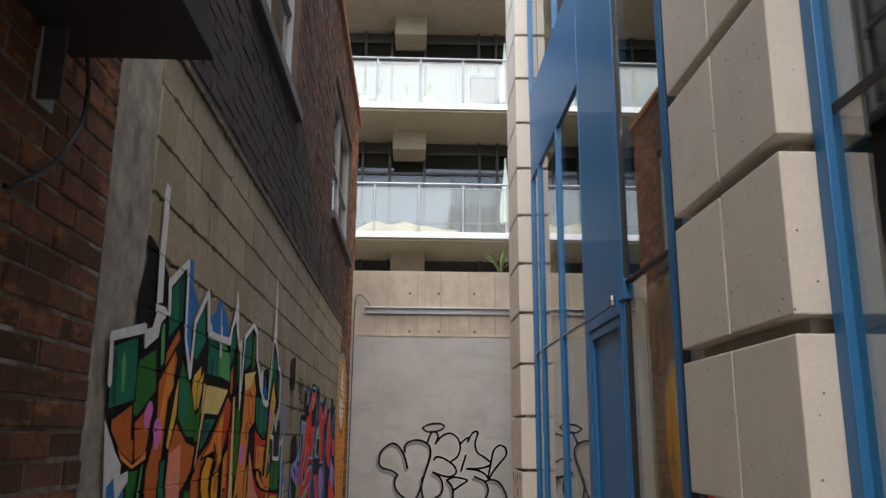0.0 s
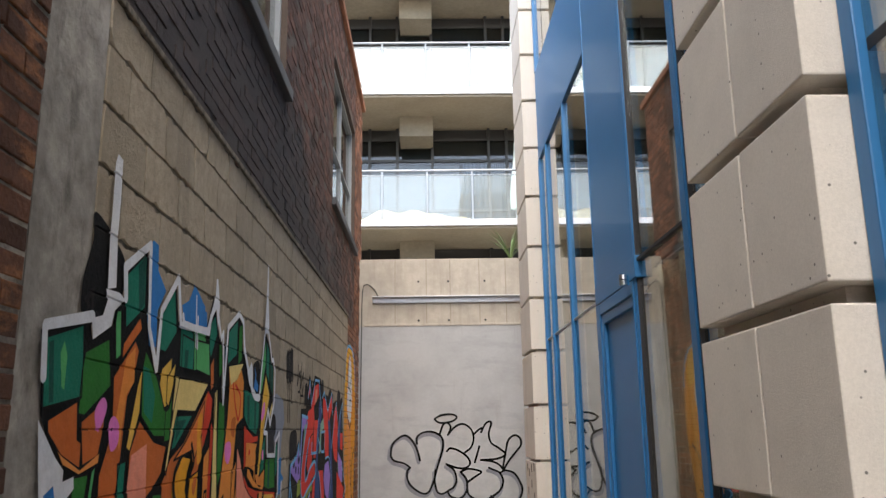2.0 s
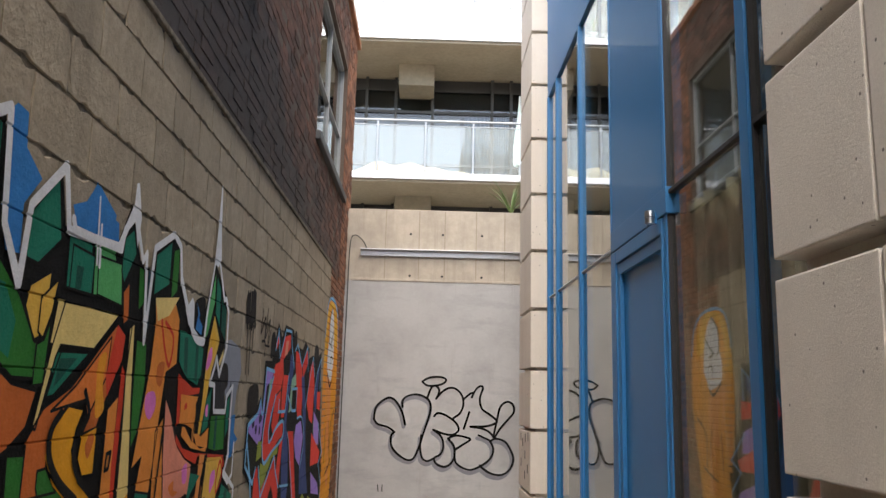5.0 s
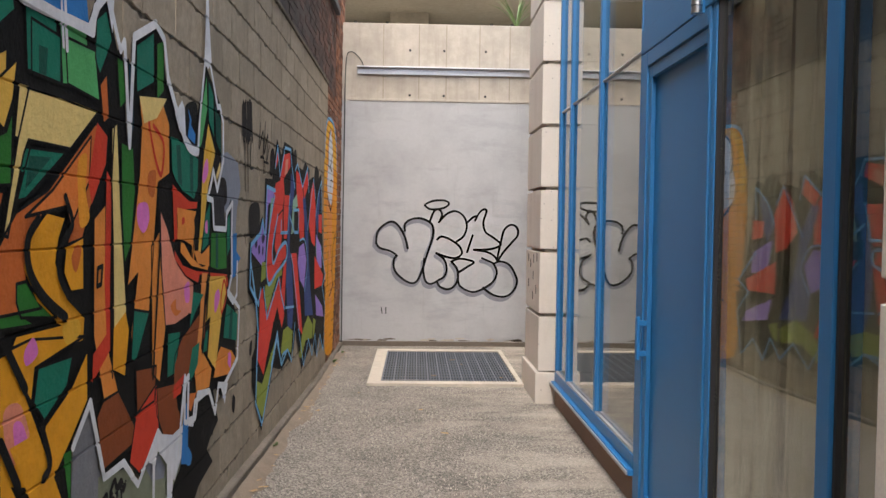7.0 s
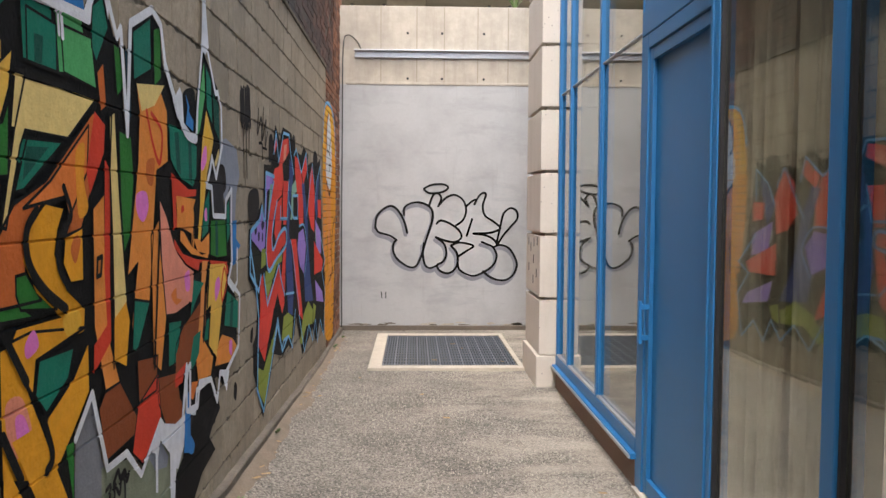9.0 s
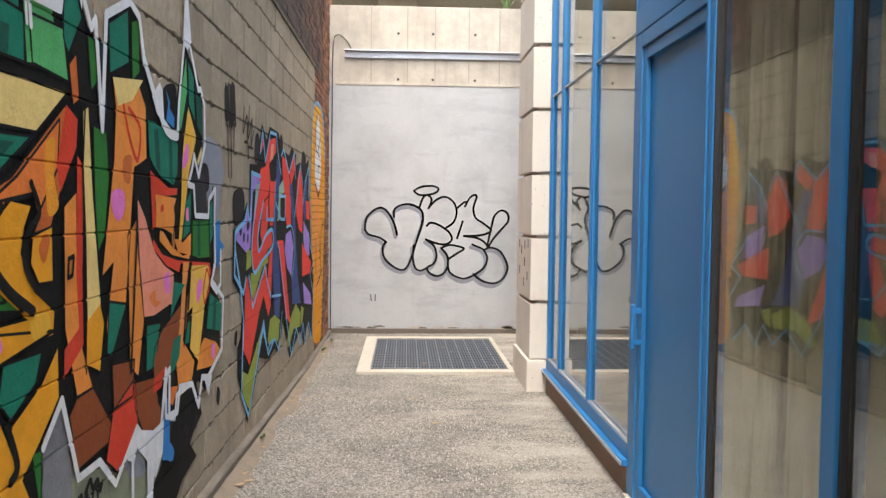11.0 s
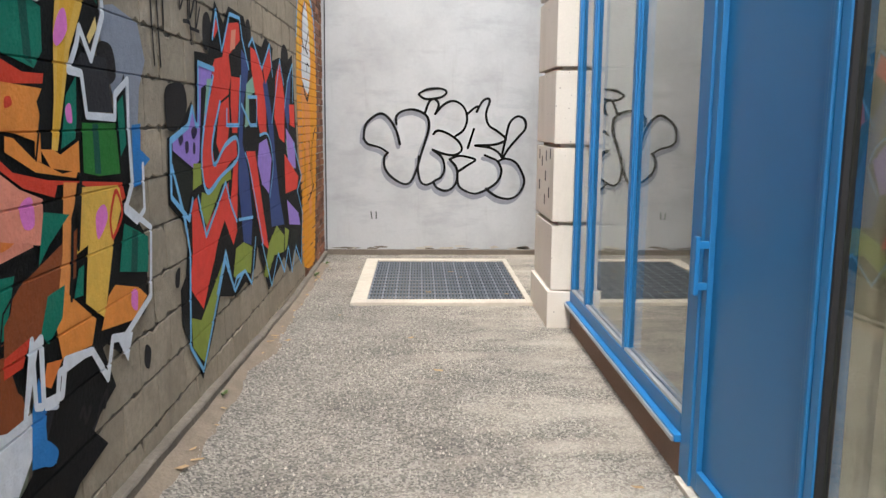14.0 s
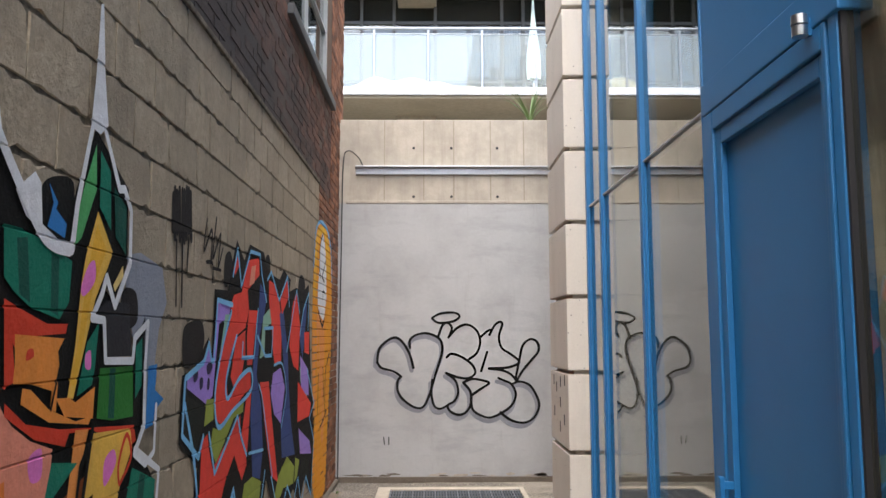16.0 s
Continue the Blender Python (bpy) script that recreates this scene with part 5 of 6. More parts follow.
paint(mural_wild, 'orange', 2.26, [(10.829, 0.969), (11.072, 0.91), (11.16, 0.857), (11.004, 0.796), (10.682, 0.836), (10.76, 0.942)])
paint(mural_wild, 'violet', 2.6, [(10.997, 0.911), (11.05, 0.9), (11.039, 0.826), (10.979, 0.858)], rounded=True)
paint(mural_wild, 'umber', 2.26, [(10.195, 1.119), (10.374, 1.069), (10.241, 0.939), (10.072, 0.906), (10.028, 0.932), (10.041, 1.016)])
paint(mural_wild, 'red', 2.27, [(10.028, 0.93), (10.182, 0.95), (10.123, 0.877), (10.019, 0.875)])
paint(mural_wild, 'teal', 2.26, [(10.301, 1.043), (10.42, 1.053), (10.388, 0.955), (10.287, 0.899), (10.241, 0.939)])
paint(mural_wild, 'umber', 2.26, [(10.018, 0.867), (10.107, 0.801), (10.14, 0.712), (9.998, 0.735)])
paint(mural_wild, 'rust2', 2.26, [(10.265, 0.847), (10.369, 0.829), (10.281, 0.764), (10.235, 0.787)])
paint(mural_wild, 'white', 2.8, [(9.997, 0.729), (10.176, 0.736), (10.134, 0.605), (10.044, 0.531), (9.971, 0.566)])
paint(mural_wild, 'sky', 3, [(10.204, 0.822), (10.248, 0.738), (10.212, 0.599), (10.134, 0.605), (10.155, 0.74)])
paint(mural_wild, 'sky', 3, [(10.216, 0.626), (10.296, 0.563), (10.26, 0.528), (10.192, 0.565)], rounded=True)
paint(mural_wild, 'orange', 2.27, [(10.133, 1.607), (10.304, 1.598), (10.286, 1.514), (10.243, 1.515), (10.156, 1.527), (10.124, 1.547)])
paint(mural_wild, 'orange', 2.27, [(10.119, 1.518), (10.166, 1.511), (10.273, 1.45), (10.456, 1.396), (10.574, 1.401), (10.553, 1.376), (10.281, 1.411), (10.113, 1.476)])
paint(mural_wild, 'red', 2.5, [(10.135, 1.619), (10.164, 1.623), (10.171, 1.602), (10.131, 1.592)], rounded=True)
paint(mural_wild, 'black', 0.9, [(8.639, 1.093), (9.048, 0.966), (9.04, 0.705), (8.631, 0.863)])
paint(mural_wild, 'gold', 2.27, [(8.644, 1.01), (8.797, 0.799), (8.638, 0.86)])
paint(mural_wild, 'gold', 2.27, [(8.685, 1.043), (8.833, 1.046), (8.997, 0.785), (9.011, 0.717), (8.858, 0.775)])
paint(mural_wild, 'green', 2.27, [(8.987, 0.944), (9.04, 0.941), (9.03, 0.764)])
# white outline of the large letters
paint(mural_wild, 'white', 3.4, [(7.964, 2.592), (7.981, 2.628), (8.024, 2.622), (8.031, 2.484), (8.027, 2.352), (8.045, 2.189), (7.977, 2.173), (7.964, 2.335), (7.967, 2.463)])
paint(mural_wild, 'white', 3.4, [(7.963, 2.172), (8.078, 2.177), (8.131, 2.161), (8.046, 2.113), (8.028, 2.06), (7.892, 2.002), (7.874, 2.065), (7.954, 2.085), (7.984, 2.139)])
stroke(mural_wild, 'white', 3.5, 0.035, [(7.595, 1.871), (7.579, 2.008), (7.878, 2.072)])
stroke(mural_wild, 'white', 3.5, 0.035, [(8.135, 2.168), (8.114, 2.272), (8.344, 2.403), (8.379, 2.101), (8.486, 1.956), (8.509, 2.18), (8.697, 2.344), (8.755, 2.157), (9.164, 2.179), (9.303, 2.374)])
stroke(mural_wild, 'white', 3.5, 0.014, [(8.961, 2.31), (8.985, 2.089)])
stroke(mural_wild, 'white', 3.5, 0.032, [(8.78, 2.197), (8.797, 2.168), (8.978, 2.169), (9.19, 2.174), (9.206, 2.251), (9.308, 2.327), (9.367, 2.241), (9.417, 2.17), (9.454, 2.209), (9.503, 1.862), (9.546, 2.244), (9.781, 2.348), (9.881, 2.311), (9.93, 2.17)])
stroke(mural_wild, 'white', 3.5, 0.018, [(8.995, 2.221), (9.008, 2.085)])
stroke(mural_wild, 'white', 3.5, 0.04, [(9.93, 2.17), (10.049, 2.057), (10.198, 1.935), (10.357, 1.92)], rounded=True)
stroke(mural_wild, 'white', 3.5, 0.03, [(10.371, 1.918), (10.395, 2.064), (10.483, 2.343), (10.567, 2.366), (10.723, 2.172), (10.77, 2.181), (10.839, 2.112), (10.847, 1.921), (10.724, 1.761), (10.643, 1.858), (10.61, 1.797), (10.54, 1.716), (10.637, 1.711), (10.662, 1.575), (10.911, 1.568), (10.923, 1.652), (11.058, 1.711), (11.042, 1.552), (11.053, 1.321), (10.964, 1.228), (11.083, 1.17), (11.175, 1.207), (11.181, 1.384)])
paint(mural_wild, 'white', 3.4, [(10.503, 2.758), (10.524, 2.766), (10.56, 2.529), (10.603, 2.368), (10.543, 2.323), (10.467, 2.332), (10.489, 2.506)])
paint(mural_wild, 'white', 3.4, [(9.275, 2.349), (9.281, 2.446), (9.307, 2.452), (9.361, 2.326), (9.345, 2.208)])
stroke(mural_wild, 'white', 3.5, 0.032, [(10.12, 0.753), (10.199, 0.919), (10.234, 0.929), (10.224, 0.735), (10.346, 0.72), (10.383, 0.818), (10.589, 0.791), (10.708, 0.657), (10.77, 0.784), (10.892, 0.759), (11.198, 0.849), (11.24, 1.126), (10.966, 1.24)])
paint(mural_wild, 'white', 3.4, [(10.793, 0.795), (10.973, 0.755), (10.909, 0.657), (10.857, 0.717)])
stroke(mural_wild, 'white', 3.5, 0.028, [(9.047, 0.947), (9.17, 1.052), (9.281, 0.783), (9.453, 0.781), (9.596, 0.658), (9.817, 0.795), (9.899, 0.729), (10.102, 0.703), (10.179, 0.939), (10.177, 0.742), (10.307, 0.702), (10.335, 0.795), (10.568, 0.797)])
paint(mural_wild, 'white', 3.4, [(9.817, 0.785), (10.126, 0.697), (10.031, 0.644), (9.98, 0.351), (9.936, 0.368), (9.932, 0.632), (9.816, 0.719), (9.783, 0.663), (9.78, 0.526), (9.753, 0.536), (9.755, 0.684), (9.699, 0.714)])
paint(mural_wild, 'sky', 3.6, [(10.151, 0.697), (10.227, 0.722), (10.226, 0.618), (10.278, 0.528), (10.125, 0.574)])
stroke(mural_wild, 'soot', 3.8, 0.018, [(9.266, 0.717), (9.302, 0.721), (9.292, 0.669), (9.335, 0.671), (9.331, 0.723), (9.379, 0.666), (9.395, 0.707), (9.426, 0.702), (9.43, 0.625)], rounded=True)
stroke(mural_wild, 'soot', 3.8, 0.018, [(9.3, 0.644), (9.349, 0.632), (9.362, 0.593), (9.4, 0.631), (9.439, 0.61), (9.462, 0.614)], rounded=True)
# black drawn lines inside the large letters
stroke(mural_wild, 'black', 3.7, 0.03, [(8.833, 1.606), (8.776, 1.554), (8.786, 1.472), (8.873, 1.394), (8.999, 1.33)], rounded=True)
stroke(mural_wild, 'black', 3.7, 0.026, [(8.996, 1.67), (9.042, 1.593), (8.968, 1.536), (8.955, 1.461), (9.02, 1.389), (9.141, 1.333)], rounded=True)
stroke(mural_wild, 'black', 3.7, 0.03, [(8.637, 1.331), (8.761, 1.174)])
stroke(mural_wild, 'black', 3.7, 0.03, [(8.638, 1.069), (8.723, 0.936)])
stroke(mural_wild, 'black', 3.7, 0.03, [(8.849, 1.056), (8.897, 0.946), (8.863, 0.914)], rounded=True)
stroke(mural_wild, 'black', 3.7, 0.016, [(9.226, 1.457), (9.263, 1.462), (9.252, 1.406), (9.22, 1.401), (9.226, 1.457)])
stroke(mural_wild, 'black', 3.7, 0.012, [(9.36, 1.908), (9.339, 1.73), (9.348, 1.093)])
stroke(mural_wild, 'black', 3.7, 0.022, [(9.82, 1.752), (9.836, 1.543), (9.755, 1.013)])
stroke(mural_wild, 'black', 3.7, 0.02, [(10.575, 1.341), (10.5, 1.253), (10.454, 0.998)])
stroke(mural_wild, 'black', 3.7, 0.02, [(10.586, 1.385), (10.53, 1.15)])
# small lettering: black ground
paint(mural_small, 'black', 1, [(11.535, 1.483), (11.689, 1.503), (11.942, 1.653), (12.007, 1.573), (12.028, 1.896), (12.291, 1.905), (12.366, 2.056), (12.468, 2.202), (12.654, 2.103), (12.793, 2.212), (13.203, 2.206), (13.339, 2.086), (13.763, 2.066), (13.917, 2.151), (14.215, 2.096), (14.169, 1.999), (14.489, 2.051), (14.792, 2.022), (15.144, 2.122), (15.23, 1.719), (15.38, 1.169), (15.634, 1.01), (15.487, 0.221), (15.043, 0.427), (14.804, 0.264), (14.498, 0.45), (13.796, 0.32), (13.427, 0.712), (13.141, 0.493), (12.958, 0.564), (12.669, 0.52), (11.694, 0.735), (11.805, 1.038), (11.707, 1.094), (11.508, 1.187)])
paint(mural_small, 'black', 1, [(11.551, 1.37), (11.831, 1.093), (11.753, 0.839), (11.632, 0.776), (11.642, 0.599), (11.843, 0.383), (11.95, 0.242), (12.214, 0.45), (12.58, 0.79), (12.713, 0.503), (13.335, 0.57), (13.539, 0.887)])
paint(mural_small, 'soot', 0.8, [(11.529, 1.682), (11.646, 1.725), (11.823, 1.721), (11.863, 1.621), (11.754, 1.537), (11.613, 1.51), (11.536, 1.539)], rounded=True)
paint(mural_small, 'soot', 0.8, [(12.216, 2.078), (12.323, 2.117), (12.389, 2.033), (12.295, 1.932), (12.205, 1.937)], rounded=True)
paint(mural_small, 'soot', 0.8, [(13.259, 2.173), (13.372, 2.202), (13.42, 2.094), (13.297, 2.066)], rounded=True)
paint(mural_small, 'soot', 0.8, [(14.592, 2.109), (14.75, 2.173), (14.935, 2.106), (14.842, 1.921), (14.59, 1.928)], rounded=True)
paint(mural_small, 'soot', 0.8, [(11.101, 0.926), (11.153, 0.915), (11.152, 0.803), (11.087, 0.8)], rounded=True)
paint(mural_small, 'soot', 0.8, [(11.13, 0.657), (11.191, 0.62), (11.158, 0.552), (11.108, 0.587)], rounded=True)
paint(mural_small, 'soot', 0.8, [(11.576, 0.872), (11.641, 0.882), (11.615, 0.801), (11.56, 0.812)], rounded=True)
# fills of the small letters
paint(mural_small, 'lilac', 2, [(12.094, 1.846), (12.357, 1.824), (12.321, 1.759), (12.123, 1.721), (12.091, 1.574), (12.035, 1.358), (11.915, 1.329), (11.6, 1.425), (11.606, 1.461), (11.814, 1.523), (11.934, 1.604), (12.013, 1.523)])
paint(mural_small, 'ink', 2, [(11.585, 1.397), (11.87, 1.326), (11.903, 1.252), (11.759, 1.105), (11.558, 1.224)])
paint(mural_small, 'olive', 2, [(11.927, 1.35), (12.066, 1.343), (12.065, 1.239), (11.899, 1.221)])
paint(mural_small, 'sage', 2, [(12.245, 1.772), (12.35, 1.777), (12.279, 1.654), (12.146, 1.548), (12.205, 1.679)])
paint(mural_small, 'red2', 2.1, [(12.42, 1.886), (12.751, 1.932), (12.797, 1.814), (12.717, 1.708), (12.499, 1.659), (12.369, 1.547), (12.299, 1.44), (12.337, 1.332), (12.611, 1.417), (12.876, 1.451), (12.895, 1.346), (12.689, 1.31), (12.235, 1.192), (12.089, 1.238), (12.088, 1.394), (12.167, 1.587), (12.342, 1.723), (12.358, 1.831)])
paint(mural_small, 'red2', 2, [(12.746, 2.111), (13.051, 2.153), (13.07, 2.044), (12.888, 1.982), (12.751, 1.93), (12.594, 1.901), (12.669, 2.006)])
paint(mural_small, 'pink', 2.4, [(12.837, 2.081), (12.96, 2.101), (12.922, 1.985), (12.787, 1.959)])
paint(mural_small, 'red2', 2, [(12.389, 2.033), (12.481, 2.107), (12.531, 2.061), (12.432, 1.997)])
paint(mural_small, 'red2', 2, [(12.497, 1.645), (12.715, 1.693), (12.725, 1.546), (12.644, 1.43), (12.457, 1.379), (12.392, 1.437)])
paint(mural_small, 'red2', 2.1, [(12.516, 1.187), (12.64, 1.192), (12.654, 1.074), (12.803, 0.962), (12.828, 0.899), (12.715, 0.825), (12.518, 0.997), (12.325, 0.883), (12.258, 0.809), (12.11, 0.712), (11.91, 0.688), (11.789, 0.79), (11.851, 0.906), (11.866, 1.155), (11.961, 1.181), (11.996, 1.103), (12.097, 0.961), (12.178, 0.988)])
paint(mural_small, 'olive', 2, [(12.059, 1.198), (12.18, 1.174), (12.72, 1.301), (12.708, 1.219), (12.489, 1.204), (12.13, 1.01), (12.022, 1.113)])
paint(mural_small, 'red2', 2, [(12.797, 1.814), (13.043, 1.819), (12.978, 1.67), (12.915, 1.484), (12.781, 1.486), (12.762, 1.665)])
paint(mural_small, 'red2', 2, [(12.787, 1.305), (12.913, 1.33), (12.839, 0.977), (12.765, 0.939), (12.673, 1.072)])
paint(mural_small, 'navy2', 2, [(13.099, 1.997), (13.317, 1.938), (13.26, 1.822), (13.124, 1.673), (13.049, 1.419), (13.209, 1.217), (13.287, 0.923), (13.22, 0.748), (12.993, 0.799), (12.904, 1.174), (12.955, 1.515), (13.069, 1.797)])
paint(mural_small, 'sage', 2, [(13.216, 1.788), (13.486, 1.867), (13.494, 1.749), (13.283, 1.709), (13.272, 1.529), (13.137, 1.513)])
paint(mural_small, 'red2', 2, [(13.371, 2.037), (13.577, 2.021), (13.741, 1.916), (13.862, 1.78), (13.866, 1.474), (13.627, 1.46), (13.553, 1.562), (13.491, 1.732), (13.39, 1.894)])
paint(mural_small, 'red2', 2, [(13.153, 1.364), (13.435, 1.354), (13.572, 1.086), (13.84, 0.614), (13.58, 0.707), (13.382, 0.999), (13.217, 1.266)])
paint(mural_small, 'lilac', 2, [(13.573, 1.401), (13.86, 1.43), (14.041, 1.277), (13.9, 1.025), (13.641, 1.117), (13.509, 1.267)])
paint(mural_small, 'navy2', 2, [(13.905, 1.872), (14.134, 1.543), (14.203, 1.27), (14.332, 0.982), (14.537, 0.715), (13.966, 0.769), (13.9, 1.025), (14.089, 1.237), (13.926, 1.543), (13.772, 1.812)])
paint(mural_small, 'red2', 2, [(13.788, 1.919), (14.056, 2.083), (14.142, 1.959), (13.868, 1.816)])
paint(mural_small, 'red2', 2, [(14.294, 1.888), (14.484, 2.017), (14.688, 1.749), (14.633, 1.375), (14.397, 1.422), (14.193, 1.581)])
paint(mural_small, 'sage', 2, [(14.703, 1.415), (15.152, 1.181), (15.063, 1.073), (14.749, 1.287)])
paint(mural_small, 'lilac', 2, [(14.715, 1.499), (15.178, 1.36), (15.22, 1.131), (14.803, 1.199)])
paint(mural_small, 'red2', 2.1, [(14.621, 1.288), (15.363, 1.053), (15.27, 0.948), (14.636, 0.958)])
paint(mural_small, 'navy2', 2, [(14.835, 1.875), (15.052, 1.971), (14.936, 1.648), (14.841, 1.46), (14.673, 1.645)])
paint(mural_small, 'red2', 2, [(14.915, 1.691), (15.198, 1.696), (15.198, 1.495), (14.945, 1.519)])
paint(mural_small, 'lilac', 2, [(14.693, 0.902), (15.315, 0.724), (15.425, 0.596), (14.795, 0.681)])
paint(mural_small, 'olive', 2, [(12.687, 0.641), (12.778, 0.794), (12.993, 0.8), (13.258, 0.726), (13.176, 0.563), (12.966, 0.62), (12.751, 0.613)])
paint(mural_small, 'olive', 2, [(13.619, 0.46), (13.847, 0.662), (14.183, 0.752), (14.524, 0.623), (14.48, 0.496), (14.04, 0.538), (13.76, 0.418)])
paint(mural_small, 'ink', 2, [(14.695, 0.461), (14.928, 0.633), (15.292, 0.561), (15.259, 0.333), (14.906, 0.487)])
paint(mural_small, 'olive', 2, [(14.558, 0.686), (14.762, 0.638), (14.664, 0.52), (14.529, 0.488)])
paint(mural_small, 'red2', 2.1, [(11.843, 0.912), (12.643, 1.207), (12.508, 1.037), (12.005, 0.601), (11.801, 0.74)])
paint(mural_small, 'olive', 2, [(11.781, 0.608), (11.954, 0.554), (12.447, 0.773), (12.022, 0.305), (11.924, 0.359), (11.79, 0.457)])
paint(mural_small, 'night', 2.6, [(11.687, 1.491), (11.749, 1.502), (11.764, 1.466), (11.712, 1.444)], rounded=True)
paint(mural_small, 'night', 2.6, [(11.907, 1.512), (11.991, 1.53), (12.009, 1.498), (11.936, 1.468)], rounded=True)
paint(mural_small, 'night', 2.6, [(11.795, 1.454), (11.847, 1.458), (11.849, 1.416), (11.805, 1.405)], rounded=True)
paint(mural_small, 'night', 2.6, [(11.933, 1.45), (11.968, 1.443), (11.962, 1.399), (11.926, 1.4)], rounded=True)
# pale blue outline of the small letters
stroke(mural_small, 'paleblue', 3, 0.03, [(11.569, 1.469), (11.858, 1.534), (11.937, 1.622), (11.992, 1.536), (12.038, 1.533), (12.075, 1.844), (12.385, 1.83)])
stroke(mural_small, 'paleblue', 3, 0.025, [(12.382, 1.992), (12.477, 2.15), (12.582, 1.942), (12.799, 2.17), (13.068, 2.178), (13.123, 2.065), (13.294, 1.888)])
stroke(mural_small, 'paleblue', 3, 0.03, [(11.568, 1.46), (11.546, 1.22), (11.812, 1.087), (11.883, 1.179)])
stroke(mural_small, 'paleblue', 3, 0.03, [(12.363, 1.791), (12.194, 1.6), (12.075, 1.369), (12.157, 1.19), (12.466, 1.251), (12.892, 1.331), (12.876, 1.454), (12.581, 1.417), (12.335, 1.322), (12.299, 1.44), (12.499, 1.659)], rounded=True)
stroke(mural_small, 'paleblue', 3, 0.025, [(11.984, 1.179), (12.107, 0.964), (12.567, 1.208), (12.673, 1.072), (12.816, 0.956)])
stroke(mural_small, 'paleblue', 3, 0.025, [(12.285, 0.621), (12.509, 0.817), (12.676, 0.566), (12.765, 0.618), (13.003, 0.613), (13.198, 0.49), (13.358, 0.775)])
stroke(mural_small, 'paleblue', 3, 0.025, [(13.579, 0.698), (13.902, 0.331), (14.207, 0.526), (14.481, 0.332), (14.702, 0.504), (14.873, 0.258), (15.12, 0.445), (15.422, 0.233), (15.556, 0.701), (15.267, 0.932), (15.538, 1.041), (15.105, 1.362)])
stroke(mural_small, 'paleblue', 3, 0.025, [(12.654, 1.619), (12.641, 1.532), (12.957, 1.53), (13.044, 1.827)])
stroke(mural_small, 'paleblue', 3, 0.025, [(13.048, 1.656), (13.296, 1.528), (13.504, 1.527), (13.532, 1.716), (13.243, 1.708)])
stroke(mural_small, 'paleblue', 3, 0.025, [(13.315, 2.035), (13.437, 2.095), (13.741, 1.916), (14.06, 2.111), (14.152, 1.885)])
stroke(mural_small, 'paleblue', 3, 0.025, [(14.08, 1.543), (14.486, 2.031), (14.64, 1.849)])
stroke(mural_small, 'paleblue', 3, 0.025, [(14.676, 1.666), (14.836, 1.879), (15.133, 2.045), (15.114, 1.717)])
stroke(mural_small, 'paleblue', 3, 0.02, [(13.113, 1.353), (13.217, 1.266), (13.422, 0.977), (13.608, 0.702)], rounded=True)
stroke(mural_small, 'paleblue', 3, 0.02, [(13.6, 1.457), (13.912, 1.451), (14.089, 1.237), (13.917, 1)], rounded=True)
stroke(mural_small, 'paleblue', 3, 0.02, [(13.287, 0.923), (12.872, 0.957)])
stroke(mural_small, 'paleblue', 3, 0.03, [(11.575, 1.353), (11.734, 1.104), (11.804, 0.919), (11.778, 0.745), (11.744, 0.47), (11.957, 0.288), (12.49, 0.773), (12.707, 0.547), (12.944, 0.613)])
stroke(mural_wild, 'black', 3.7, 0.012, [(10.33, 1.577), (10.282, 1.447)])
stroke(mural_wild, 'black', 3.7, 0.02, [(10.586, 1.385), (10.549, 1.266)])

# loose marks sprayed on the blocks
stroke(scribbles, 'soot', 1, 0.035, [(11.33, 2.26), (11.34, 2.11)])
stroke(scribbles, 'soot', 1.05, 0.035, [(11.35, 2.29), (11.37, 2.08)])
stroke(scribbles, 'soot', 1.1, 0.035, [(11.38, 2.28), (11.40, 2.11)])
stroke(scribbles, 'soot', 1.15, 0.035, [(11.41, 2.30), (11.44, 2.08)])
stroke(scribbles, 'soot', 1.2, 0.035, [(11.45, 2.30), (11.47, 2.10)])
stroke(scribbles, 'soot', 1.25, 0.035, [(11.48, 2.30), (11.50, 2.08)])
stroke(scribbles, 'soot', 1.3, 0.035, [(11.51, 2.32), (11.53, 2.10)])
stroke(scribbles, 'soot', 1.35, 0.035, [(11.54, 2.32), (11.56, 2.13)])
stroke(scribbles, 'soot', 1.4, 0.035, [(11.57, 2.31), (11.60, 2.10)])
stroke(scribbles, 'soot', 1.5, 0.02, [(11.47, 2.09), (11.49, 1.79)], rounded=True)
stroke(scribbles, 'soot', 1.5, 0.02, [(11.39, 2.07), (11.41, 1.79)], rounded=True)
stroke(scribbles, 'soot', 1.5, 0.02, [(11.56, 2.10), (11.55, 1.95)], rounded=True)
stroke(scribbles, 'soot', 1.5, 0.02, [(11.85, 2.23), (11.81, 2.07), (11.94, 2.19), (11.94, 2.03)], rounded=True)
stroke(scribbles, 'soot', 1.5, 0.02, [(12.02, 2.26), (11.97, 2.05), (12.11, 2.19), (12.07, 2.01), (12.16, 2.12)], rounded=True)
stroke(scribbles, 'soot', 1.5, 0.02, [(11.86, 2.02), (11.97, 2.02), (11.98, 1.93)], rounded=True)
stroke(scribbles, 'soot', 1.5, 0.02, [(11.97, 2.00), (12.13, 2.00)], rounded=True)
stroke(scribbles, 'soot', 1.5, 0.02, [(9.36, 0.72), (9.39, 0.74), (9.41, 0.71), (9.45, 0.72), (9.47, 0.68), (9.49, 0.70)], rounded=True)
stroke(scribbles, 'soot', 1.5, 0.02, [(10.48, 0.60), (10.51, 0.62), (10.52, 0.57), (10.56, 0.60)], rounded=True)
stroke(scribbles, 'soot', 1.5, 0.02, [(10.62, 0.55), (10.66, 0.59), (10.71, 0.61), (10.68, 0.56)], rounded=True)
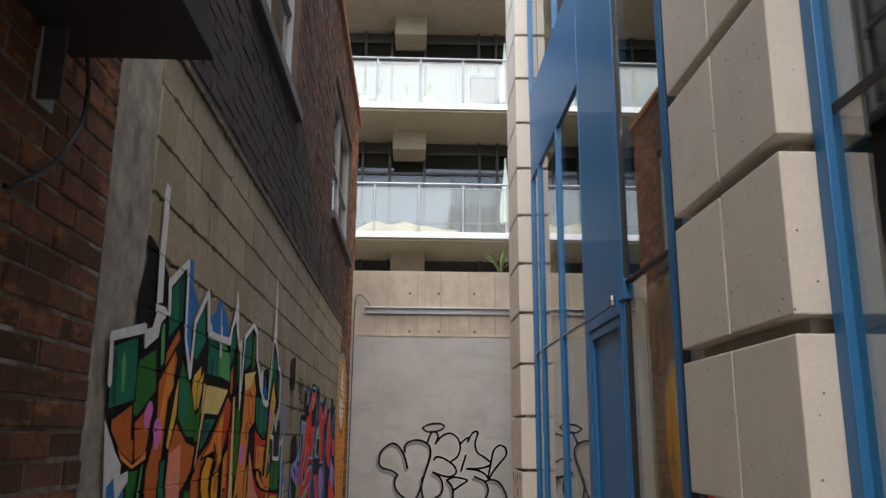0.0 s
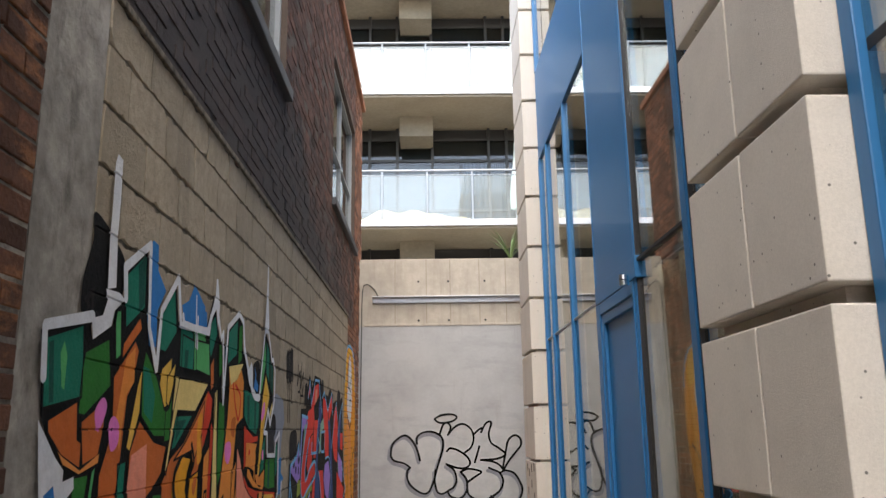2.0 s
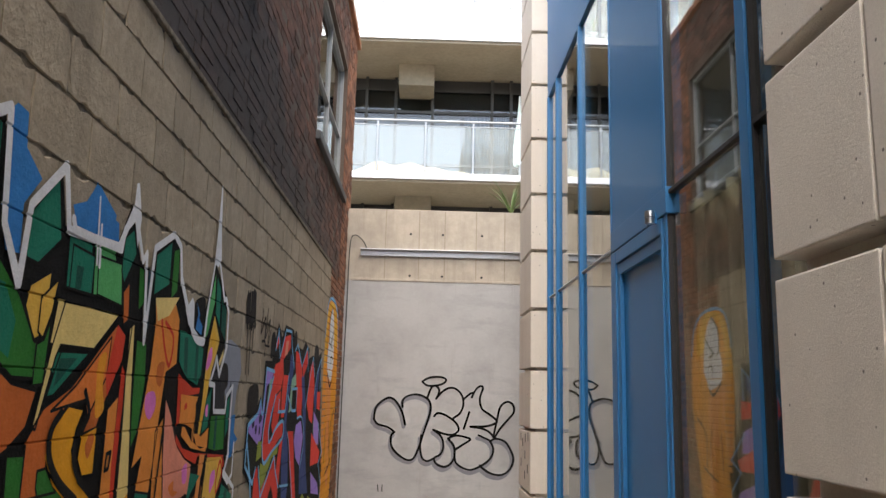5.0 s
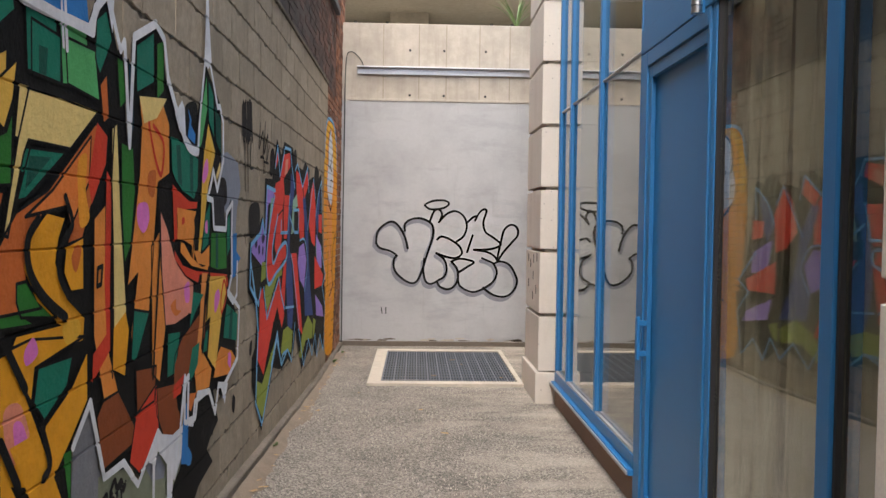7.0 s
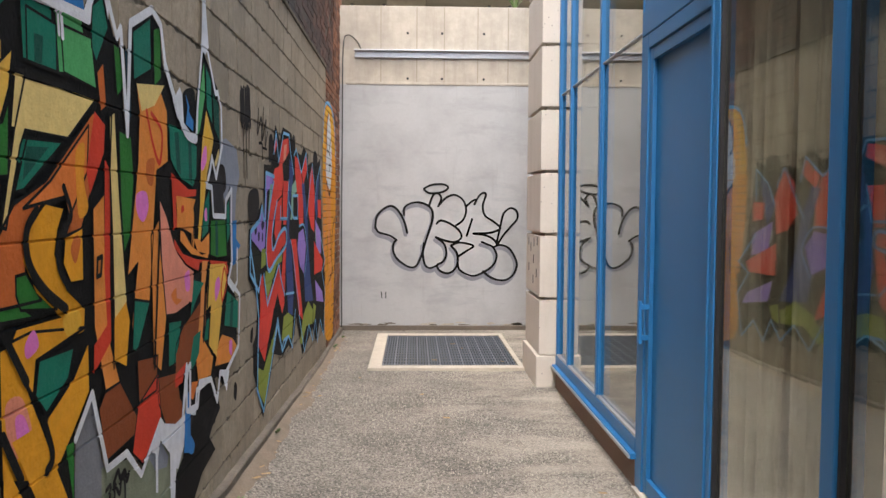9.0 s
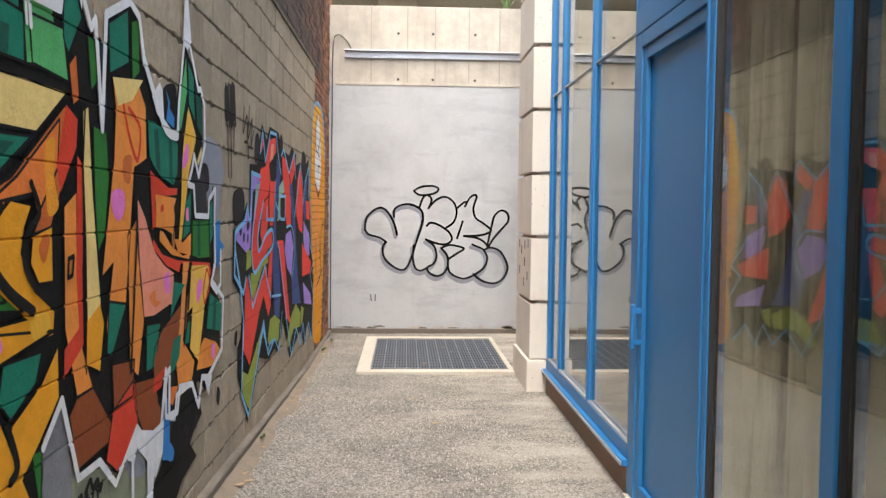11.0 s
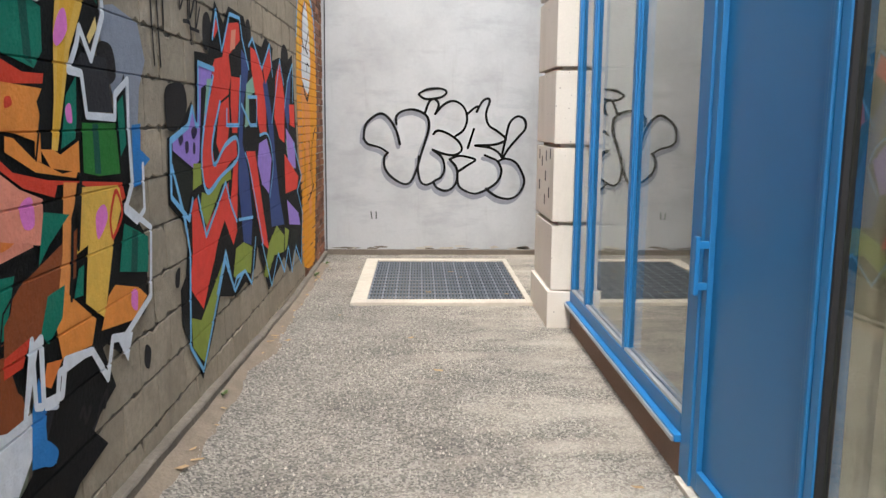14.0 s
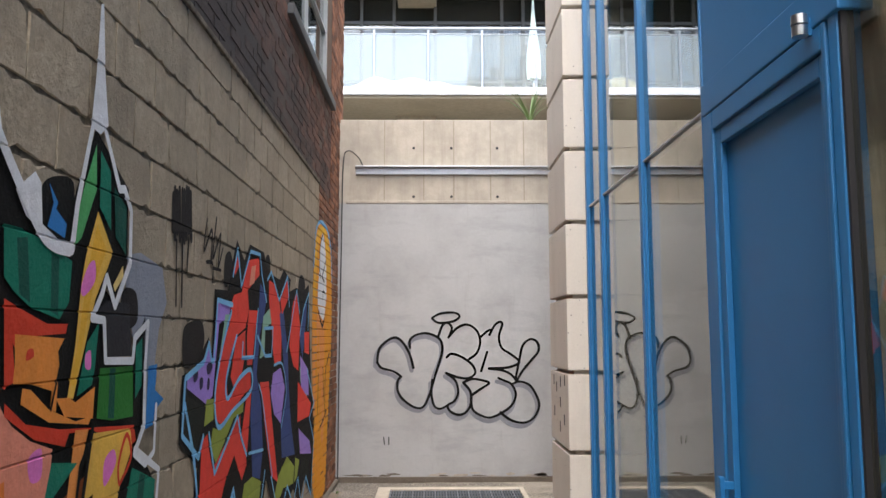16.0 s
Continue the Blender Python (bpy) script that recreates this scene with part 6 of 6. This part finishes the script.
stroke(scribbles, 'soot', 1.5, 0.02, [(7.84, 2.05), (7.86, 2.10), (7.83, 2.12)], rounded=True)
stroke(scribbles, 'soot', 1.5, 0.02, [(7.86, 2.13), (7.88, 2.15), (7.89, 2.09)], rounded=True)
stroke(scribbles, 'soot', 1.5, 0.02, [(7.86, 2.04), (7.94, 2.09)], rounded=True)

# yellow figure painted on the brick end
paint(mural_figure, 'amber', 1, [(16.16, 2.79), (16.46, 2.72), (16.71, 2.50), (16.79, 2.04), (16.80, 1.61), (16.69, 1.18), (16.58, 0.77), (16.48, 0.24), (16.31, 0.07), (15.61, 0.20), (15.53, 0.79), (15.39, 1.62), (15.39, 2.03), (15.45, 2.44), (15.57, 2.65), (15.85, 2.78)], wall='brick', rounded=True)
paint(mural_figure, 'yellow', 1.6, [(16.17, 2.76), (16.41, 2.66), (16.59, 2.46), (16.56, 2.24), (16.28, 2.33), (16.21, 2.64), (16.02, 2.70), (15.78, 2.61), (15.62, 2.39), (15.58, 2.06), (15.42, 2.03), (15.47, 2.41), (15.60, 2.63), (15.87, 2.74)], wall='brick', rounded=True)
paint(mural_figure, 'white', 2, [(16.02, 2.69), (15.85, 2.57), (15.80, 2.33), (15.71, 2.10), (15.75, 1.93), (15.98, 1.84), (16.17, 1.83), (16.27, 1.96), (16.34, 2.09), (16.24, 2.50)], wall='brick', rounded=True)
paint(mural_figure, 'peach', 1.6, [(16.17, 1.78), (15.70, 1.87), (15.69, 1.55), (15.90, 1.16), (16.21, 1.34)], wall='brick', rounded=True)
paint(mural_figure, 'peach', 1.6, [(15.52, 1.68), (15.43, 1.56), (15.53, 0.93), (15.64, 1.05)], wall='brick', rounded=True)
paint(mural_figure, 'peach', 1.6, [(16.14, 1.28), (15.99, 0.89), (16.08, 0.63), (16.26, 0.67)], wall='brick', rounded=True)
stroke(mural_figure, 'gold', 2.6, 0.07, [(16.52, 1.96), (16.41, 1.61), (16.40, 1.26)], wall='brick', rounded=True)
stroke(mural_figure, 'gold', 2.6, 0.06, [(15.78, 1.68), (15.85, 1.35), (15.75, 0.92)], wall='brick', rounded=True)
stroke(mural_figure, 'gold', 2.6, 0.06, [(16.09, 1.02), (16.01, 0.63), (16.11, 0.23)], wall='brick', rounded=True)
stroke(mural_figure, 'gold', 2.6, 0.06, [(16.64, 1.25), (16.54, 0.78), (16.39, 0.66)], wall='brick', rounded=True)
stroke(mural_figure, 'gold', 2.6, 0.06, [(15.67, 0.67), (15.77, 0.23)], wall='brick', rounded=True)
stroke(mural_figure, 'gold', 2.6, 0.05, [(16.34, 0.20), (15.98, 0.19), (15.64, 0.18)], wall='brick', rounded=True)
stroke(mural_figure, 'soot', 3.2, 0.025, [(16.23, 2.43), (16.09, 2.32), (15.98, 2.25), (16.14, 2.21)], wall='brick', rounded=True)
stroke(mural_figure, 'soot', 3.2, 0.025, [(16.02, 2.69), (15.83, 2.56), (15.78, 2.33), (15.88, 2.23)], wall='brick', rounded=True)
stroke(mural_figure, 'soot', 3.2, 0.04, [(16.17, 1.83), (16.02, 1.76), (15.77, 1.90)], wall='brick', rounded=True)
stroke(mural_figure, 'soot', 3.2, 0.03, [(16.62, 1.48), (16.32, 1.27), (16.32, 0.87)], wall='brick', rounded=True)
stroke(mural_figure, 'soot', 3.2, 0.025, [(16.43, 0.89), (16.14, 0.80), (15.96, 0.77)], wall='brick', rounded=True)
stroke(mural_figure, 'soot', 3.2, 0.025, [(16.13, 1.34), (16.23, 1.01)], wall='brick', rounded=True)
stroke(mural_figure, 'soot', 3.2, 0.025, [(15.82, 1.29), (15.78, 0.91)], wall='brick', rounded=True)
stroke(mural_figure, 'soot', 3.2, 0.02, [(16.22, 2.09), (16.07, 2.11), (16.04, 2.03)], wall='brick', rounded=True)
stroke(mural_figure, 'paleblue', 2.4, 0.04, [(16.77, 2.25), (16.66, 2.57), (16.42, 2.74), (16.12, 2.79), (15.76, 2.77), (15.53, 2.64), (15.41, 2.31)], wall='brick', rounded=True)

# bubble lettering on the grey wall: soft under-spray, then the line
stroke(wall_tag, 'mist', 1, 0.055, [(-1.64, 1.31), (-1.62, 1.46), (-1.53, 1.57), (-1.42, 1.61), (-1.33, 1.54), (-1.26, 1.41), (-1.22, 1.26)], wall='back', rounded=True)
stroke(wall_tag, 'mist', 1, 0.055, [(-1.25, 1.48), (-1.25, 1.57), (-1.18, 1.63), (-1.06, 1.65), (-0.94, 1.61), (-0.88, 1.55), (-0.88, 1.41), (-0.96, 1.19), (-1.03, 0.92), (-1.10, 0.81), (-1.20, 0.81), (-1.33, 0.89), (-1.39, 0.99), (-1.39, 1.10), (-1.36, 1.15)], wall='back', rounded=True)
stroke(wall_tag, 'mist', 1, 0.055, [(-1.36, 1.15), (-1.45, 1.21), (-1.58, 1.25), (-1.64, 1.32)], wall='back', rounded=True)
stroke(wall_tag, 'mist', 1, 0.055, [(-1.00, 1.11), (-1.00, 0.96), (-0.98, 0.82), (-0.90, 0.78), (-0.81, 0.82)], wall='back', rounded=True)
stroke(wall_tag, 'mist', 1, 0.055, [(-0.83, 1.19), (-0.72, 1.10), (-0.69, 0.98), (-0.74, 0.87), (-0.81, 0.82), (-0.78, 0.75), (-0.69, 0.71), (-0.60, 0.75), (-0.55, 0.85), (-0.56, 0.98), (-0.63, 1.08)], wall='back', rounded=True)
stroke(wall_tag, 'mist', 1, 0.055, [(-0.55, 0.90), (-0.52, 0.78), (-0.42, 0.70), (-0.31, 0.68), (-0.17, 0.74), (-0.06, 0.83), (-0.03, 0.96), (-0.07, 1.06), (-0.15, 1.11), (-0.23, 1.13)], wall='back', rounded=True)
stroke(wall_tag, 'mist', 1, 0.055, [(-0.07, 1.06), (0.02, 1.09), (0.14, 1.05), (0.22, 0.94), (0.24, 0.81), (0.18, 0.69), (0.07, 0.62), (-0.07, 0.64), (-0.17, 0.71), (-0.20, 0.74)], wall='back', rounded=True)
stroke(wall_tag, 'black', 2, 0.03, [(-0.98, 1.86), (-0.90, 1.81), (-0.73, 1.83), (-0.66, 1.89), (-0.73, 1.93), (-0.88, 1.92), (-0.98, 1.87)], wall='back', rounded=True)
stroke(wall_tag, 'black', 2, 0.03, [(-0.91, 1.65), (-0.86, 1.78), (-0.80, 1.81), (-0.75, 1.75), (-0.79, 1.64)], wall='back', rounded=True)
stroke(wall_tag, 'black', 2, 0.03, [(-0.79, 1.64), (-0.69, 1.75), (-0.57, 1.79), (-0.46, 1.72), (-0.42, 1.59), (-0.46, 1.46), (-0.55, 1.39)], wall='back', rounded=True)
stroke(wall_tag, 'black', 2, 0.03, [(-1.62, 1.35), (-1.60, 1.50), (-1.51, 1.60), (-1.41, 1.64), (-1.32, 1.58), (-1.24, 1.44), (-1.20, 1.29)], wall='back', rounded=True)
stroke(wall_tag, 'black', 2, 0.03, [(-1.24, 1.52), (-1.24, 1.61), (-1.17, 1.67), (-1.05, 1.69), (-0.93, 1.65), (-0.87, 1.58), (-0.87, 1.45), (-0.94, 1.22), (-1.02, 0.96), (-1.09, 0.84), (-1.19, 0.84), (-1.32, 0.93), (-1.38, 1.03), (-1.38, 1.14), (-1.34, 1.19)], wall='back', rounded=True)
stroke(wall_tag, 'black', 2, 0.03, [(-1.34, 1.19), (-1.43, 1.25), (-1.57, 1.29), (-1.62, 1.36)], wall='back', rounded=True)
stroke(wall_tag, 'black', 2, 0.03, [(-0.81, 1.41), (-0.76, 1.45), (-0.65, 1.42), (-0.52, 1.33), (-0.48, 1.23), (-0.56, 1.17), (-0.68, 1.18), (-0.82, 1.23)], wall='back', rounded=True)
stroke(wall_tag, 'black', 2, 0.03, [(-0.98, 1.15), (-0.99, 1.00), (-0.96, 0.86), (-0.89, 0.82), (-0.80, 0.86)], wall='back', rounded=True)
stroke(wall_tag, 'black', 2, 0.03, [(-0.82, 1.23), (-0.71, 1.14), (-0.68, 1.01), (-0.72, 0.91), (-0.80, 0.86), (-0.77, 0.79), (-0.67, 0.75), (-0.58, 0.79), (-0.53, 0.89), (-0.54, 1.02), (-0.62, 1.12)], wall='back', rounded=True)
stroke(wall_tag, 'black', 2, 0.03, [(-0.62, 1.12), (-0.51, 1.16), (-0.38, 1.14), (-0.32, 1.11), (-0.41, 1.05), (-0.53, 0.97)], wall='back', rounded=True)
stroke(wall_tag, 'black', 2, 0.03, [(-0.53, 0.94), (-0.51, 0.81), (-0.41, 0.74), (-0.30, 0.72), (-0.16, 0.78), (-0.05, 0.87), (-0.01, 0.99), (-0.06, 1.10), (-0.14, 1.14), (-0.21, 1.17)], wall='back', rounded=True)
stroke(wall_tag, 'black', 2, 0.03, [(-0.42, 1.64), (-0.34, 1.71), (-0.30, 1.73)], wall='back', rounded=True)
stroke(wall_tag, 'black', 2, 0.03, [(-0.31, 1.67), (-0.25, 1.78), (-0.19, 1.82), (-0.16, 1.79), (-0.20, 1.65), (-0.17, 1.52), (-0.07, 1.45), (0.03, 1.37), (0.01, 1.33), (-0.11, 1.29), (-0.32, 1.28)], wall='back', rounded=True)
stroke(wall_tag, 'black', 2, 0.03, [(-0.32, 1.28), (-0.17, 1.26), (-0.06, 1.21), (0.00, 1.13)], wall='back', rounded=True)
stroke(wall_tag, 'black', 2, 0.03, [(-0.34, 1.47), (-0.41, 1.25)], wall='back', rounded=True)
stroke(wall_tag, 'black', 2, 0.03, [(-0.01, 1.16), (0.04, 1.40), (0.08, 1.55), (0.17, 1.62), (0.25, 1.58), (0.26, 1.48), (0.18, 1.38), (0.07, 1.25), (0.00, 1.13)], wall='back', rounded=True)
stroke(wall_tag, 'black', 2, 0.03, [(-0.05, 1.10), (0.03, 1.13), (0.15, 1.09), (0.23, 0.97), (0.26, 0.85), (0.20, 0.72), (0.09, 0.66), (-0.05, 0.68), (-0.16, 0.75), (-0.19, 0.78)], wall='back', rounded=True)
stroke(wall_tag, 'soot', 2, 0.012, [(-1.54, 0.50), (-1.53, 0.42)], wall='back')
stroke(wall_tag, 'soot', 2, 0.012, [(-1.48, 0.50), (-1.48, 0.42)], wall='back')

# ---- wall pieces, each an object on shared meshes ----
def piece_mesh(name, depth, length, height, chip, material, seed):
    """A block or brick face: slightly uneven, with chamfered arrises."""
    rnd = random.Random(seed)
    bm = bmesh.new()
    j = lambda s: rnd.uniform(-s, s)
    back = [bm.verts.new((-depth, y, z)) for y, z in ((-length / 2, -height / 2), (length / 2, -height / 2), (length / 2, height / 2), (-length / 2, height / 2))]
    edge = [bm.verts.new((-chip + j(chip * 0.3), y + j(chip * 0.5), z + j(chip * 0.5))) for y, z in ((-length / 2, -height / 2), (length / 2, -height / 2), (length / 2, height / 2), (-length / 2, height / 2))]
    face = [bm.verts.new((j(chip * 0.25), math.copysign(abs(y) - chip, y), math.copysign(abs(z) - chip, z))) for y, z in ((-length / 2, -height / 2), (length / 2, -height / 2), (length / 2, height / 2), (-length / 2, height / 2))]
    for k in range(4):
        n = (k + 1) % 4
        bm.faces.new((back[k], back[n], edge[n], edge[k]))
        bm.faces.new((edge[k], edge[n], face[n], face[k]))
    bm.faces.new(face)
    return mesh_of(name, bm, material)


def lay(name, meshes, x, y, z, parent, sy=1.0, sz=1.0):
    ob = new(name, random.choice(meshes))
    ob.location, ob.scale = Vector((x, y, z)) - origin(parent), (1, sy, sz)
    ob.parent = parent
    return ob


def rough_block(seed):
    """A block face with ragged, chipped arrises."""
    rnd = random.Random(seed)
    ln, h = 0.3995, COURSE - 0.003
    ring = [(-ln / 2 + ln * k / 9, -h / 2) for k in range(9)] + [(ln / 2, -h / 2 + h * k / 3) for k in range(3)] + [(ln / 2 - ln * k / 9, h / 2) for k in range(9)] + [(-ln / 2, h / 2 - h * k / 3) for k in range(3)]
    bm = bmesh.new()
    back, rim, face = [], [], []
    for y, z in ring:
        chip = 0.002 + (0.024 if rnd.random() < 0.3 else 0.003) * rnd.random() * (1.0 if abs(z) > h / 2 - 1e-6 else 0.4)
        sy, sz = (1 - chip / (ln / 2)) if abs(y) > ln / 2 - 1e-6 else 1.0, (1 - chip / (h / 2)) if abs(z) > h / 2 - 1e-6 else 1.0
        back.append(bm.verts.new((-0.03, y, z)))
        rim.append(bm.verts.new((-0.006 - rnd.uniform(0, 0.004), y * (1 - (1 - sy) * 0.6), z * (1 - (1 - sz) * 0.6))))
        face.append(bm.verts.new((rnd.uniform(-0.001, 0.0005), y * sy - math.copysign(0.001, y) * (sy < 1), z * sz - math.copysign(0.001, z) * (sz < 1))))
    for k in range(len(ring)):
        n = (k + 1) % len(ring)
        bm.faces.new((back[k], back[n], rim[n], rim[k]))
        bm.faces.new((rim[k], rim[n], face[n], face[k]))
    bm.faces.new(face)
    return mesh_of("block", bm, BLOCK)


block_meshes = [rough_block(s) for s in range(10)]
rows_n = int((BLOCK_TOP - COURSE_0) / COURSE + 0.5)
for k in range(-1, rows_n):
    z0 = COURSE_0 + k * COURSE if k >= 0 else 0.0
    z1 = min(COURSE_0 + (k + 1) * COURSE, BLOCK_TOP)
    y = BLOCK_Y0 - (0.2 if k % 2 else 0.0)
    while y < BLOCK_Y1 - 0.02:
        a, b = max(y, BLOCK_Y0), min(y + BLOCK_L, BLOCK_Y1)
        if b - a > 0.05:
            lay("block", block_meshes, WEST + random.uniform(-0.0012, 0.0012), (a + b) / 2, (z0 + z1) / 2 + random.uniform(-0.0015, 0.0015), wall_w, (b - a) / BLOCK_L, (z1 - z0) / COURSE)
        y += BLOCK_L


def brick_faces(y0, y1, z0, z1, holes, take):
    """Places of stretchers in running bond, cut round the holes."""
    out = []
    k0 = int(z0 / BRICK_H)
    for k in range(k0, int(z1 / BRICK_H) + 1):
        zc = (k + 0.5) * BRICK_H
        if not z0 <= zc <= z1:
            continue
        y = y0 - (BRICK_L / 2 if k % 2 else 0)
        while y < y1:
            a, b = max(y, y0), min(y + BRICK_L, y1)
            for h in holes:
                if h[2] - 0.03 < zc < h[3] + 0.03:
                    if a < h[0] < b:
                        b = h[0]
                    elif a < h[1] < b:
                        a = h[1]
                    elif a >= h[0] and b <= h[1]:
                        b = a
            if b - a > 0.04 and take((a + b) / 2, zc):
                out.append((a, b, zc))
            y += BRICK_L
    return out


def joined_bricks(name, places, material, parent, x, label, joint=0.008):
    verts, faces = [], []
    for a, b, zc in places:
        n, h, c = len(verts), BRICK_H / 2 - random.uniform(0.3 * joint, joint), min(0.004, 0.6 * joint)
        dx = random.uniform(-0.005, 0.004)
        a, b, zc = a + random.uniform(0.3 * joint, joint), b - random.uniform(0.3 * joint, joint), zc + random.uniform(-0.003, 0.003)
        for inset, xx in ((0, x - 0.02), (0, x - c + dx), (c, x + dx)):
            verts += [(xx, a + inset, zc - h + inset), (xx, b - inset, zc - h + inset), (xx, b - inset, zc + h - inset), (xx, a + inset, zc + h - inset)]
        for lo in (0, 4):
            faces += [(n + lo + k, n + lo + (k + 1) % 4, n + lo + 4 + (k + 1) % 4, n + lo + 4 + k) for k in range(4)]
        faces.append((n + 8, n + 9, n + 10, n + 11))
    me = bpy.data.meshes.new(name)
    me.from_pydata([tuple(Vector(v) - origin(parent)) for v in verts], [], faces)
    me.materials.append(material)
    ob = new(name, me)
    ob.parent = parent
    return tagged(ob, label, kind="stuff")


near = lambda y, z: 6.0 < y < 7.46 and 1.1 < z < 3.0
brick_meshes = [piece_mesh("brick", 0.02, BRICK_L - 0.01, BRICK_H - 0.011, 0.004, BRICK_SHADED, 20 + s) for s in range(6)]
for a, b, zc in brick_faces(5.0, 7.47, 0, 3.15, [], near):
    lay("brick", brick_meshes, WEST + random.uniform(-0.003, 0.008), (a + b) / 2, zc, wall_w, (b - a) / BRICK_L, 1.0)
joined_bricks("brickwork", brick_faces(1.2, 7.47, 0, 3.15, [], lambda y, z: not near(y, z)), BRICK_SHADED, wall_w, WEST, "old red brickwork")
joined_bricks("brickwork", brick_faces(1.2, 16.6, 3.15, ROOF, WIN, lambda y, z: True), BRICK_DARK, wall_top, WEST, "sooty painted brickwork", 0.005)
joined_bricks("brickwork", brick_faces(16.6, 17.7, 3.15, ROOF, [], lambda y, z: True), BRICK, wall_top, WEST + 0.004, "bare red brickwork beside the window")
joined_bricks("brickwork", brick_faces(15.75, 17.39, 0, 3.15, [], lambda y, z: True), BRICK, wall_w, WEST, "red brickwork under yellow paint")

# footing ledge, gutter dirt, grit and leaves along the foot of the block wall
ledge_mesh, rows = bmesh.new(), []
for k in range(141):
    y = 8.4 + k * 0.064
    w, top = 0.042 + 0.008 * noise.noise((0, y * 2.5, 3)), bank(WEST, y) + 0.035 + 0.008 * noise.noise((7, y * 3.1, 0))
    rows.append([ledge_mesh.verts.new(p) for p in ((WEST - 0.02, y, -0.1), (WEST - 0.02, y, top + 0.006), (WEST + w * 0.8, y, top), (WEST + w, y, top - 0.008), (WEST + w, y, -0.1))])
for u, v in zip(rows, rows[1:]):
    for k in range(4):
        ledge_mesh.faces.new((u[k], u[k + 1], v[k + 1], v[k]))
ledge_mesh.faces.new(rows[0])
ledge_mesh.faces.new(rows[-1][::-1])
solid("trim_footing", ledge_mesh, FOOTING, "dirty concrete footing ledge along the block wall", "ledge")
g = bmesh.new()
bmesh.ops.create_grid(g, x_segments=8, y_segments=150, size=0.5, matrix=Matrix.Translation((-2.0, 12.4, 0.003)) @ Matrix.Diagonal((0.12, 8.6, 1, 1)))
for v in g.verts:
    out = (v.co.x + 2.06) / 0.12
    v.co.x += out * (0.07 * noise.noise((0, v.co.y * 1.7, 4)) + 0.03 * noise.noise((0, v.co.y * 7, 8)))
    v.co.z += bank(v.co.x, v.co.y) + 0.012 * (1 - out) + 0.006 * noise.noise((v.co.x * 9, v.co.y * 6, 0)) - 0.018 * out * out
solid("gutter_dirt", g, SAND, "strip of sandy brown dirt along the foot of the wall", "dirt", "stuff")
verts, faces = [], []
rnd = random.Random(5)
for i in range(9000):
    y = rnd.uniform(9.0, 16.5) ** 1.0
    x = rnd.uniform(-2.02, 0.16)
    if y > 14.6 and -1.6 < x < 0.03:
        continue
    s = rnd.uniform(0.0025, 0.007)
    n, t = len(verts), rnd.uniform(0, 6.28)
    for k in range(4):
        verts.append((x + s * math.cos(t + k * 1.57) * rnd.uniform(0.7, 1.2), y + s * math.sin(t + k * 1.57) * rnd.uniform(0.7, 1.2), -0.008 + bank(x, y)))
    verts.append((x, y, s * 0.7 + bank(x, y)))
    faces += [(n + k, n + (k + 1) % 4, n + 4) for k in range(4)]
me = bpy.data.meshes.new("grit")
me.from_pydata(verts, [], faces)
me.materials.append(GRIT)
tagged(new("grit", me), "loose pale grit scattered over the asphalt", "gravel", kind="stuff")


def weed(x, y, size):
    w = thing("weed", (x, y, bank(x, y)), "small green weed at the foot of the block wall", "weed", "weeds along the wall")
    for k in range(9):
        q, ln = rnd.uniform(-1.4, 1.4), size * rnd.uniform(0.6, 1.2)
        bm = bmesh.new()
        base = Vector((x, y, 0.01 + bank(x, y)))
        tip = base + Vector((ln * math.cos(q) * 0.8, ln * math.sin(q), ln * rnd.uniform(0.3, 1.0)))
        mid = (base + tip) / 2 + Vector((0, 0, ln * 0.25))
        side = Vector((-math.sin(q), math.cos(q), 0)) * ln * 0.22
        vs = [bm.verts.new(p) for p in (base, mid - side, tip, mid + side)]
        bm.faces.new((vs[0], vs[1], vs[2]))
        bm.faces.new((vs[0], vs[2], vs[3]))
        part("leaf", bm, LEAF, w)


weed(-1.98, 10.62, 0.07)
weed(-2.03, 12.1, 0.04)
weed(-2.02, 15.9, 0.06)
weed(-1.99, 16.6, 0.05)
for i in range(34):
    y, x = (rnd.uniform(9.6, 16.8), -2.0 + abs(rnd.gauss(0, 0.05))) if i < 24 else (rnd.uniform(10.5, 16.8), rnd.uniform(-1.9, 0.1))
    q, s = rnd.uniform(0, 6.28), rnd.uniform(0.012, 0.026)
    bm = bmesh.new()
    ring = [(1.6, 0, 0.25), (0.5, 0.6, 0.05), (-0.9, 0.5, 0.2), (-1.4, 0, 0.0), (-0.8, -0.55, 0.25), (0.6, -0.6, 0.1)]
    vs = [bm.verts.new((x + s * (u * math.cos(q) - v * math.sin(q)), y + s * (u * math.sin(q) + v * math.cos(q)), 0.014 + s * h + bank(x, y))) for u, v, h in ring]
    c = bm.verts.new((x, y, 0.012 + bank(x, y)))
    for k in range(6):
        bm.faces.new((c, vs[k], vs[(k + 1) % 6]))
    solid("dry_leaf", bm, DRY_LEAF, "curled dry brown leaf on the asphalt", "leaf", "", "fallen leaves")
